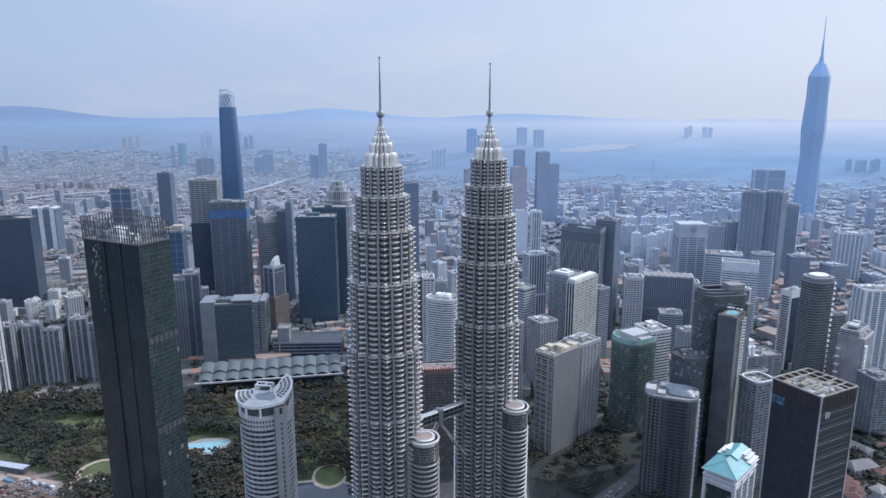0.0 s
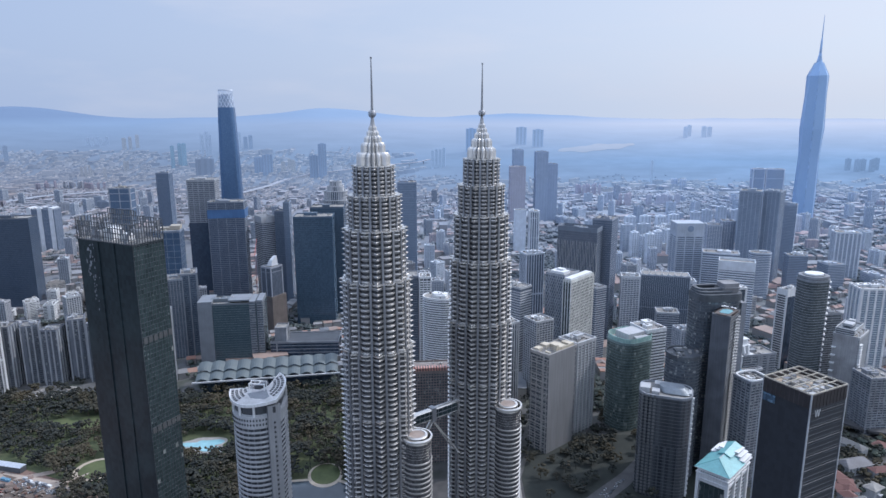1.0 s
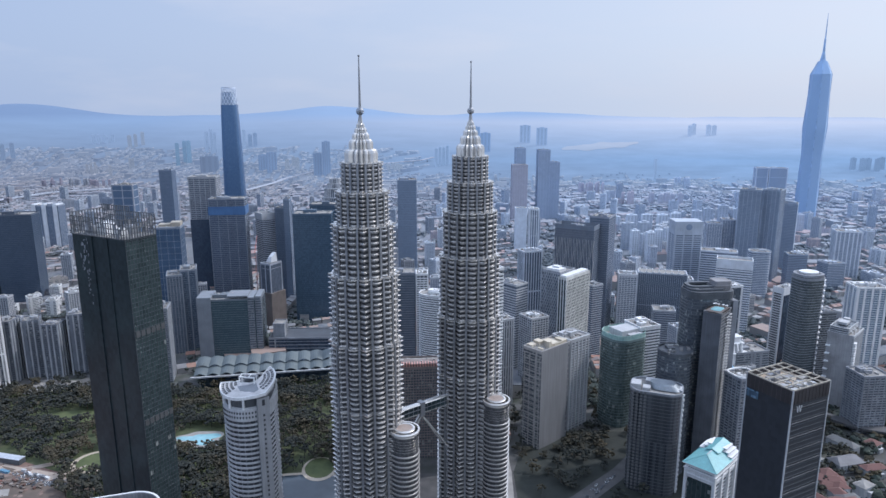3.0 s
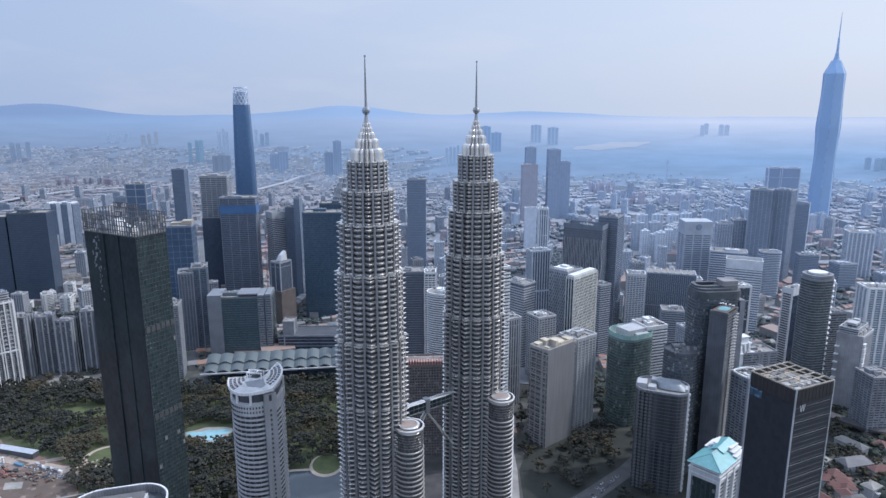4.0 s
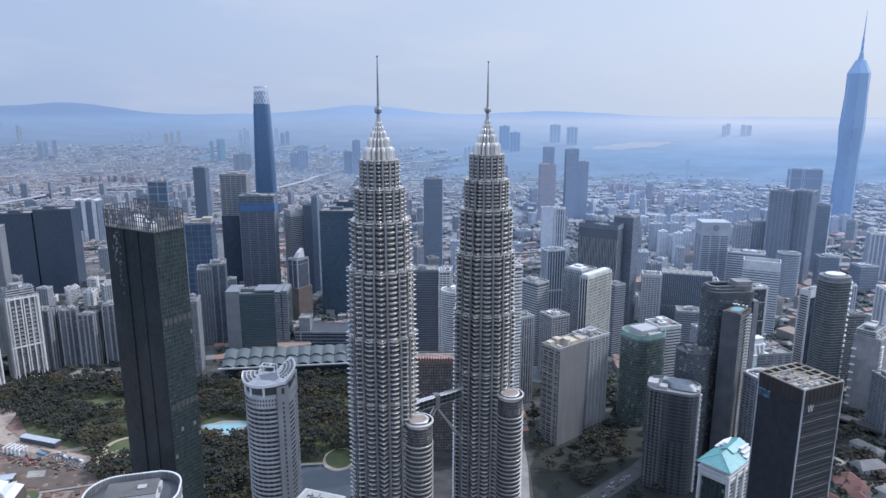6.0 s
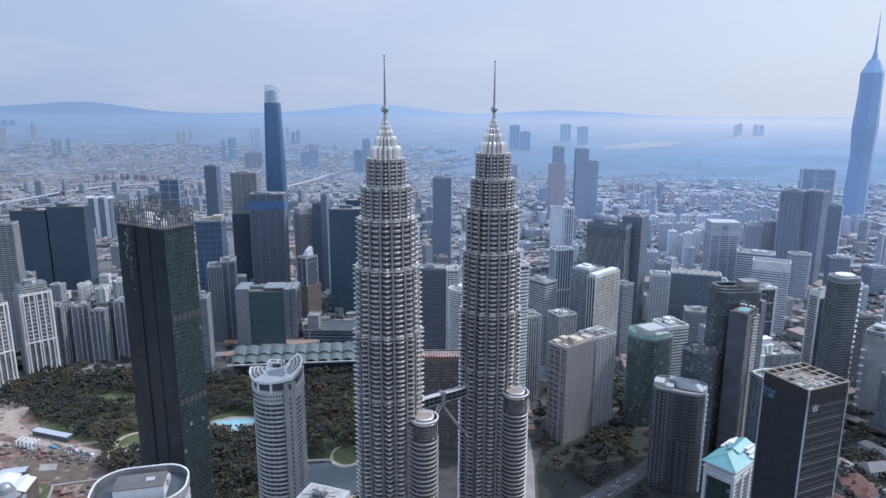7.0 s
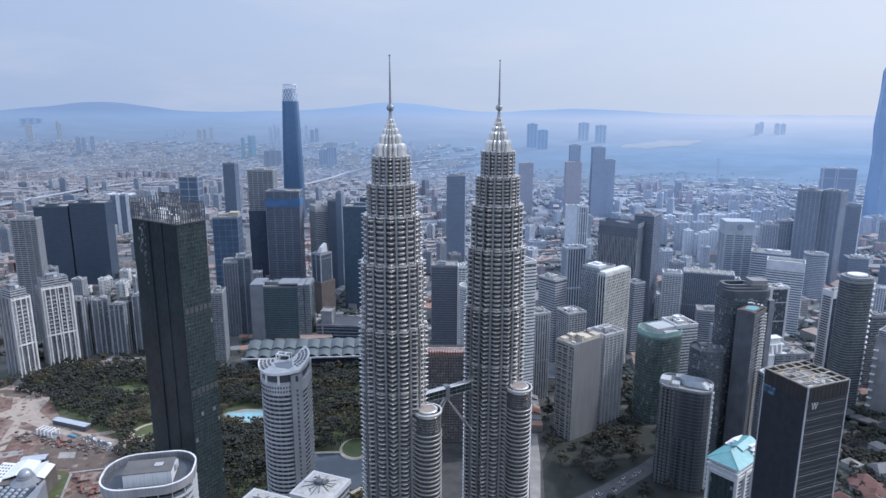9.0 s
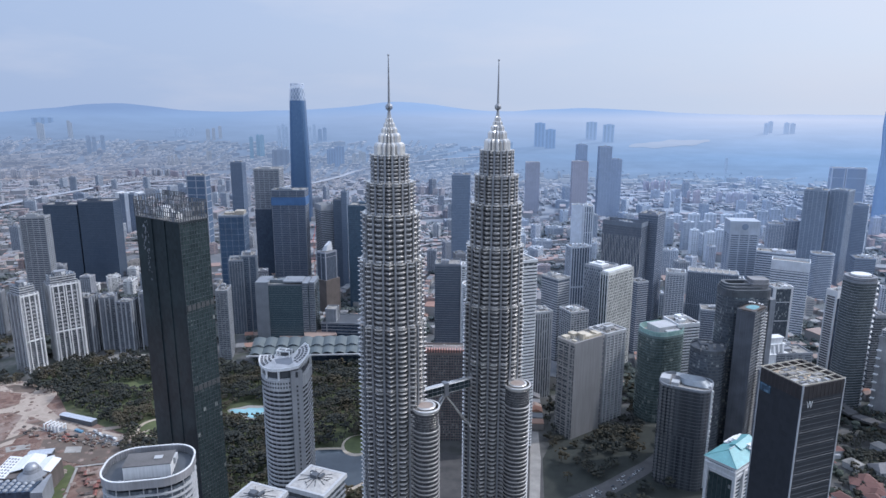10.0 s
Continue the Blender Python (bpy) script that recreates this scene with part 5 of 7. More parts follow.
block("low_grey_block", "grey office block below the ribbed tower", 335, 590, -10, 36, 30, 73, gtone("lowg", G_DK, G_DK2, 590), tone("lowgt", GR, 590), plant=2)
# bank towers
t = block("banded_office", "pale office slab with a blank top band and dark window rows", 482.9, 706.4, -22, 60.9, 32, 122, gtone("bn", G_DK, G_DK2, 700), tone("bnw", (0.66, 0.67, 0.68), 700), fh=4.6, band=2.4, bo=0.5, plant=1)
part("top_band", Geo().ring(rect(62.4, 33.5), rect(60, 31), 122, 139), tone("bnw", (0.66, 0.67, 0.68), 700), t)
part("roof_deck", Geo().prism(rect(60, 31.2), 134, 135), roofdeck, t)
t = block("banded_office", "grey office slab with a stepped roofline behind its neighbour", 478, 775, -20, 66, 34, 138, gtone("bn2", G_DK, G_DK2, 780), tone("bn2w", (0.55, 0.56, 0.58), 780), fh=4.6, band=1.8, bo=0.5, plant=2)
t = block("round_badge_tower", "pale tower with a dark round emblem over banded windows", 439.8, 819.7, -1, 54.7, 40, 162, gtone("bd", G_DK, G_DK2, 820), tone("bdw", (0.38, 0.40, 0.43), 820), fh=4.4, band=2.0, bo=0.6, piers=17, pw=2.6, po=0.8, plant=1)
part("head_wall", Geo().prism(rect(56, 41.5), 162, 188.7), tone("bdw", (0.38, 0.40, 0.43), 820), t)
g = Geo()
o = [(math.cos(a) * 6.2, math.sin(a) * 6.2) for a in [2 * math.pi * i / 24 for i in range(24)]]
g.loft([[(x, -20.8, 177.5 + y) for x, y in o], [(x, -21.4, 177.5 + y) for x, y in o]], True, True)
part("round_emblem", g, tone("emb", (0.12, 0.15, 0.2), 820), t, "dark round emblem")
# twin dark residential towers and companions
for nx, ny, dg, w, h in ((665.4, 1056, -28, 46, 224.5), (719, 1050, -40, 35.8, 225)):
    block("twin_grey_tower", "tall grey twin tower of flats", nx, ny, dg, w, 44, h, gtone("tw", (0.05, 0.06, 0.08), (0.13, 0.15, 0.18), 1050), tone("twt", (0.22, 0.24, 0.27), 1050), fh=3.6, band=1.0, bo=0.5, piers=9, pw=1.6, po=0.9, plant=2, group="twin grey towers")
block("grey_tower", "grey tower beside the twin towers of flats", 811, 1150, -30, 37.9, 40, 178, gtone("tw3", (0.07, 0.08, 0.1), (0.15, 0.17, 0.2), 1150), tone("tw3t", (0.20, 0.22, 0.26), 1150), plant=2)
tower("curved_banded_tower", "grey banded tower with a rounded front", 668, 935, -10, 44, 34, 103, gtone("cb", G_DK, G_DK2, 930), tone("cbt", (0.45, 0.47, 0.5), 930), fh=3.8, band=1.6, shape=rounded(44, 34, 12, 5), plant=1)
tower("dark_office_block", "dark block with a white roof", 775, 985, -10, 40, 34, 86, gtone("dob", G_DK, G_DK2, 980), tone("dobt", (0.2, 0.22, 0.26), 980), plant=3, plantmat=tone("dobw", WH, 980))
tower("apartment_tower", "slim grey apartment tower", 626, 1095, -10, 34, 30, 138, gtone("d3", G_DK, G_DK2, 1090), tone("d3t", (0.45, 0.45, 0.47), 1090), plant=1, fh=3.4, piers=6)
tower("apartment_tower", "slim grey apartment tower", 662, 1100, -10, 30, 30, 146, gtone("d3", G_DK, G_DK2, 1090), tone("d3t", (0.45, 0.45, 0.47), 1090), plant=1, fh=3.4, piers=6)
# cylinder tower and white fin tower
t = tower("cylinder_tower", "grey glass tower with a rounded corner and white roof disc", 486, 402, 15, 40, 36, 183, glass("slate_glass", (0.065, 0.080, 0.087), (0.115, 0.135, 0.145), rough=0.2, metal=0.15), greyc, fh=3.8, band=0.5, bo=0.4, shape=rounded(38, 34, 13, 7), plant=0)
edge = [q for q in offset(rounded(38, 34, 13, 7), 0.2) if q[0] > 9 and q[1] < 6]
edge = sorted(edge, key=lambda q: math.atan2(q[1], q[0]))
lip = [(x + 1.9 * x / math.hypot(x, y), y + 1.9 * y / math.hypot(x, y)) for x, y in edge]
for k in range(24):
    part("curved_balcony", Geo().prism(lip + edge[::-1], 6 + k * 7.6, 7.1 + k * 7.6, True, True), white, t)
part("crown_drum", Geo().prism(rounded(34, 30, 13, 7), 183, 189), darkc, t)
part("crown_rim", Geo().ring(rounded(38, 34, 15, 7), rounded(30, 26, 11, 7), 186, 189.5), greyc, t)
part("roof_disc", Geo().prism(oval(13, 11), 189.6, 192), white, t, "white roof disc")
t = block("white_fin_tower", "dark glass tower with a tall white louvred fin", 508.2, 505.4, 30, 30, 17.3, 135, navy_glass, white, fh=300, bo=0.3, plant=2)
part("white_fin", Geo().box(-15.6, -14.8, -9.2, 9.2, 0, 138).box(-15.6, 15, -9.3, -8.7, 126, 139), white, t)
g = Geo()
for k in range(31):
    g.box(-16.1, -15.6, -6, 6.5, 6 + k * 4, 8.2 + k * 4)
part("fin_glazing", g, darkc, t, kind="stuff")
# large pale blocks at the flank
t = block("pale_flank_block", "big pale block with a blank grey wall and zigzag white balconies", 533.5, 360, 45, 46, 31, 110, window_dark, offwhite, fh=3.4, band=1.4, bo=0.6, piers=5.7, pw=0.9, po=0.9, pe=(0,), plant=0, category="apartment block")
part("blank_wall", Geo().box(-24.4, -23.2, -14.6, 15.6, 0, 112), paint("flank_grey", (0.30, 0.305, 0.315), 0.85), t, "plain pale grey wall")
g = Geo()
for k in range(29):
    o = (k % 2) * 1.5
    g.loft([[(-23.5 + o, -19.4, 2 + k * 3.5), (-14 - o, -18.6, 2 + k * 3.5), (-14 - o, -15.6, 2 + k * 3.5), (-23.5 + o, -15.6, 2 + k * 3.5)], [(-23.5 + o, -19.9, 3.5 + k * 3.5), (-14 - o, -19.0, 3.5 + k * 3.5), (-14 - o, -15.6, 3.5 + k * 3.5), (-23.5 + o, -15.6, 3.5 + k * 3.5)]], True, True)
part("zigzag_balconing", g, white, t, kind="stuff")
part("upper_storey", Geo().box(-21, 22, -8, 14, 110.4, 119), window_dark, t)
for z in (113.2, 116.4, 119):
    part("terrace_edge", Geo().ring(rect(45, 24), rect(42.5, 21.5), z, z + 1.2), offwhite, t).location = (0.5, 3, 0)
for k, (u, v) in enumerate(((-18, -10), (-10, -11), (-2, -10.5), (8, -11), (17, -10))):
    part("roof_frame", Geo().beam((u, v - 3, 110.4), (u, v - 3, 115 + k % 2), 0.6).beam((u, v - 3, 115 + k % 2), (u + 5, v + 3, 117), 0.7), white, t)
rooftop(t, ((-8, 8, -2, 10, 120.2, 123.5), (12, 19, 0, 8, 120.2, 124.5)), offwhite)
g = Geo()
for k in range(8):
    g.box(-29.5, -24.4, 10.5, 15.8, 92 - k * 11.5, 93.2 - k * 11.5)
part("corner_balconing", g, white, t, kind="stuff")
block("pale_flank_block", "grey banded apartment block with a low roof", 515, 298, 6, 36, 34, 78, window_dark, greyc, fh=3.4, band=1.5, piers=7, plant=3, category="apartment block")
block("blue_white_tower", "white framed tower with blue-grey glass bays", 628, 514, -3, 46, 34, 136, gtone("bw", (0.08, 0.12, 0.16), (0.2, 0.27, 0.33), 510), white, fh=3.8, band=0.8, piers=11, pw=3.0, po=0.9, plant=3)
tower("slim_grey_tower", "slim grey tower behind the cylinder tower", 548, 462, 10, 26, 24, 116, grey_glass, greyc, fh=3.6, plant=2)
tower("slim_grey_tower", "grey tower among trees", 870, 1005, 10, 44, 36, 62, gtone("hh", G_DK, G_DK2, 1000), tone("hht", (0.4, 0.42, 0.45), 1000), plant=2)
tower("white_top_tower", "pale tower with a flat white roof", 955, 1100, -15, 56, 40, 118, gtone("ff", (0.1, 0.12, 0.15), (0.2, 0.22, 0.26), 1090), tone("fft", (0.7, 0.71, 0.72), 1090), fh=3.8, band=0.8, piers=9, pw=2.5, plant=2)
# between and behind the twin towers
t = block("terraced_hotel", "long brown hotel slab with a terracotta roof trellis", -125, 222, 6, 150, 34, 115, window_dark, paint("hotel_stone", (0.20, 0.17, 0.16), 0.8), fh=3.5, band=1.0, bo=0.3, piers=3.2, pw=0.8, po=0.5, plant=3, category="hotel")
g = Geo()
for k in range(60):
    g.box(-93 + k * 3.2, -91.8 + k * 3.2, -18.2, -10, 118, 121.5)
part("roof_trellis", g, terracotta, t, "terracotta roof trellis", kind="stuff")
t = tower("curved_white_hotel", "curved hotel tower with close white floor bands", -36, 452, -20, 56, 30, 142, window_dark, white, fh=3.5, band=1.7, bo=0.7, shape=rounded(48, 34, 16, 7), plant=2, category="hotel")
block("dark_plain_tower", "dark plain tower behind the curved hotel", -112, 520, 4, 42, 36, 154, gtone("dpt", (0.03, 0.035, 0.04), (0.07, 0.075, 0.08), 520), tone("dptt", (0.15, 0.15, 0.16), 520), fh=4, band=0.6, plant=2)
block("blue_slab_tower", "tall plain blue-grey slab tower", -139.4, 1012, 2, 43.8, 42, 249, gtone("bst", (0.05, 0.07, 0.10), (0.10, 0.13, 0.18), 1010), tone("bstt", (0.2, 0.22, 0.27), 1010), fh=4, band=0.5, bo=0.1, plant=1)
block("white_wedge_tower", "white banded tower with a sharp edge", 6.9, 205, 28, 46, 34, 237, window_dark, white, fh=4.0, band=2.1, bo=0.8, plant=1)
block("banded_office", "pale banded office block", 86.8, 470, 43.3, 25.7, 35.1, 149, gtone("i1", G_DK, G_DK2, 470), offwhite, fh=4, band=2.0, plant=2)
block("striped_tower", "white and dark vertically striped tower", 48, 362, 25, 30, 26, 128, window_dark, offwhite, fh=60, bo=0.3, piers=4, pw=1.7, po=0.7, plant=2)
block("striped_tower", "pale tower with a stepped roof", 104, 408, 30, 30, 30, 116, window_dark, offwhite, fh=3.5, piers=5, plant=4, plantmat=white)
block("striped_tower", "small black and white striped tower", 180, 1120, 0, 23, 30, 165, gtone("st", G_DK, G_DK2, 980), tone("stw", WH, 980), fh=50, piers=6, pw=2.2, po=0.8, plant=3)
block("striped_tower", "white tower with tall dark arched window strips", 122.4, 700, 20, 37, 26, 150, gtone("st7", G_DK, G_DK2, 700), tone("st7w", (0.6, 0.62, 0.65), 700), fh=75, band=3, bo=0.5, piers=5.2, pw=1.5, po=0.9, plant=2)
block("slim_white_block", "slim white banded block behind the curved hotel", -68, 520, 4, 18, 26, 153, window_dark, white, fh=3.8, band=1.7, bo=0.4, piers=6, plant=1)
block("slim_grey_tower", "slim dark tower with a narrow top beside the blue glass tower", -371.5, 880, 4, 12.5, 30, 222, gtone("sl7", (0.05, 0.065, 0.09), (0.09, 0.11, 0.14), 880), tone("sl7t", (0.12, 0.14, 0.175), 880), fh=4, band=0.5, bo=0.1, plant=1)
block("white_slab", "plain white slab in the distance", 170.3, 1392, 0, 33.3, 26, 126, tone("whs", (0.72, 0.74, 0.76), 1390), tone("whs", (0.72, 0.74, 0.76), 1390), fh=60, plant=1)

# ---- left of the towers ----
HAZE = HAZE_EAST
t = block("pillared_block", "glazed block held between pale pillared end bays", -428.9, 529, 8, 103, 46, 104, gtone("pill", (0.03, 0.058, 0.062), (0.058, 0.096, 0.10), 530), tone("pillt", (0.11, 0.125, 0.13), 530), fh=4, band=0.4, bo=0.15, plant=2)
for x0, x1, z1 in ((-51.5, -29, 110), (30, 39.8, 108.5), (42, 51.5, 110)):
    part("end_bay", Geo().box(x0, x1, -24.5, 20, 0, z1), tone("pillw", (0.20, 0.212, 0.225), 530), t)
g = Geo()
for k in range(26):
    g.box(42.4, 51.1, -24.9, -24.5, 2 + k * 4.1, 3.6 + k * 4.1)
    g.box(30.4, 39.4, -24.9, -24.5, 2 + k * 4.1, 3.6 + k * 4.1)
part("bay_glazing", g, window_dark, t, kind="stuff")
part("roof_canopy", Geo().box(-4, 30, -20, 16, 108, 110.5), tone("pillw", (0.20, 0.212, 0.225), 530), t)
block("grey_slab_tower", "grey slab tower with slim vertical strips", -489, 560, 21, 24, 40, 137, gtone("midg", (0.07, 0.085, 0.1), (0.15, 0.17, 0.2), 560), tone("midt", (0.20, 0.215, 0.235), 560), fh=3.8, band=0.5, piers=5, pw=1.1, plant=2)
block("grey_slab_tower", "blue-grey slab tower with a pale edge", -471, 573, 21, 26, 40, 143.5, gtone("midb", (0.04, 0.06, 0.09), (0.1, 0.13, 0.17), 560), tone("midt", (0.20, 0.215, 0.235), 560), fh=3.8, band=0.4, piers=12, pw=2.0, plant=1)
block("banded_apartment", "pale banded apartment tower behind the screen tower", -457, 440.5, 15, 17.5, 34, 117, window_dark, tone("bap", (0.23, 0.24, 0.25), 450), fh=3.3, band=1.4, bo=0.8, piers=6, plant=2, category="apartment block")
t = block("unfinished_tower", "unfinished tower wrapped in blue netting", -560, 676, 12, 47.7, 40, 197, tone("net", (0.035, 0.075, 0.14), 300, 0.8), tone("nett", (0.22, 0.25, 0.3), 680), fh=11.5, band=0.5, bo=0.4, piers=11, pw=0.5, plant=2, plantmat=tone("ochre", (0.4, 0.34, 0.24), 680))
part("concrete_core", Geo().box(4, 22, -4, 18, 197.35, 205), tone("ochre", (0.4, 0.34, 0.24), 680), t)
t = block("unfinished_tower", "tall unfinished concrete tower with bare floor slabs", -581, 905, 8, 57, 44, 266, gtone("con", (0.07, 0.08, 0.1), (0.15, 0.16, 0.18), 900), tone("cont", (0.34, 0.34, 0.34), 900), fh=4.2, band=1.4, bo=1.0, piers=11, pw=1.2, plant=2)
part("lower_glazing", Geo().prism([(-30, -23.6), (12, -23.6), (12, 23.6), (-30, 23.6)], 0, 175), gtone("conn", (0.015, 0.022, 0.04), (0.035, 0.05, 0.078), 600), t, "dark glazed lower storeys")
t = block("unfinished_tower", "unfinished tower with a band of blue netting", -528.4, 872, 8, 74.2, 40, 223, gtone("con2", (0.035, 0.045, 0.07), (0.09, 0.10, 0.14), 860), tone("con2t", (0.20, 0.215, 0.235), 860), fh=4.2, band=1.0, bo=0.7, piers=18, pw=1.0, plant=2)
part("blue_netting", Geo().ring(offset(rect(74.2, 40), 1.3), offset(rect(74.2, 40), 0.4), 190, 208), tone("net2", (0.045, 0.13, 0.30), 500, 0.8), t, "blue safety netting")
t = block("dark_tower", "dark tower with pale edge frames and a peaked white roof slab", -349.6, 683, 62, 30, 24, 128, gtone("dkc", (0.03, 0.035, 0.045), (0.08, 0.09, 0.11), 690), tone("dkct", (0.3, 0.31, 0.34), 690), fh=60, band=0.6, plant=0)
for x, y in ((-14.8, -11.8), (14.8, -11.8), (-14.8, 11.8), (-14.8, 0)):
    part("edge_frame", Geo().box(x - 0.9, x + 0.9, y - 0.9, y + 0.9, 74, 130), tone("dkct", (0.3, 0.31, 0.34), 690), t, "pale edge frame")
part("lower_storey", Geo().prism(offset(rect(30, 24), 4.0), 0, 74), brownc, t, "brown lower storeys")
part("peaked_slab", Geo().loft([[(-6, -6, 130), (11, -6, 130), (11, 6, 130), (-6, 6, 130)], [(-2, -5, 140), (10, -5, 147), (10, 3, 147), (-2, 3, 140)]], True, True), tone("dkcw", (0.62, 0.63, 0.64), 690), t, "white peaked roof slab")
t = block("blue_glass_tower", "broad dark blue glass tower with faceted top", -318.4, 742, 4, 74, 46, 213, gtone("blu", (0.028, 0.056, 0.088), (0.055, 0.098, 0.14), 500), tone("blut", (0.045, 0.08, 0.12), 500), fh=4, band=0.3, bo=0.1, plant=1)
block("blue_glass_tower", "taller blue glass tower behind its twin", -300.2, 812, 4, 67, 44, 221, gtone("blu2", (0.032, 0.06, 0.09), (0.06, 0.10, 0.14), 600), tone("blut2", (0.05, 0.07, 0.095), 600), fh=4, band=0.4, bo=0.15, plant=1)
t = tower("stepped_crown_tower", "rounded pale banded tower with a stepped ribbed crown", -261, 895, 0, 60, 46, 214, gtone("scr", G_DK, G_DK2, 890), tone("scrw", (0.5, 0.5, 0.5), 890), fh=4.2, band=1.7, bo=0.6, shape=rounded(60, 46, 20, 7), plant=0)
for w0, d0, z0, z1 in ((54, 42, 214, 227), (47, 36, 227, 246), (34, 28, 246, 256), (24, 20, 256, 266)):
    part("crown_storey", Geo().prism(rounded(w0, d0, min(w0, d0) * 0.42, 7), z0, z1), gtone("scr", G_DK, G_DK2, 890), t)
    g = Geo()
    edge_boxes(g, rounded(w0, d0, min(w0, d0) * 0.42, 7), z0, z1, 4.0, 1.2, 0.6)
    part("crown_ribbing", g, tone("scrw", (0.5, 0.5, 0.5), 890), t, kind="stuff")
    part("crown_ledge", Geo().ring(rounded(w0 + 2, d0 + 2, min(w0, d0) * 0.42, 7), rounded(w0 - 4, d0 - 4, min(w0, d0) * 0.36, 7), z1 - 0.6, z1 + 0.9), tone("scrw", (0.5, 0.5, 0.5), 890), t)
block("low_podium", "low dark podium with a planted roof", -318, 545, 3, 112, 50, 34.5, navy_glass, greyc, fh=6, plant=0, category="podium", deck=darkc)
block("low_podium", "small pale block on the podium", -312, 552, 3, 19, 24, 57, greyc, greyc, fh=30, plant=0, category="podium")
for k in range(5):
    t = block("apartment_block", "grey-white apartment block in a terrace", -702 + k * 31, 436 + k * 8 + (k % 2) * 9, 6 + (k % 2) * 20, 24, 28, 97 - (k % 3) * 5, window_dark, tone("rowd", (0.115, 0.125, 0.145), 450), fh=3.2, band=1.1, bo=0.5, plant=2, plantmat=tone("roww", (0.32, 0.33, 0.345), 450), group="terrace of apartment blocks", category="apartment block")
    for u in (-12, -3.6, 3.6, 12):
        part("pale_pier", Geo().box(u - 1.0, u + 1.0, -15.2, -13.6, 0, 98 - (k % 3) * 5), tone("roww", (0.32, 0.33, 0.345), 450), t)
    for v in (-8, 0, 8):
        part("side_pier", Geo().box(11.6, 13.1, v - 1.2, v + 1.2, 0, 98 - (k % 3) * 5), tone("roww", (0.32, 0.33, 0.345), 450), t)


def balcony_towers(nx, ny, deg, wr, wl, h, label):
    """White residential tower with framed balconies, a slit down the middle and a raised base."""
    t = block("apartment_tower", label, nx, ny, deg, wr, wl, h - 14, window_dark, paint("balcony_grey", (0.22, 0.23, 0.25), 0.8), fh=3.4, band=0.9, bo=1.0, plant=0, category="apartment block", z0=9, group="white apartment towers")
    w, d = wr / 2, wl / 2
    us = [w * f for f in ((-0.98, -0.8, -0.44, -0.08, 0.08, 0.44, 0.8, 0.98) if wr > 34 else (-0.97, -0.6, 0.0, 0.6, 0.97))]
    for u in us:
        part("frame_pier", Geo().box(u - 0.7, u + 0.7, -d - 2.4, -d, 0, h - 12), white, t)
    for v in (-d * 0.95, -d * 0.35, d * 0.35, d * 0.95):
        part("frame_pier", Geo().box(-w - 2.2, -w, v - 0.8, v + 0.8, 0, h - 13), offwhite, t)
        part("frame_pier", Geo().box(w, w + 2.2, v - 0.8, v + 0.8, 0, h - 13), white, t)
    for z in (h * 0.36, h - 16):
        part("frame_beam", Geo().box(-w, w, -d - 2.6, -d - 0.2, z, z + 2.2), white, t)
    g = Geo()
    n = int(h * 0.5 / 6.8)
    for k in range(n):
        z = h * 0.40 + k * (h * 0.60 - 22) / n
        for a, b in zip(us, us[1:]):
            if b - a > 4:
                g.box(a + 1.0, b - 1.0, -d - 2.2, -d - 0.5, z, z + 1.2)
                g.box((a + b) / 2 - 0.35, (a + b) / 2 + 0.35, -d - 2.1, -d - 0.5, z + 1.2, z + 3.2)
    for k in range(int(h / 3.4)):
        for u in (-w * 0.89, w * 0.89):
            g.box(u - w * 0.07, u + w * 0.07, -d - 2.9, -d - 0.5, 10 + k * 3.4, 11.2 + k * 3.4) if 10 + k * 3.4 < h - 15 else None
    part("balcony_fronting", g, offwhite, t, kind="stuff")
    part("upper_storey", Geo().prism(rect(wr - 6, wl - 6), h - 14, h), window_dark, t)
    for k in range(4):
        part("upper_band", Geo().ring(rect(wr - 4.4, wl - 4.4), rect(wr - 7, wl - 7), h - 13.4 + k * 3.7, h - 12.0 + k * 3.7), offwhite, t)
    g = Geo()
    for i in range(8):
        for v in range(4):
            u = -w + 1 + i * (wr - 2) / 7
            g.box(u - 0.7, u + 0.7, -d + 1 + v * (wl - 2) / 3 - 0.7, -d + 1 + v * (wl - 2) / 3 + 0.7, 0, 9)
    part("base_colonnade", g, offwhite, t, kind="stuff")
    part("roof_house", Geo().box(-w * 0.4, w * 0.3, -d * 0.4, d * 0.5, h, h + 5).box(-w * 0.45, w * 0.35, -d * 0.45, d * 0.55, h + 4.4, h + 5.2), greyc, t)
    part("water_tank", Geo().prism([(x + w * 0.1, y - d * 0.5) for x, y in rect(5, 4)], h, h + 4), white, t)
    for k in range(6):
        part("roof_frame", Geo().box(-w + 3.4 + k * (wr - 8) / 5, -w + 4.2 + k * (wr - 8) / 5, -d + 3, -d + 3.8, h, h + 3), offwhite, t)


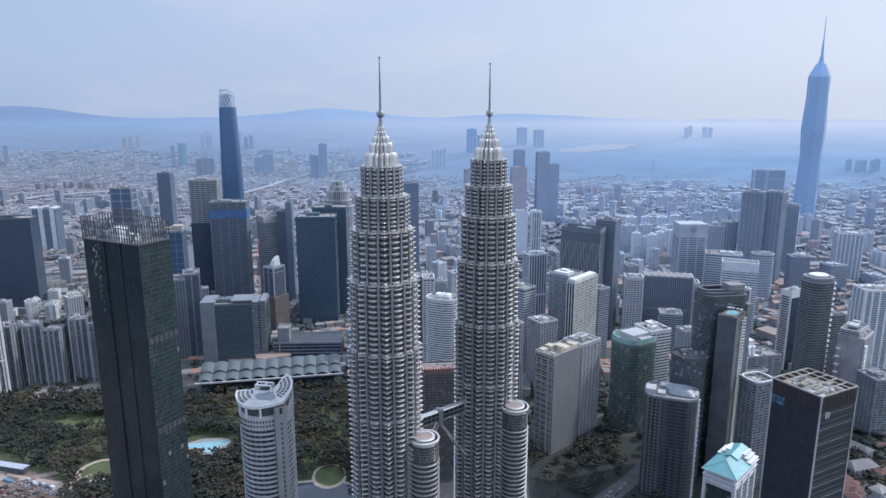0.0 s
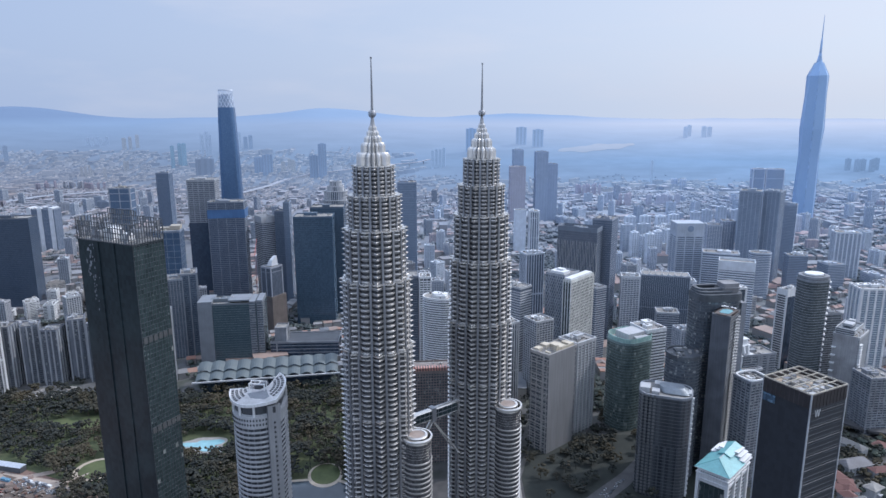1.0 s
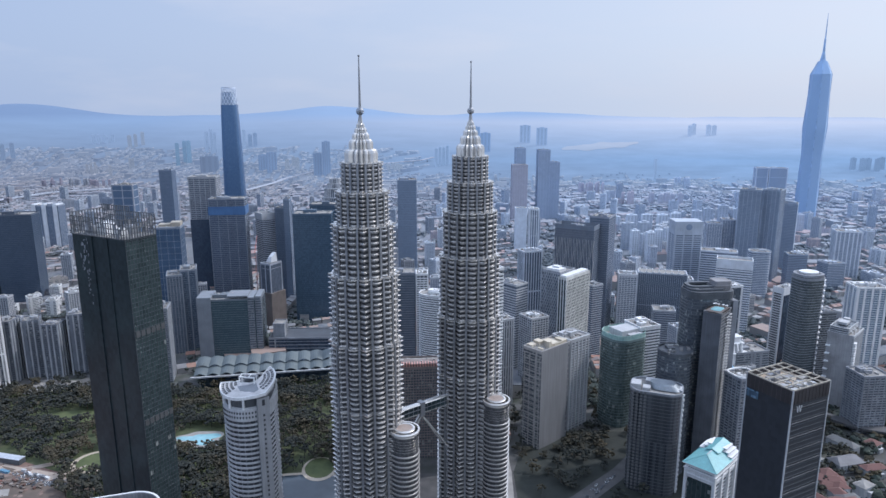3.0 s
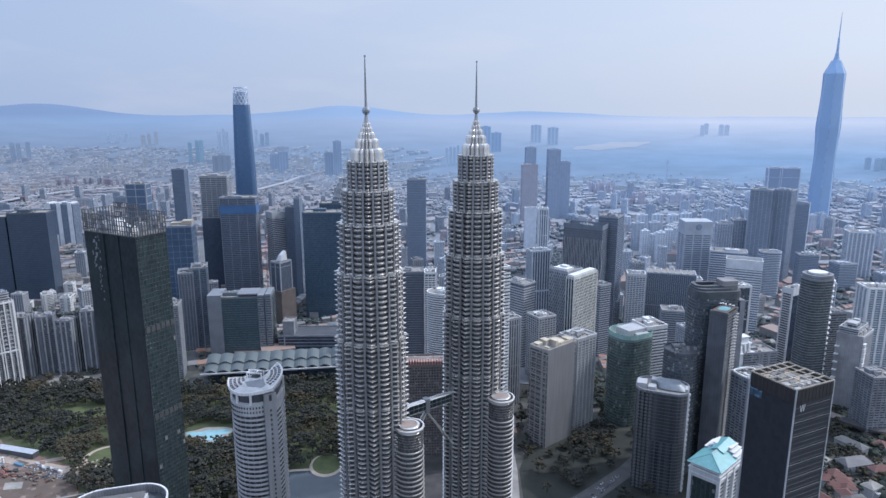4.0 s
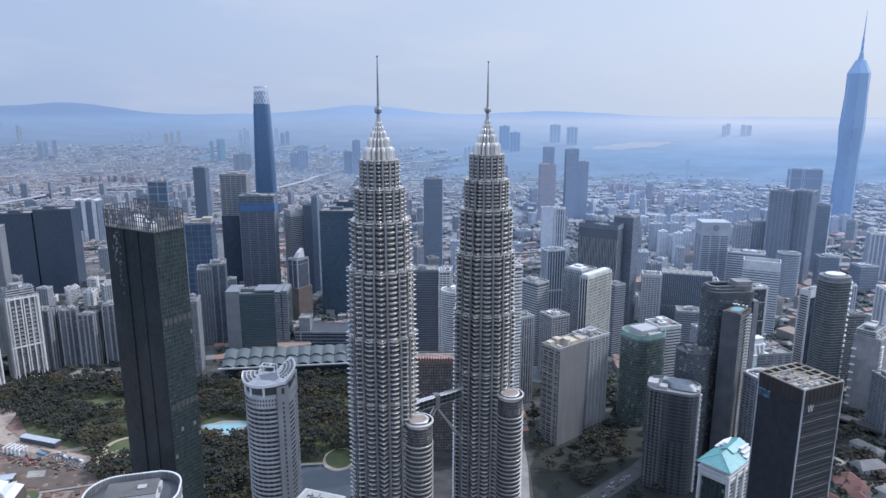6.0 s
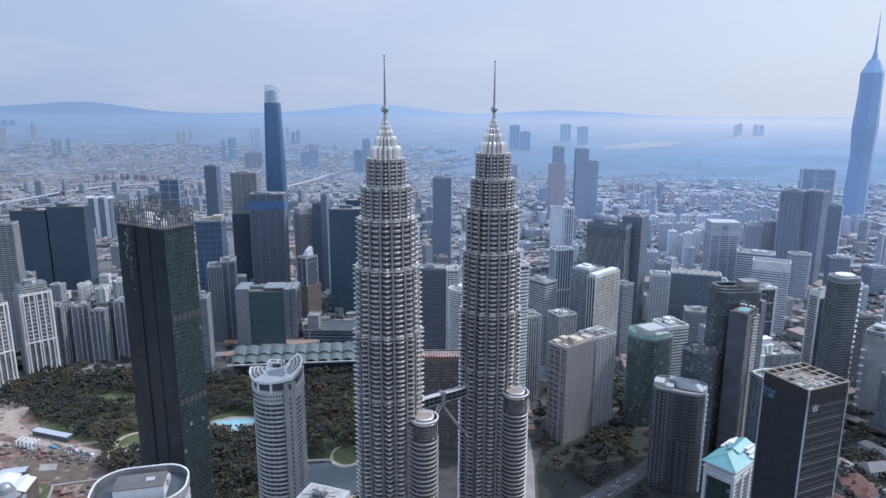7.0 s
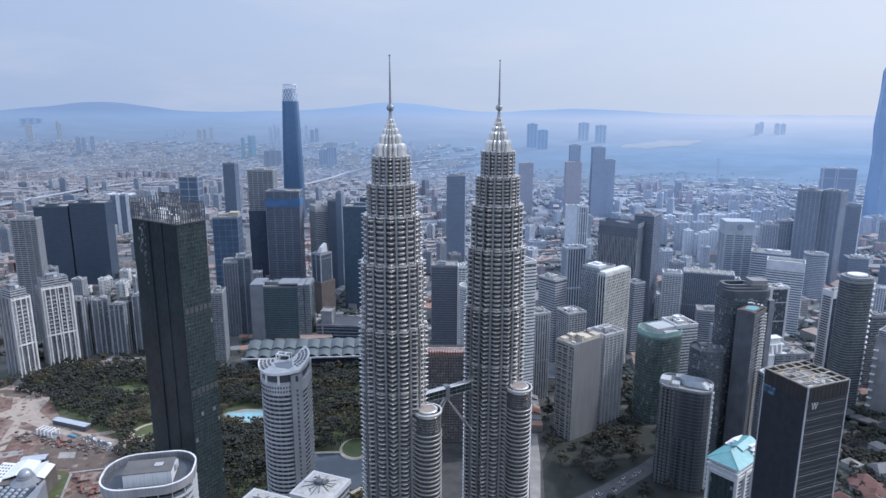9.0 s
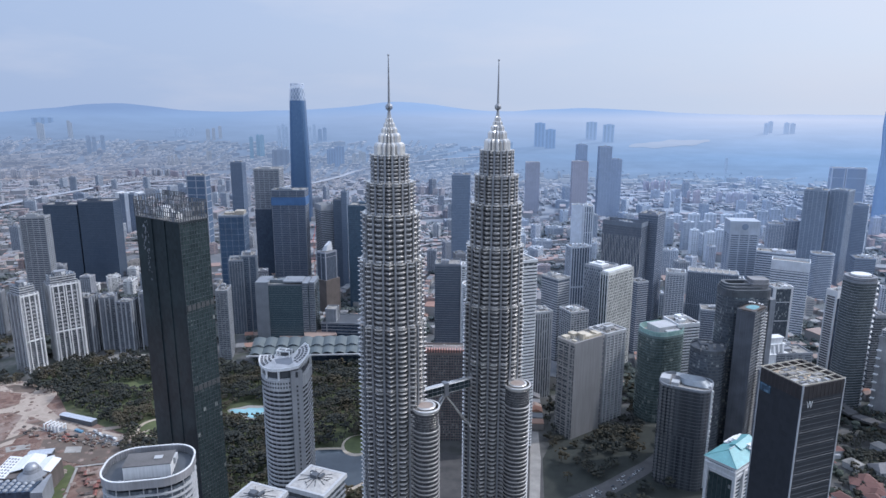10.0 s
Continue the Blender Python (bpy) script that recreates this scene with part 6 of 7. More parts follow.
balcony_towers(-710.5, 394, 50, 42, 30, 144, "white apartment tower with framed balconies above a garden")
balcony_towers(-727.5, 350, 66, 27, 32, 139, "narrow white apartment tower with a bright framed flank")
block("banded_apartment", "tall pale banded apartment tower", -841, 505, 18, 40, 24, 216, gtone("lg", G_DK, G_DK2, 520), tone("lgt", (0.30, 0.31, 0.32), 520), fh=3.6, band=1.5, bo=0.9, piers=9, plant=2, category="apartment block")
for x0, y0, w, h in ((-1032, 800, 72, 189), (-958, 815, 76, 196)):
    block("dark_blue_slab", "dark blue glass slab tower", x0, y0, 12, w, 44, h, gtone("dbs", (0.028, 0.045, 0.074), (0.048, 0.07, 0.108), 500), tone("dbst", (0.05, 0.06, 0.08), 500), fh=4, band=0.4, bo=0.1, plant=2, group="dark blue slabs")
t = block("white_fin_slab", "dark slab tower with three white fins", -1251.8, 1392, 0, 78.2, 36, 130, gtone("wfs", (0.08, 0.1, 0.14), (0.14, 0.17, 0.22), 1390), tone("wfst", (0.3, 0.32, 0.36), 1390), fh=4, band=0.5, plant=1)
for u in (-35, -4, 29):
    part("white_fin", Geo().box(u - 5, u + 7, -20, 16, 0, 135), tone("wfw", (0.8, 0.81, 0.82), 1000), t)
block("slim_blue_tower", "slim blue-grey tower with a slanted top", -884.8, 1435, 4, 36.8, 36, 231, gtone("sbt", (0.07, 0.09, 0.13), (0.12, 0.15, 0.2), 1430), tone("sbtt", (0.25, 0.28, 0.33), 1430), fh=4, band=0.4, plant=1)
block("capped_tower", "tower in scaffolding with a bright white edge", -912.7, 1212, 4, 54.5, 36, 212, gtone("cap", (0.04, 0.085, 0.16), (0.08, 0.13, 0.21), 1210), tone("capt", (0.34, 0.34, 0.35), 1210), fh=20, band=2, bo=0.3, piers=27, pw=2.5, plant=1, plantmat=tone("ochre2", (0.4, 0.34, 0.24), 1210))
t = block("louvred_slab", "pale slab tower with dense white floor bands and a blank cap", -424, 900, 40, 30, 36, 175, gtone("lv", G_DK, G_DK2, 900), tone("lvw", (0.50, 0.50, 0.50), 900), fh=4.2, band=2.0, bo=0.5, plant=2)
part("top_band", Geo().ring(rect(31.6, 37.6), rect(29, 35), 175, 189), tone("lvw", (0.50, 0.50, 0.50), 900), t)
block("plain_grey_slab", "plain blue-grey slab tower beside the blue glass tower", -396, 900, 4, 21, 36, 200, gtone("pgs", (0.06, 0.075, 0.10), (0.10, 0.12, 0.15), 900), tone("pgst", (0.12, 0.14, 0.175), 900), fh=4, band=0.5, bo=0.1, plant=1)
HAZE = HAZE_WEST
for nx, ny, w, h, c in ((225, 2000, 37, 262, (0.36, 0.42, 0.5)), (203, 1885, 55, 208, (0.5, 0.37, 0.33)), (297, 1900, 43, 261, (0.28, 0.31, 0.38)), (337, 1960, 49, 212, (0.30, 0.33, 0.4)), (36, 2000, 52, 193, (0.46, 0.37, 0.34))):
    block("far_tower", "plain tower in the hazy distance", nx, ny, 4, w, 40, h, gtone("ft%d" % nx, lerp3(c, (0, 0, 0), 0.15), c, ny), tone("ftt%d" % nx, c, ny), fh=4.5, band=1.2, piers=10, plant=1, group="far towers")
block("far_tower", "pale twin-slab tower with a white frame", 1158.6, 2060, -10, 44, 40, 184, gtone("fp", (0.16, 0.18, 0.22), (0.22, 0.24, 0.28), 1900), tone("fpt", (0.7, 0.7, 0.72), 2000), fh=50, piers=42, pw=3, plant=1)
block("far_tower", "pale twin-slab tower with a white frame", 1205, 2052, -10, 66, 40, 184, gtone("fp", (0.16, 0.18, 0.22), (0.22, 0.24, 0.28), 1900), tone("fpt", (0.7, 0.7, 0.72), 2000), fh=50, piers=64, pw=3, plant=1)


# ---- the two supertalls ----
HAZE = HAZE_WEST
def lattice_top_tower():
    t = thing("lattice_top_tower", "very tall blue glass tower tapering to a pale lattice crown", "skyscraper", -757, 1720, 0, 8)
    # Haze blue of this far tower is put into the glass colour.
    skin = glass("blue_mirror", (0.095, 0.17, 0.30), (0.125, 0.21, 0.35), rough=0.32, metal=0.75)
    prof = ((0, 34), (120, 33), (260, 30), (380, 26.5), (421, 25))
    sq = rounded(2, 2, 0.45, 3)
    part("body", Geo().loft([[(x * r, y * r, z) for x, y in sq] for z, r in prof]), skin, t)
    g = Geo()
    for k in range(1, 93):
        z = k * 4.5
        r = np.interp(z, [p[0] for p in prof], [p[1] for p in prof])
        g.ring([(x * (r + 0.25), y * (r + 0.25)) for x, y in sq], [(x * (r - 0.5), y * (r - 0.5)) for x, y in sq], z, z + 0.5)
    part("floor_lining", g, paint("blue_spandrel", (0.11, 0.19, 0.33), 0.4, 0.5), t, kind="stuff")
    pale = tone("trxw", (0.75, 0.77, 0.8), 1500)
    part("crown_core", Geo().loft([[(x * r, y * r, z) for x, y in sq] for z, r in ((421, 22), (463, 18.5))]), gtone("trxc", (0.2, 0.24, 0.3), (0.3, 0.34, 0.4), 1700), t)
    g = Geo()
    n = 14
    for k in range(5):
        za, zb = 421 + k * 10.8, 421 + (k + 1) * 10.8
        ra, rb = 24 - k * 0.75, 24 - (k + 1) * 0.75
        for i in range(n):
            a = 2 * math.pi * (i + 0.5 * (k % 2)) / n
            for s in (-0.5, 0.5):
                b = a + s * 2 * math.pi / n
                g.beam((math.cos(a) * ra * 1.1, math.sin(a) * ra * 1.1, za), (math.cos(b) * rb * 1.1, math.sin(b) * rb * 1.1, zb), 1.3)
    part("crown_lattice", g, pale, t, "pale diagonal lattice crown")
    part("crown_rim", Geo().ring(oval(23, 23, 28), oval(20.5, 20.5, 28), 474, 478), pale, t)


lattice_top_tower()


def faceted_supertall():
    t = thing("faceted_supertall", "hazy blue faceted supertall tower with a slender spire", "skyscraper", 1229, 1812, 0, 0)
    # Pale haze tint is mixed into this skin, not only reflected.
    skin = glass("pale_blue_mirror", (0.32, 0.47, 0.69), (0.34, 0.49, 0.71), rough=0.5, metal=0.35)
    levels = ((0, 40, 8), (120, 39, 30), (255, 37.5, 8), (345, 41, 34), (455, 38.5, 10), (522, 36, 36), (565, 15, 20))
    loops = []
    for z, r, tw in levels:
        lp = []
        for i in range(8):
            a = radians(45 * i + 22)
            q = r * (1.0 if i % 2 == 0 else 0.86 + 0.012 * (tw - 20) / 4)
            lp.append((math.cos(a) * q, math.sin(a) * q, z))
        loops.append(lp)
    part("body", Geo().loft(loops), skin, t)
    pale = paint("pale_blue_trim", (0.34, 0.49, 0.71), 0.5, 0.35)
    for i in (1, 3, 5, 7):
        g = Geo()
        for la, lb in zip(loops, loops[1:]):
            g.beam(Vector(la[i]) * 1.0, Vector(lb[i]) * 1.0, 2.0)
        part("facet_edge", g, pale, t)
    part("spire_base", Geo().loft([[(u * r, v * r, z) for u, v in oval(1, 1, 10)] for z, r in ((557, 12), (578, 7), (593, 4.5))]), pale, t)
    part("spire", Geo().loft([[(u * r, v * r, z) for u, v in oval(1, 1, 10)] for z, r in ((588, 4.2), (638, 2.9), (639, 2.0), (684, 1.3), (718, 0.5))]), pale, t)


faceted_supertall()


# ---- convention centre roof ----
def wave_canopy():
    t = thing("wave_roof_hall", "long hall under a scalloped white fabric roof", "hall", -300, 465, 0, 11)
    part("hall_wall", Geo().box(-95, 95, -22, 22, 0, 20), navy_glass, t)
    for row, (y0, y1, za, zb) in enumerate(((-30, -8, 21, 26), (-10, 16, 27, 33))):
        for k in range(11):
            g = Geo()
            x0, x1 = -104 + k * 19, -104 + (k + 1) * 19
            n = 7
            lo = []
            for i in range(n):
                f = i / (n - 1)
                arch = math.sin(f * math.pi) * 4.5
                lo.append((x0 + (x1 - x0) * f, arch))
            lower = [(x, y0, za + a) for x, a in lo]
            upper = [(x, y1, zb + a * 0.6) for x, a in lo]
            thick = [(x, y1, zb + a * 0.6 - 0.6) for x, a in lo][::-1]
            under = [(x, y0, za + a - 0.6) for x, a in lo][::-1]
            g.loft([lower + under, upper + thick], True, True)
            part("roof_bay", g, paint("fabric_roof", (0.105, 0.13, 0.14), 0.6, var=0.1), t)
    part("roof_edge", Geo().box(-108, 108, -33, -30, 19.5, 21.5), offwhite, t)


wave_canopy()


# ---- viaduct ----
def viaduct(name, label, pts, wid=22, z=18, deck=None):
    t = thing(name, label, "viaduct", kind="structure")
    deck = deck or tone("viad", (0.26, 0.225, 0.195), 1300)
    g = Geo()
    for (x0, y0), (x1, y1) in zip(pts, pts[1:]):
        g.beam((x0, y0, z + land(x0, y0)), (x1, y1, z + land(x1, y1)), wid, 3.0)
    part("deck", g, deck, t)
    for (x0, y0), (x1, y1) in zip(pts, pts[1:]):
        n = max(1, int(math.hypot(x1 - x0, y1 - y0) / 70))
        for k in range(n):
            x, y = x0 + (x1 - x0) * (k + 0.5) / n, y0 + (y1 - y0) * (k + 0.5) / n
            part("pier", Geo().box(x - 2, x + 2, y - 2, y + 2, 0, z + land(x, y)), deck, t)


viaduct("viaduct", "pale elevated road across the low city", [(-2040, 1500), (-1998, 1772), (-1999, 2070), (-1986, 2290), (-1931, 2544), (-1829, 2630), (-1723, 2692), (-1560, 2735)], 26)
viaduct("viaduct", "second pale elevated road farther out", [(-1120, 2480), (-1023, 2662), (-949, 2884), (-908, 2998), (-784, 3116), (-646, 3164), (-462, 3230), (-204, 3294), (-130, 3338)], 26)

# ---- low and mid-rise city ----
CITY = random.Random(21)
KEEP = []
for ob in scene.collection.objects:
    if ob.type == "EMPTY" and ob.parent is None:
        KEEP.append((ob.location.x, ob.location.y, 48.0))


def open_spot(x, y, r):
    if x < -110 and y < 450 and x > -720:
        return False
    if x < -300 and y < 330:
        return False
    if -130 < x < 330 and y < 260:
        return False
    return all((x - a) ** 2 + (y - b) ** 2 > (c + r) ** 2 for a, b, c in KEEP)


def in_view(y, rnd, m=0.74):
    return rnd.uniform(-m - 0.15, m) * (y + 540)


def mid_rise_prototypes(k0, ymid, wall=1.0):
    """A family of plain mid-rise blocks of one district."""
    out = []
    for k, (w, d, h, c, style) in enumerate(((34, 18, 46, WH, 0), (26, 22, 62, WH, 1), (44, 16, 34, BG, 0), (24, 24, 78, GR, 1), (40, 20, 52, WH, 1), (30, 20, 28, (0.55, 0.36, 0.28), 0), (22, 18, 58, (0.6, 0.6, 0.62), 1), (50, 30, 30, GR, 0))):
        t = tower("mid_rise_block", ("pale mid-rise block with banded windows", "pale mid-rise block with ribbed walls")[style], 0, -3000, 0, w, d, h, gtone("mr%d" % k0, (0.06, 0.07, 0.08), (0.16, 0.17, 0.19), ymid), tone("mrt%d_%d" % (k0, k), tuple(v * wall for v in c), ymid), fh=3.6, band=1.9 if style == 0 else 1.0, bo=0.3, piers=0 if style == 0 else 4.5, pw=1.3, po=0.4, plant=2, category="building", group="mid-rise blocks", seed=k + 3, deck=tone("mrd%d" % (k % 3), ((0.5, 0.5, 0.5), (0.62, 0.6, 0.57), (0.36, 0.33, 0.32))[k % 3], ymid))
        out.append(t)
    return out


def scatter_blocks(k0, ya, yb, count, ymid, west):
    global HAZE
    HAZE = HAZE_WEST if west else HAZE_EAST
    # Walls are haze-tinted per side; the east set is also darker.
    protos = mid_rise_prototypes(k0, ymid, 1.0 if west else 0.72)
    used = set()
    made = 0
    for _ in range(count * 14):
        if made >= count:
            break
        y = CITY.uniform(ya, yb)
        x = in_view(y, CITY)
        if (x > -80) != west or not open_spot(x, y, 24):
            continue
        KEEP.append((x, y, 24.0))
        i = CITY.randrange(len(protos))
        m = pose(x, y, land(x, y), 0, 0, CITY.choice((0, 20, 45, 70, 90, 110)) + CITY.uniform(-6, 6))
        if i in used:
            copy_thing(protos[i], m)
        else:
            protos[i].matrix_world = m
            used.add(i)
        made += 1
    for i, p in enumerate(protos):
        if i not in used:
            for c in list(p.children):
                bpy.data.objects.remove(c)
            bpy.data.objects.remove(p)


scatter_blocks(1, 420, 950, 34, 700, True)
scatter_blocks(2, 420, 950, 22, 700, False)
scatter_blocks(3, 950, 1600, 85, 1280, True)
scatter_blocks(4, 950, 1600, 45, 1280, False)
scatter_blocks(5, 1600, 2500, 70, 2050, True)
scatter_blocks(6, 1600, 2500, 55, 2050, False)
HAZE = HAZE_EAST


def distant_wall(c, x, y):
    """Walls of the outermost estates, glowing in the painted haze tone of the far distance."""
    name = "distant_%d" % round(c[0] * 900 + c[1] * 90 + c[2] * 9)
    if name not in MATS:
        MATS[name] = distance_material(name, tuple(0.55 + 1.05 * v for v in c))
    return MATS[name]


ESTATE = random.Random(4)


def estate(cx, cy, span, n, h, c):
    """A row of slab flats far out, one object each."""
    global HAZE
    HAZE = HAZE_WEST if cx > 0 else HAZE_EAST
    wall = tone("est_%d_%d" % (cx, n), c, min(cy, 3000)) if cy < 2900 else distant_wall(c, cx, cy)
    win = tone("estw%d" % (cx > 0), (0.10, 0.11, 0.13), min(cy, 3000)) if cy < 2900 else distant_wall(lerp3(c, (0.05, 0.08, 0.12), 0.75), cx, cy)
    for k in range(n):
        w = span / n * (0.66 if n > 1 else 1.0)
        x, y = cx + (k - (n - 1) / 2) * span / n, cy + ESTATE.uniform(-25, 25)
        hh = h * ESTATE.uniform(0.88, 1.06)
        t = thing("flat_block", "slab of flats in a far estate", "apartment block", x, y, land(x, y) - 2, ESTATE.uniform(-14, 14) + (38 if cx < -300 else 0), group="far estates")
        part("body", Geo().prism(rect(w, 16), 0, hh), wall, t)
        g = Geo()
        z = 4
        while z < hh - 3:
            for u in range(3):
                g.box(-w / 2 + w * (u + 0.22) / 3, -w / 2 + w * (u + 0.72) / 3, -8.15, -7.9, z, z + 2.4)
            z += 5.2
        part("window_grid", g, win, t, kind="stuff")
        part("roof_house", Geo().box(-w * 0.2, w * 0.2, -4, 4, hh, hh + 4), wall, t)


estate(-2098, 2854, 92, 6, 44, (0.62, 0.38, 0.30))
estate(-1968, 2860, 107, 7, 44, (0.70, 0.60, 0.50))
estate(-1843, 2834, 112, 6, 44, (0.62, 0.38, 0.30))
estate(-2021, 3126, 72, 4, 60, (0.70, 0.60, 0.50))
estate(-1911, 3100, 36, 2, 63, (0.70, 0.60, 0.50))
estate(-1838, 3186, 33, 2, 61, (0.70, 0.60, 0.50))
estate(-2212, 3610, 133, 5, 53, WH)
estate(-1973, 3552, 90, 3, 83, (0.70, 0.60, 0.50))
estate(-1568, 3278, 88, 3, 144, (0.34, 0.52, 0.56))
estate(-1464, 3444, 70, 3, 138, WH)
estate(-1310, 3518, 53, 2, 110, WH)
estate(-1250, 3564, 64, 2, 79, (0.42, 0.47, 0.52))
estate(-1374, 3166, 98, 1, 89, (0.26, 0.29, 0.34))
estate(-1080, 3144, 51, 1, 98, (0.30, 0.38, 0.48))
estate(-1027, 3144, 54, 1, 110, (0.30, 0.38, 0.48))
estate(-760, 3104, 44, 1, 137, (0.30, 0.38, 0.48))
estate(-712, 3086, 44, 1, 179, (0.30, 0.38, 0.48))
estate(-80, 3258, 87, 4, 102, WH)
estate(176, 3450, 60, 1, 106, (0.30, 0.38, 0.48))
estate(114, 3520, 61, 1, 135, (0.30, 0.38, 0.48))
estate(478, 3598, 196, 2, 106, (0.42, 0.47, 0.52))
estate(-344, 3176, 95, 7, 41, (0.70, 0.60, 0.50))
estate(-921, 3200, 81, 3, 67, (0.70, 0.60, 0.50))
estate(-2643, 3322, 105, 3, 107, (0.42, 0.47, 0.52))
estate(-2985, 3566, 52, 2, 102, (0.70, 0.60, 0.50))
estate(650, 2654, 123, 8, 62, (0.62, 0.38, 0.30))
estate(735, 2298, 59, 3, 60, (0.62, 0.38, 0.30))
estate(1164, 2880, 84, 4, 51, WH)
estate(1056, 2986, 11, 1, 129, WH)
estate(1508, 3776, 70, 2, 77, (0.42, 0.47, 0.52))
estate(1633, 3778, 80, 2, 70, (0.42, 0.47, 0.52))
estate(-3166, 3506, 87, 2, 116, (0.70, 0.60, 0.50))
estate(-3376, 3834, 132, 1, 42, (0.42, 0.47, 0.52))
estate(900, 2300, 150, 5, 55, (0.58, 0.46, 0.42))
estate(2300, 3200, 200, 5, 70, GR)
estate(-2700, 2700, 240, 6, 55, (0.66, 0.56, 0.48))
estate(-450, 2400, 260, 8, 46, (0.66, 0.52, 0.44))
estate(1050, 1650, 190, 5, 80, (0.5, 0.5, 0.54))
estate(820, 1560, 170, 4, 110, (0.4, 0.42, 0.46))
estate(560, 1290, 160, 5, 92, WH)
estate(480, 1440, 200, 4, 84, GR)
estate(640, 1700, 260, 5, 62, WH)
HAZE = HAZE_WEST


def pale_clearing():
    """Long bare strip on the far slope."""
    g = Geo()
    for k in range(25):
        f = k / 24
        x, y = 640 + 490 * f, 3505 + 110 * f + 8 * math.sin(k * 0.6)
        w = 8 + 44 * math.sin(math.pi * f) ** 0.7 + 6 * math.sin(k * 1.1)
        g.v.extend(((x, y - w, land(x, y - w) + 3), (x, y + w, land(x, y + w) + 3)))
        if k:
            g.face((2 * k - 2, 2 * k, 2 * k + 1, 2 * k - 1))
    # The strip glows in the haze tone, a little warmer.
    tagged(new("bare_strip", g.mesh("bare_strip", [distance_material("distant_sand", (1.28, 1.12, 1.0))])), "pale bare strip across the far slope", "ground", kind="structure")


pale_clearing()


def house_rows():
    """Low houses and shop rows, thousands of them, in short street rows."""
    # House colours fade to the painted haze tint with distance.
    walls = hazed(mottled("house_walls", [(0.0, (0.34, 0.34, 0.34)), (0.45, (0.26, 0.245, 0.23)), (0.75, (0.42, 0.41, 0.39)), (1.0, (0.20, 0.185, 0.18))], 0.05, island=True), 300, 2750, 0.84)
    roofs = hazed(mottled("house_roofs", [(0.0, (0.30, 0.15, 0.10)), (0.3, (0.30, 0.22, 0.18)), (0.55, (0.17, 0.175, 0.185)), (0.82, (0.31, 0.305, 0.30)), (1.0, (0.10, 0.115, 0.135))], 0.05, island=True), 300, 2750, 0.84)
    # Distant houses are no lamps, yet emit the painted haze tone.
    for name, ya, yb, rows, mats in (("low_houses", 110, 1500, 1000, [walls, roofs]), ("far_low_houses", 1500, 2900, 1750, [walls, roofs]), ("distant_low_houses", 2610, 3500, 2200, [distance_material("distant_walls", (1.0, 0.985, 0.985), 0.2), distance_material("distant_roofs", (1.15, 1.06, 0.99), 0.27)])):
        rnd = random.Random(len(name))
        g = Geo()
        for _ in range(rows):
            y = ya + (yb - ya) * rnd.random() ** 0.85
            x = in_view(y, rnd, 0.76)
            if name == "distant_low_houses" and x > -200 and y > 2980 + 120 * rnd.random():
                x = -x - 600
            if 60 < x < 560 and y < 430 or x < -480 and y < 760:
                continue
            if y > 2900 and noise.noise((x / 200, y / 200, 4)) * 0.7 + rnd.uniform(-0.7, 0.7) < (y - 2900) / 1300 - 0.55:
                continue
            big = rnd.random()
            deg = (0, 90, 25, 115)[int((noise.noise((x / 500, y / 500, 1)) + 1) * 2) % 4] + rnd.uniform(-5, 5)
            n = rnd.randint(3, 9)
            w, d, h = rnd.uniform(9, 16), rnd.uniform(11, 18), rnd.uniform(6, 13)
            if big < 0.14:
                n, w, d, h = 1, rnd.uniform(30, 70), rnd.uniform(22, 40), rnd.uniform(9, 24)
            ca, sa = math.cos(radians(deg)), math.sin(radians(deg))
            for k in range(n):
                u = (k - n / 2) * (w + rnd.uniform(0.4, 3))
                cx, cy = x + ca * u, y + sa * u
                if not open_spot(cx, cy, -22):
                    continue
                z = land(cx, cy) - 1
                hh = h * rnd.uniform(0.85, 1.15) + 1
                pts = [(cx + ca * a * w / 2 - sa * b * d / 2, cy + sa * a * w / 2 + ca * b * d / 2) for a, b in ((-1, -1), (1, -1), (1, 1), (-1, 1))]
                g.prism(pts, z, z + hh, False, False, 0)
                if rnd.random() < 0.55 and n > 1:
                    s = len(g.v)
                    e = [(cx + ca * a * w * 0.55 - sa * b * d * 0.56, cy + sa * a * w * 0.55 + ca * b * d * 0.56, z + hh - 0.2) for a, b in ((-1, -1), (1, -1), (1, 1), (-1, 1))]
                    rg = [(cx + ca * a * w * 0.52, cy + sa * a * w * 0.52, z + hh + d * 0.22) for a in (-1, 1)]
                    g.v.extend(e + rg)
                    for ids in ((s, s + 1, s + 5, s + 4), (s + 2, s + 3, s + 4, s + 5), (s + 1, s + 2, s + 5), (s + 3, s, s + 4)):
                        g.face(ids, 1)
                else:
                    g.prism([(px + (px - cx) * 0.02, py + (py - cy) * 0.02) for px, py in pts], z + hh - 0.6, z + hh + 0.6, True, False, 1)
        tagged(new(name, g.mesh(name, mats)), "low houses and shop rows with tiled and metal roofs", "houses", kind="stuff")


house_rows()

# ---- trees ----
leaf = mottled("tree_leaves", [(0.0, (0.032, 0.037, 0.037)), (0.55, (0.039, 0.044, 0.041)), (0.93, (0.048, 0.051, 0.042)), (1.0, (0.075, 0.067, 0.052))], 0.08, island=True)
leaf.node_tree.nodes["Principled BSDF"].inputs["Specular IOR Level"].default_value = 0.12
# Brownish patches paint sunlit and dry canopy into the leaf colour.
leaf = patchy(leaf, (0.085, 0.072, 0.047), 0.018, 0.47, 0.66, 0.8)
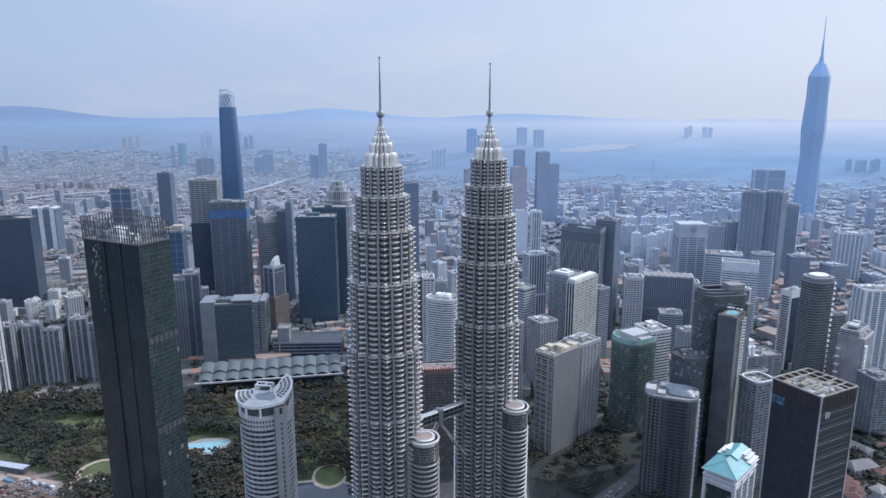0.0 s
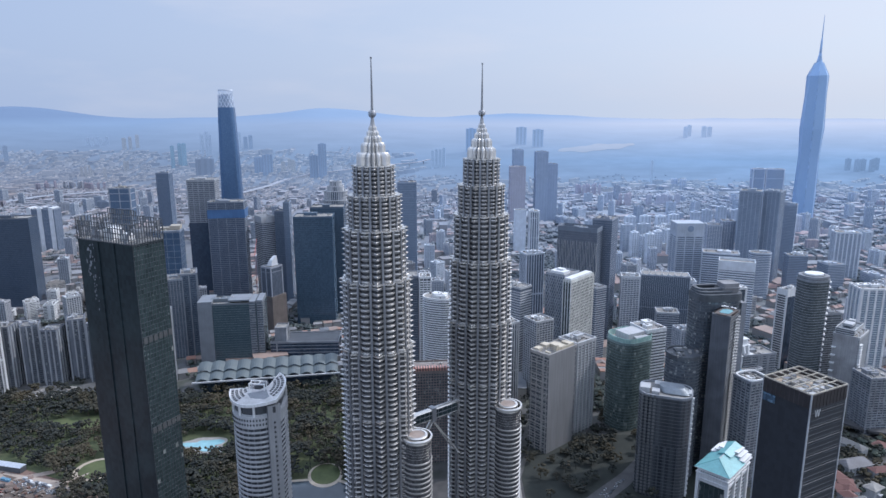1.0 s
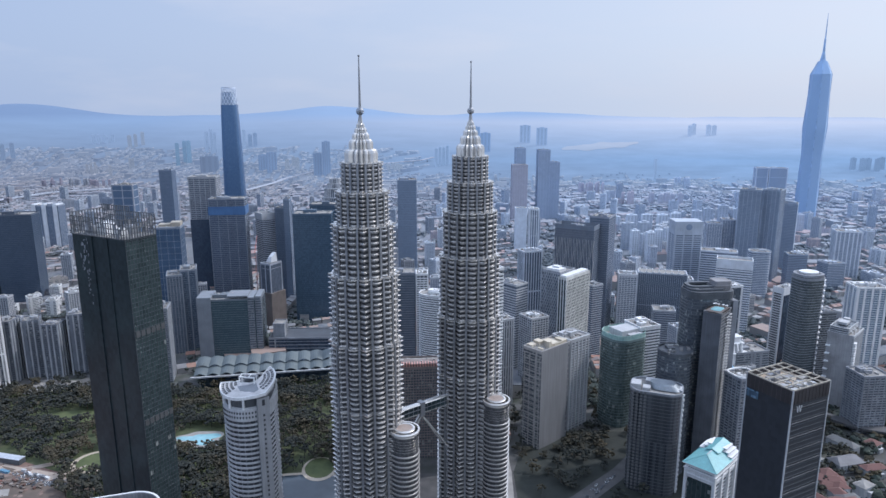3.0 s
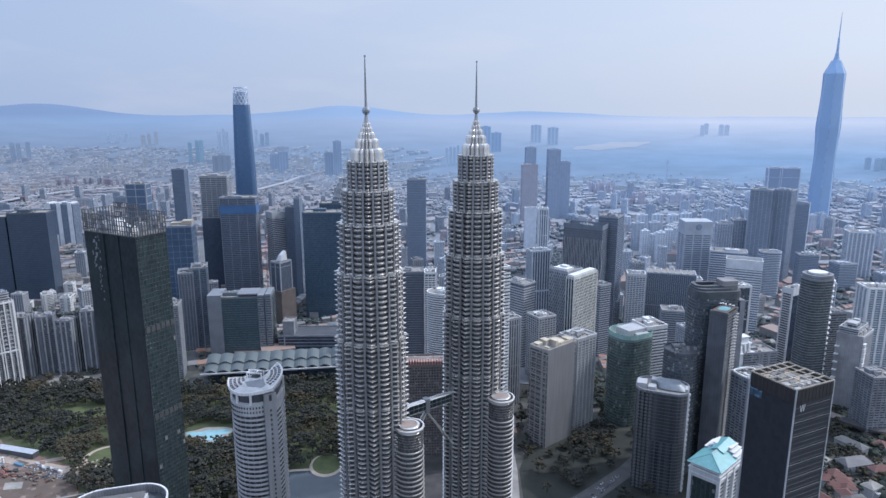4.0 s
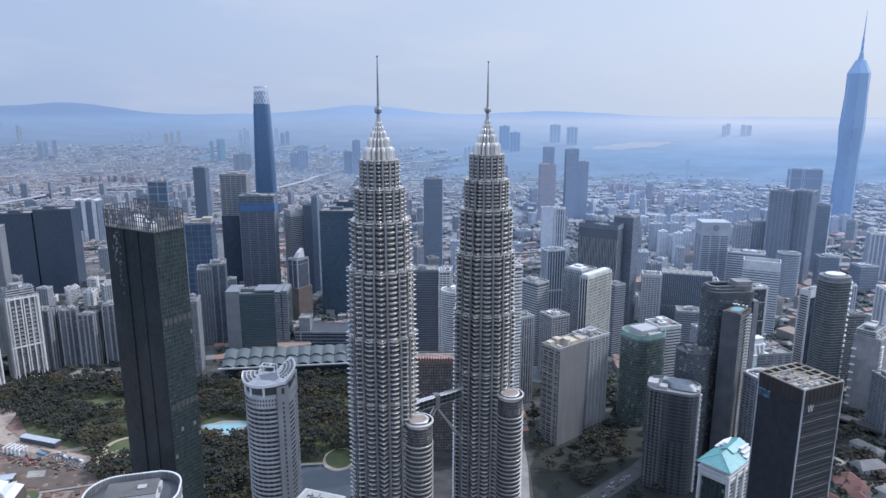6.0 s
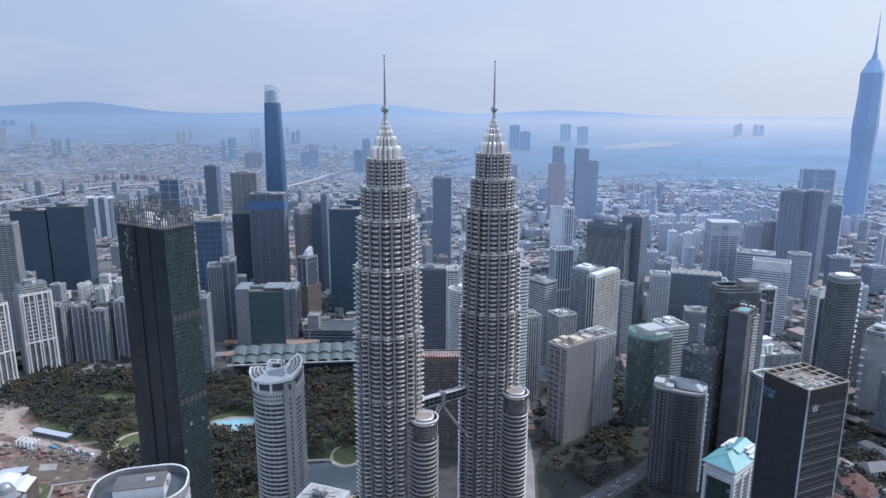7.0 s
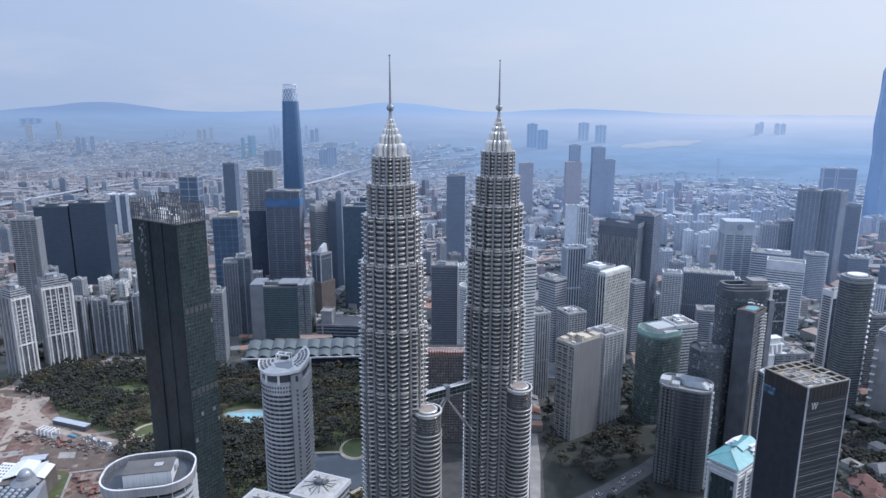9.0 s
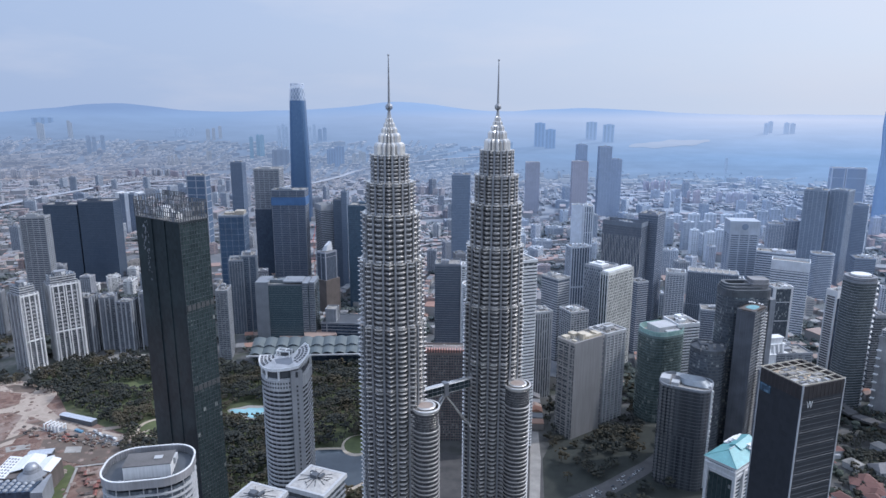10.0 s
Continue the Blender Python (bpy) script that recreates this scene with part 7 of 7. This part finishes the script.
# Far leaves have the haze tint mixed in with y.
leaf_far = hazed(mottled("far_leaves", [(0.0, (0.022, 0.034, 0.03)), (0.5, (0.034, 0.048, 0.040)), (1.0, (0.055, 0.068, 0.052))], 0.05, island=True), 300, 2700, 0.78)
bark = paint("bark", (0.12, 0.09, 0.07), 0.9)


def tree_prototype(seed, h, r):
    rnd = random.Random(seed)
    t = thing("tree", "broad green park tree", "tree", 0, -3000, 0, group="park trees")
    g = Geo()
    g.loft([[(u * q, v * q, z) for u, v in oval(1, 1, 7)] for z, q in ((0, 0.55), (h * 0.25, 0.4), (h * 0.5, 0.28), (h * 0.8, 0.1))])
    for k in range(6):
        a = rnd.uniform(0, 6.28)
        g.beam((0, 0, h * rnd.uniform(0.3, 0.5)), (math.cos(a) * r * 0.65, math.sin(a) * r * 0.65, h * rnd.uniform(0.6, 0.8)), 0.25)
    part("trunk", g, bark, t)
    g = Geo()
    for k in range(62):
        a, q = rnd.uniform(0, 6.28), r * math.sqrt(rnd.random())
        z = h * (0.62 + 0.3 * math.sqrt(max(0, 1 - (q / r) ** 2)) * rnd.uniform(0.4, 1)) - (0.15 * h if rnd.random() < 0.3 else 0)
        g.blob((math.cos(a) * q, math.sin(a) * q, z), rnd.uniform(0.14, 0.25) * r, rnd, flat=0.75)
    part("crown", g, leaf, t)
    return t


def park_trees():
    protos = [tree_prototype(s, h, r) for s, h, r in ((1, 14, 7.5), (2, 18, 9.6), (3, 10, 4.8), (4, 20, 8.6), (5, 13, 6.2))]
    rnd = random.Random(8)
    clear = [(-622, 424, 42, 24), (-437, 214, 29, 29), (-520, 330, 46, 20), (-300, 330, 50, 14), (-330, 272, 36, 28), (-175, 150, 60, 50), (-165, 203, 18, 22)]
    spots = []
    for _ in range(9000):
        x, y = rnd.uniform(-700, -105), rnd.uniform(60, 440)
        if x < -455 and y < 190 + (-455 - x) * 0.5:
            continue
        if y > 425 + (x + 400) * 0.1 or (x < -240 and y < 150 - (x + 240) * 0.16 and y < 60):
            continue
        if x < -250 and y < 60 - (x + 250) * 0.45:
            continue
        if any(((x - a) / c) ** 2 + ((y - b) / d) ** 2 < 1 for a, b, c, d in clear):
            continue
        if any((x - a) ** 2 + (y - b) ** 2 < 60 + 60 * (noise.noise((x / 60, y / 60, 2)) > 0.1) for a, b in spots):
            continue
        if abs(x + 177) < 26 and abs(y) < 30 or math.hypot(x + 77, y) < 36 or (x + 271) ** 2 + (y - 35) ** 2 < 1500:
            continue
        spots.append((x, y))
    for _ in range(70):
        x, y = rnd.uniform(72, 215), rnd.uniform(60, 262)
        if abs((y - 112) - (x - 92) * 0.92) < 20 or math.hypot(x - 123, y - 285) < 40:
            continue
        if not all((x - a) ** 2 + (y - b) ** 2 > 27 ** 2 for a, b, _ in KEEP if b < 400):
            continue
        if any((x - a) ** 2 + (y - b) ** 2 < 50 for a, b in spots):
            continue
        spots.append((x, y))
    rnd.shuffle(spots)
    near, rest = spots[:290], spots[290:]
    for k, (x, y) in enumerate(near):
        p = protos[k % 5]
        m = pose(x, y, 0, 0, 0, rnd.uniform(0, 360)) @ Matrix.Scale(rnd.uniform(0.75, 1.15), 4)
        if k < 5:
            p.matrix_world = m
        else:
            copy_thing(p, m)
    g = Geo()
    for x, y in rest:
        h, r = rnd.uniform(9, 19), rnd.uniform(4, 9.0)
        for k in range(20):
            a, q = rnd.uniform(0, 6.28), r * math.sqrt(rnd.random())
            g.blob((x + math.cos(a) * q, y + math.sin(a) * q, h * rnd.uniform(0.55, 0.95) - 0.3 * q), rnd.uniform(0.19, 0.34) * r, rnd, flat=0.8)
        g.beam((x, y, 0), (x, y, h * 0.6), 0.6)
    tagged(new("park_woods", g.mesh("park_woods", [leaf])), "dense green park trees", "trees", kind="stuff")


park_trees()


def city_greenery(name, ya, yb, count, material, size, seed, clumps=4):
    rnd = random.Random(seed)
    g = Geo()
    done = 0
    while done < count:
        y = ya + (yb - ya) * rnd.random()
        x = in_view(y, rnd, 0.76)
        v = noise.noise((x / 420, y / 420, 5)) + 0.35 * noise.noise((x / 120, y / 120, 8))
        if x > 300 and y < 1700:
            v += 0.42
        if v < 0.05 + rnd.uniform(0, 0.25):
            done += 0.25
            continue
        if not open_spot(x, y, -24):
            continue
        z = land(x, y)
        for k in range(clumps):
            g.blob((x + rnd.uniform(-1, 1) * size, y + rnd.uniform(-1, 1) * size, z + rnd.uniform(0.45, 1.1) * size), rnd.uniform(0.5, 0.9) * size, rnd, flat=0.75)
        done += 1
    tagged(new(name, g.mesh(name, [material])), "trees and scrub between the houses", "trees", kind="stuff")


city_greenery("city_trees", 60, 1500, 5600, leaf_far, 7, 3, 3)
# Distant woods emit the backdrop's haze tone too.
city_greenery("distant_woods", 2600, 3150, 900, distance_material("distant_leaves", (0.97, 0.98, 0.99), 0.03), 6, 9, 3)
city_greenery("far_trees", 1500, 2750, 4800, leaf_far, 9, 6, 3)


def grove(x0, x1, y0, y1, count, seed):
    """Street and garden trees between the close-set towers."""
    rnd = random.Random(seed)
    g = Geo()
    for _ in range(count):
        x, y = rnd.uniform(x0, x1), rnd.uniform(y0, y1)
        if noise.noise((x / 45, y / 45, 7)) < -0.22 or not all((x - a) ** 2 + (y - b) ** 2 > 27 ** 2 for a, b, _ in KEEP if b < 700):
            continue
        h, r = rnd.uniform(7, 16), rnd.uniform(3.5, 7.5)
        g.beam((x, y, 0), (x, y, h * 0.6), 0.5)
        for k in range(11):
            a, q = rnd.uniform(0, 6.28), r * math.sqrt(rnd.random())
            g.blob((x + math.cos(a) * q, y + math.sin(a) * q, h * rnd.uniform(0.55, 0.95) - 0.3 * q), rnd.uniform(0.25, 0.45) * r, rnd, flat=0.8)
    return tagged(new("grove", g.mesh("grove", [leaf])), "dark street and garden trees between towers", "trees", kind="stuff")


grove(-1000, -640, 300, 440, 330, 18)
# This stand is added to darken gaps that lie in shade.
grove(-1000, -470, 425, 860, 800, 17)
grove(70, 340, 225, 460, 400, 15)
grove(300, 620, -20, 420, 900, 16)


# ---- building site, tents and yard clutter ----
def shed(x, y, deg, w, d, h, m, label):
    t = thing("site_shed", label, "shed", x, y, 0, deg, group="site sheds")
    part("house_body", Geo().box(-w / 2, w / 2, -d / 2, d / 2, 0, h), darkc, t)
    part("roof", Geo().loft([[(u, v, h) for u, v in rect(w + 1, d + 1)], [(u, v, h + d * 0.14) for u, v in rect(w + 1, 0.4)]]), m, t)


blue_grey_roof = paint("blue_grey_roof", (0.42, 0.46, 0.52), 0.5, var=0.1, size=4)
shed(-547.5, 214.5, -13, 56, 9, 7, blue_grey_roof, "long site shed with a pale metal roof")
shed(-535, 130, 20, 26, 12, 5, blue_grey_roof, "site office with a pale metal roof")
shed(-640, 150, 25, 24, 14, 5, white, "white site store on bare earth")
shed(-700, 210, -10, 30, 14, 6, offwhite, "pale site store with a low roof")


def site_clutter():
    rnd = random.Random(31)
    reds = paint("red_steel", (0.26, 0.10, 0.08), 0.6)
    blues = paint("blue_steel", (0.12, 0.26, 0.38), 0.6)
    def stack(name, label, x, y, w, d, h, deg, m, group):
        t = thing(name, label, "container" if "container" in name else "stack", x, y, 0, deg, group=group)
        part("box", Geo().box(-w / 2, w / 2, -d / 2, d / 2, 0, h), m, t)
        part("lid", Geo().box(-w / 2 - 0.1, w / 2 + 0.1, -d / 2 - 0.1, d / 2 + 0.1, h, h + 0.2), m, t)

    drab = [paint("drab_%d" % k, c, 0.85) for k, c in enumerate(((0.10, 0.085, 0.078), (0.17, 0.14, 0.12), (0.055, 0.052, 0.055), (0.26, 0.235, 0.21), (0.13, 0.075, 0.062)))]
    for k in range(80):
        u = rnd.random()
        x, y = -600 + u * 130 + rnd.gauss(0, 6), 190 - u * 24 + rnd.gauss(-6, 6)
        stack("material_stack", "drab material stack on bare earth", x, y, rnd.uniform(2, 7), rnd.uniform(1.2, 3), rnd.uniform(0.8, 2.6), rnd.uniform(-40, 40), drab[k % 5], "material stacks")
    for k in range(12):
        stack("material_stack", "red steel bundles laid on bare earth", -541 + k * 2.1 + rnd.gauss(0, 2), 174 - k * 0.6 + rnd.gauss(0, 3), rnd.uniform(3, 7), rnd.uniform(1, 2), rnd.uniform(0.8, 1.8), rnd.uniform(-30, 10), reds, "material stacks")
    for k in range(3):
        stack("site_container", "container under a blue tarpaulin on bare earth", -533 + k * 4, 191 - k * 1.5, 4.5, 3.5, 2.5, -15 + k * 6, blues, "site containers")
    for k in range(9):
        stack("site_container", "pale steel container beside the haul road", -506 + k * 4.2 + rnd.gauss(0, 1), 190 - k * 1.6 + rnd.gauss(0, 2.5), 6, 2.6, 2.6, -20 + rnd.uniform(-8, 8), (offwhite, greyc, white)[k % 3], "site containers")
    for k in range(44):
        u = rnd.random()
        x, y = -515 + u * 72 + rnd.gauss(0, 2), 181 - u * 17 + rnd.gauss(0, 4)
        t = thing("parked_car", "small parked car beside the site road", "car", x, y, 0.2, rnd.choice((-45, 45)) + rnd.uniform(-8, 8), group="parked cars")
        m = (offwhite, darkc, white, darkc, greyc)[k % 5]
        part("body", Geo().loft([[(a, b, 0.3) for a, b in rect(4.3, 1.8)], [(a, b, 0.95) for a, b in rect(4.3, 1.8)]]), m, t)
        part("cabin", Geo().loft([[(a, b, 0.95) for a, b in rect(2.6, 1.7)], [(a, b, 1.5) for a, b in rect(1.7, 1.4)]]), darkc, t)
    # open white frames, huts with rusty roofs, a planted bank
    t = thing("portal_frame_store", "open row of white portal frames on bare earth", "structure", -563, 190, 0, -12)
    for k in range(5):
        g = Geo().box(-12.4 + k * 6, -10.9 + k * 6, -6.2, -4.8, 0, 8).box(-12.4 + k * 6, -10.9 + k * 6, 4.8, 6.2, 0, 8).box(-12.4 + k * 6, -10.9 + k * 6, -6.2, 6.2, 8, 9.2)
        part("portal_frame", g, white, t)
    part("floor_slab", Geo().box(-14, 14, -7, 7, 0, 0.9), greyc, t)
    rusty = [paint("rusty_roof_%d" % k, c, 0.85, var=0.3, size=3) for k, c in enumerate(((0.20, 0.085, 0.07), (0.15, 0.10, 0.085), (0.09, 0.075, 0.07), (0.24, 0.19, 0.165)))]
    for k in range(26):
        u, v = rnd.random(), rnd.random()
        x, y = -470 + 32 * v + 50 * u + rnd.gauss(0, 2), 104 + 12 * v - 58 * u
        t = thing("site_hut", "small site hut with a rusty metal roof", "hut", x, y, 0, 28 + rnd.choice((0, 90)), group="site huts")
        w, d, h = rnd.uniform(6, 13), rnd.uniform(3.5, 6), rnd.uniform(2.4, 3.4)
        part("house_body", Geo().box(-w / 2, w / 2, -d / 2, d / 2, 0, h), drab[k % 5], t)
        part("roof", Geo().loft([[(a, b, h) for a, b in rect(w + 0.8, d + 0.8)], [(a, b, h + 0.9) for a, b in rect(w + 0.8, 0.3)]]), rusty[k % 4], t)
    patch("planted_bank", "dark green planted bank beside the hall", "bank", [(-503, 106), (-488, 115), (-476, 109), (-453, 58), (-430, 6), (-446, 4), (-467, 56)], 0.8, lawn_mat)
    patch("path", "pale kerbed path along the planted bank", "path", [(-476, 110), (-473, 110), (-449, 58), (-426, 6), (-429, 5), (-452, 58)], 1.0, paving)
    # mounds, planks and tracks
    g = Geo()
    for k in range(1100):
        x, y = rnd.uniform(-760, -380), rnd.uniform(20, 318)
        if x > -455 and y > 160 - (x + 455) * 1.3:
            continue
        if y > 236 - (x + 580) * 0.42 and x > -640:
            continue
        g.blob((x, y, 0.3), rnd.uniform(0.8, 2.2) ** 2, rnd, flat=0.3)
    tagged(new("earth_mounds", g.mesh("earth_mounds", [mottled("mound_earth", [(0.0, (0.10, 0.066, 0.055)), (0.5, (0.17, 0.115, 0.095)), (1.0, (0.28, 0.235, 0.21))], 0.1, island=True)])), "heaps of reddish and pale earth", "earth", kind="stuff")
    for k in range(26):
        x, y = rnd.uniform(-760, -420), rnd.uniform(20, 250)
        if y > 190 - (x + 455) * 0.4:
            continue
        if math.hypot(x + 500, y - 70) < 48:
            continue
        patch("site_track", "pale trodden track over bare earth", "track", ellipse_at(x, y, rnd.uniform(12, 42), rnd.uniform(2, 7), rnd.choice((-25, -20, 30, 60)) + rnd.uniform(-10, 10), 18, 0.1, k), 0.4 + k * 0.012, dust if k % 3 == 0 else dark_earth)


site_clutter()


def stone_clearing():
    """Pale rubble and low plinths where the woods meet the flats."""
    rnd = random.Random(44)
    patch("clearing", "grey open ground between woods and flats", "ground", ellipse_at(-622, 426, 44, 24, 12, wob=0.12, seed=2), 0.4, paving)
    g = Geo()
    for k in range(150):
        a, q = rnd.uniform(0, 6.28), math.sqrt(rnd.random())
        g.blob((-622 + 42 * q * math.cos(a), 426 + 22 * q * math.sin(a), 0.8), rnd.uniform(0.7, 2.6), rnd, flat=0.6)
    tagged(new("rubble", g.mesh("rubble", [mottled("rubble_stone", [(0.0, (0.10, 0.105, 0.11)), (0.6, (0.24, 0.24, 0.24)), (1.0, (0.46, 0.46, 0.46))], 0.2, island=True)])), "pale and grey rubble on open ground", "rubble", kind="stuff")


stone_clearing()


def tent_roof_building():
    """Low hall: folded white roof sheets, a perforated side, a dome and a dark front set with small domes."""
    t = thing("tent_roof_building", "low hall under white folded roofs with a grey dome", "pavilion", -497, 68, 0, 13)
    part("body", Geo().box(-29.5, 25, -19.5, 19, 0, 24), brownc, t)
    sheets = ((-30, -16, -20, 21, 27.5, 25.2), (-16, -4, -10, 23, 26.0, 29.2), (-4, 9, -8, 22, 29.0, 26.4), (9, 19, -10, 17, 26.2, 28.6), (19, 27, -12, 14, 28.4, 25.6))
    for x0, x1, y0, y1, za, zb in sheets:
        low = [(x0, y0, za - 1.2), (x1, y0, zb - 1.2), (x1, y1, zb - 0.2), (x0, y1, za - 0.2)]
        part("roof_sheet", Geo().loft([low, [(x, y, z + 0.7) for x, y, z in low]], True, True), white, t, "white folded roof sheet")
    for i in range(4):
        for j in range(7):
            zr = 28.0 - i * 0.5 - 1.2 + (j * 5.4) / 41
            part("roof_light", Geo().box(-29 + i * 3.1, -27.4 + i * 3.1, -18 + j * 5.4, -15.6 + j * 5.4, zr - 0.8, zr + 0.5), greyc, t)
    lead = paint("lead_dome", (0.30, 0.32, 0.35), 0.4, 0.4)
    d = part("dome_drum", Geo().loft([[(9 + u * r, -13 + v * r, z) for u, v in oval(1, 1, 32)] for z, r in ((20, 16), (24, 14.5), (26.5, 11), (28, 8.6), (30, 8.2))]), greyc, t)
    part("dome", Geo().loft([[(9 + u * 7.5 * math.cos(radians(a)), -13 + v * 7.5 * math.cos(radians(a)), 30 + 7.5 * math.sin(radians(a))) for u, v in oval(1, 1, 24)] for a in (0, 18, 36, 54, 70, 80, 88)]), lead, d, "grey ribbed dome")
    part("front_wing", Geo().box(-30, 22, -44, -20, 0, 22), navy_glass, t)
    for i in range(7):
        for j in range(4):
            part("front_dome", Geo().loft([[(-26 + i * 7 + u * 2.6 * math.cos(radians(a)), -40 + j * 6 + v * 2.6 * math.cos(radians(a)), 22 + 2.0 * math.sin(radians(a))) for u, v in oval(1, 1, 12)] for a in (0, 30, 60, 85)]), lead, t)
    part("wedge_wall", Geo().prism(((24, -50), (36, -50), (29, -14), (27, -14)), 0, 24), greyc, t, "grey slanted end wall")


tent_roof_building()


# ---- tower cranes and white terraces behind the park ----
def tower_crane(x, y, h, deg, label):
    t = thing("tower_crane", label, "crane", x, y, 0, deg, group="tower cranes")
    red = paint("crane_red", (0.40, 0.11, 0.10), 0.5)
    g = Geo()
    for k in range(int(h / 5)):
        for a, b in ((-1, -1), (1, -1), (1, 1), (-1, 1)):
            g.beam((a, b, k * 5), (a, b, k * 5 + 5), 0.35)
        g.beam((-1, -1, k * 5), (1, -1, k * 5 + 5), 0.25).beam((1, 1, k * 5), (-1, 1, k * 5 + 5), 0.25)
    part("mast", g, red, t)
    part("jib", Geo().beam((-12, 0, h), (42, 0, h + 26), 1.2, 1.6), red, t)
    part("cab", Geo().box(-1.5, 1.5, -2.4, -0.8, h - 2, h + 1), white, t)
    part("counterweight", Geo().box(-13, -9, -1.2, 1.2, h - 4, h), greyc, t)


tower_crane(-425, 842, 118, 100, "red lattice tower crane beside an unfinished tower")
for k in range(9):
    block("terraced_block", "low white stepped block beside the park woods", -905 + k * 14 + (k % 2) * 8, 745 + (k % 3) * 52, 15 + (k % 2) * 30, 18, 20, 24 + (k % 4) * 6, window_dark, white, fh=3.3, band=1.7, bo=0.6, plant=3, plantmat=white, category="apartment block", group="white stepped blocks")
red_tile = mottled("red_tile", [(0.0, (0.125, 0.062, 0.058)), (0.5, (0.155, 0.082, 0.074)), (1.0, (0.10, 0.055, 0.052))], 0.2, island=True)


def tiled_house(x, y, deg, w, d, h, roof, label):
    t = thing("tiled_house", label, "house", x, y, 0, deg, group="tiled houses")
    part("house_body", Geo().box(-w / 2, w / 2, -d / 2, d / 2, 0, h), offwhite, t)
    part("roof", Geo().loft([[(u, v, h) for u, v in rect(w + 2, d + 2)], [(u, v, h + d * 0.3) for u, v in rect(max(1, w - d), 0.5)]]), roof, t)
    part("porch", Geo().box(-w / 4, w / 4, -d / 2 - 4, -d / 2, 0, h * 0.6), offwhite, t)


rnd7 = random.Random(77)
for k in range(34):
    x, y = rnd7.uniform(335, 520), rnd7.uniform(20, 260)
    if math.hypot(x - 352, y - 300) < 45:
        continue
    tiled_house(x, y, rnd7.choice((10, 30, 100, 120)), rnd7.uniform(14, 34), rnd7.uniform(10, 16), rnd7.uniform(6, 13), red_tile if k % 3 else (paint("old_metal_roof", (0.13, 0.135, 0.14), 0.8), roofdeck)[k % 2], "low house with a red tiled hipped roof" if k % 3 else "low house with a pale metal roof")


def big_tiled_hall(x, y, deg, w, d, h, label):
    """A large hipped hall with a lower front wing."""
    t = thing("tiled_hall", label, "hall", x, y, 0, deg)
    part("body", Geo().box(-w / 2, w / 2, -d / 2, d / 2, 0, h), offwhite, t)
    part("main_roof", Geo().loft([[(u, v, h) for u, v in rect(w + 3, d + 3)], [(u, v, h + d * 0.22) for u, v in rect(w - d * 0.7, 0.6)]]), red_tile, t, "red tiled hipped roof")
    part("front_wing", Geo().box(-w / 3, w / 3, -d / 2 - 9, -d / 2, 0, h * 0.7), offwhite, t)
    part("wing_roof", Geo().loft([[(u, v - d / 2 - 5, h * 0.7) for u, v in rect(w * 0.7, 11)], [(u, v - d / 2 - 3, h * 0.7 + 3) for u, v in rect(w * 0.5, 0.6)]]), red_tile, t)
    for k in range(6):
        part("window", Geo().box(-w / 2 + 2 + k * (w - 4) / 6, -w / 2 + 4.5 + k * (w - 4) / 6, -d / 2 - 0.2, -d / 2 + 0.1, h * 0.75, h * 0.92), window_dark, t)


big_tiled_hall(396, 128, 8, 52, 26, 10, "broad hall with a faded red tiled roof")
big_tiled_hall(414, 182, -20, 30, 16, 8, "smaller hall with a red tiled roof among trees")


def white_villa():
    t = thing("white_villa", "pale two-storey villa with a gabled grey roof", "house", 452, 215, 0, 15)
    part("body", Geo().box(-17, 17, -9, 9, 0, 11), offwhite, t)
    part("roof", Geo().loft([[(u, v, 11) for u, v in rect(37, 21)], [(u, v, 16.5) for u, v in rect(26, 0.6)]]), paint("slate_roof", (0.17, 0.17, 0.18), 0.8), t, "grey hipped roof")
    for k in range(7):
        for z in (2, 6.5):
            part("window", Geo().box(-15 + k * 4.5, -12.8 + k * 4.5, -9.2, -8.9, z, z + 2.6), window_dark, t)


white_villa()
viaduct("elevated_road", "dark elevated city road between wooded plots", [(455, 470), (478, 350), (520, 302), (640, 255), (800, 230)], 17, 9, asphalt)

for k in range(26):
    f = rnd7.random()
    t = thing("parked_car", "small car on the curving road", "car", 96 + 84 * f + rnd7.uniform(-7, 7), 118 + 74 * f + rnd7.uniform(-5, 5), 0.3, 42 + rnd7.uniform(-10, 10), group="parked cars")
    m = (white, darkc, greyc, offwhite)[k % 4]
    part("body", Geo().loft([[(a, b, 0.3) for a, b in rect(4.4, 1.8)], [(a, b, 0.95) for a, b in rect(4.3, 1.8)]]), m, t)
    part("cabin", Geo().loft([[(a, b, 0.95) for a, b in rect(2.6, 1.7)], [(a, b, 1.5) for a, b in rect(1.7, 1.4)]]), window_dark, t)
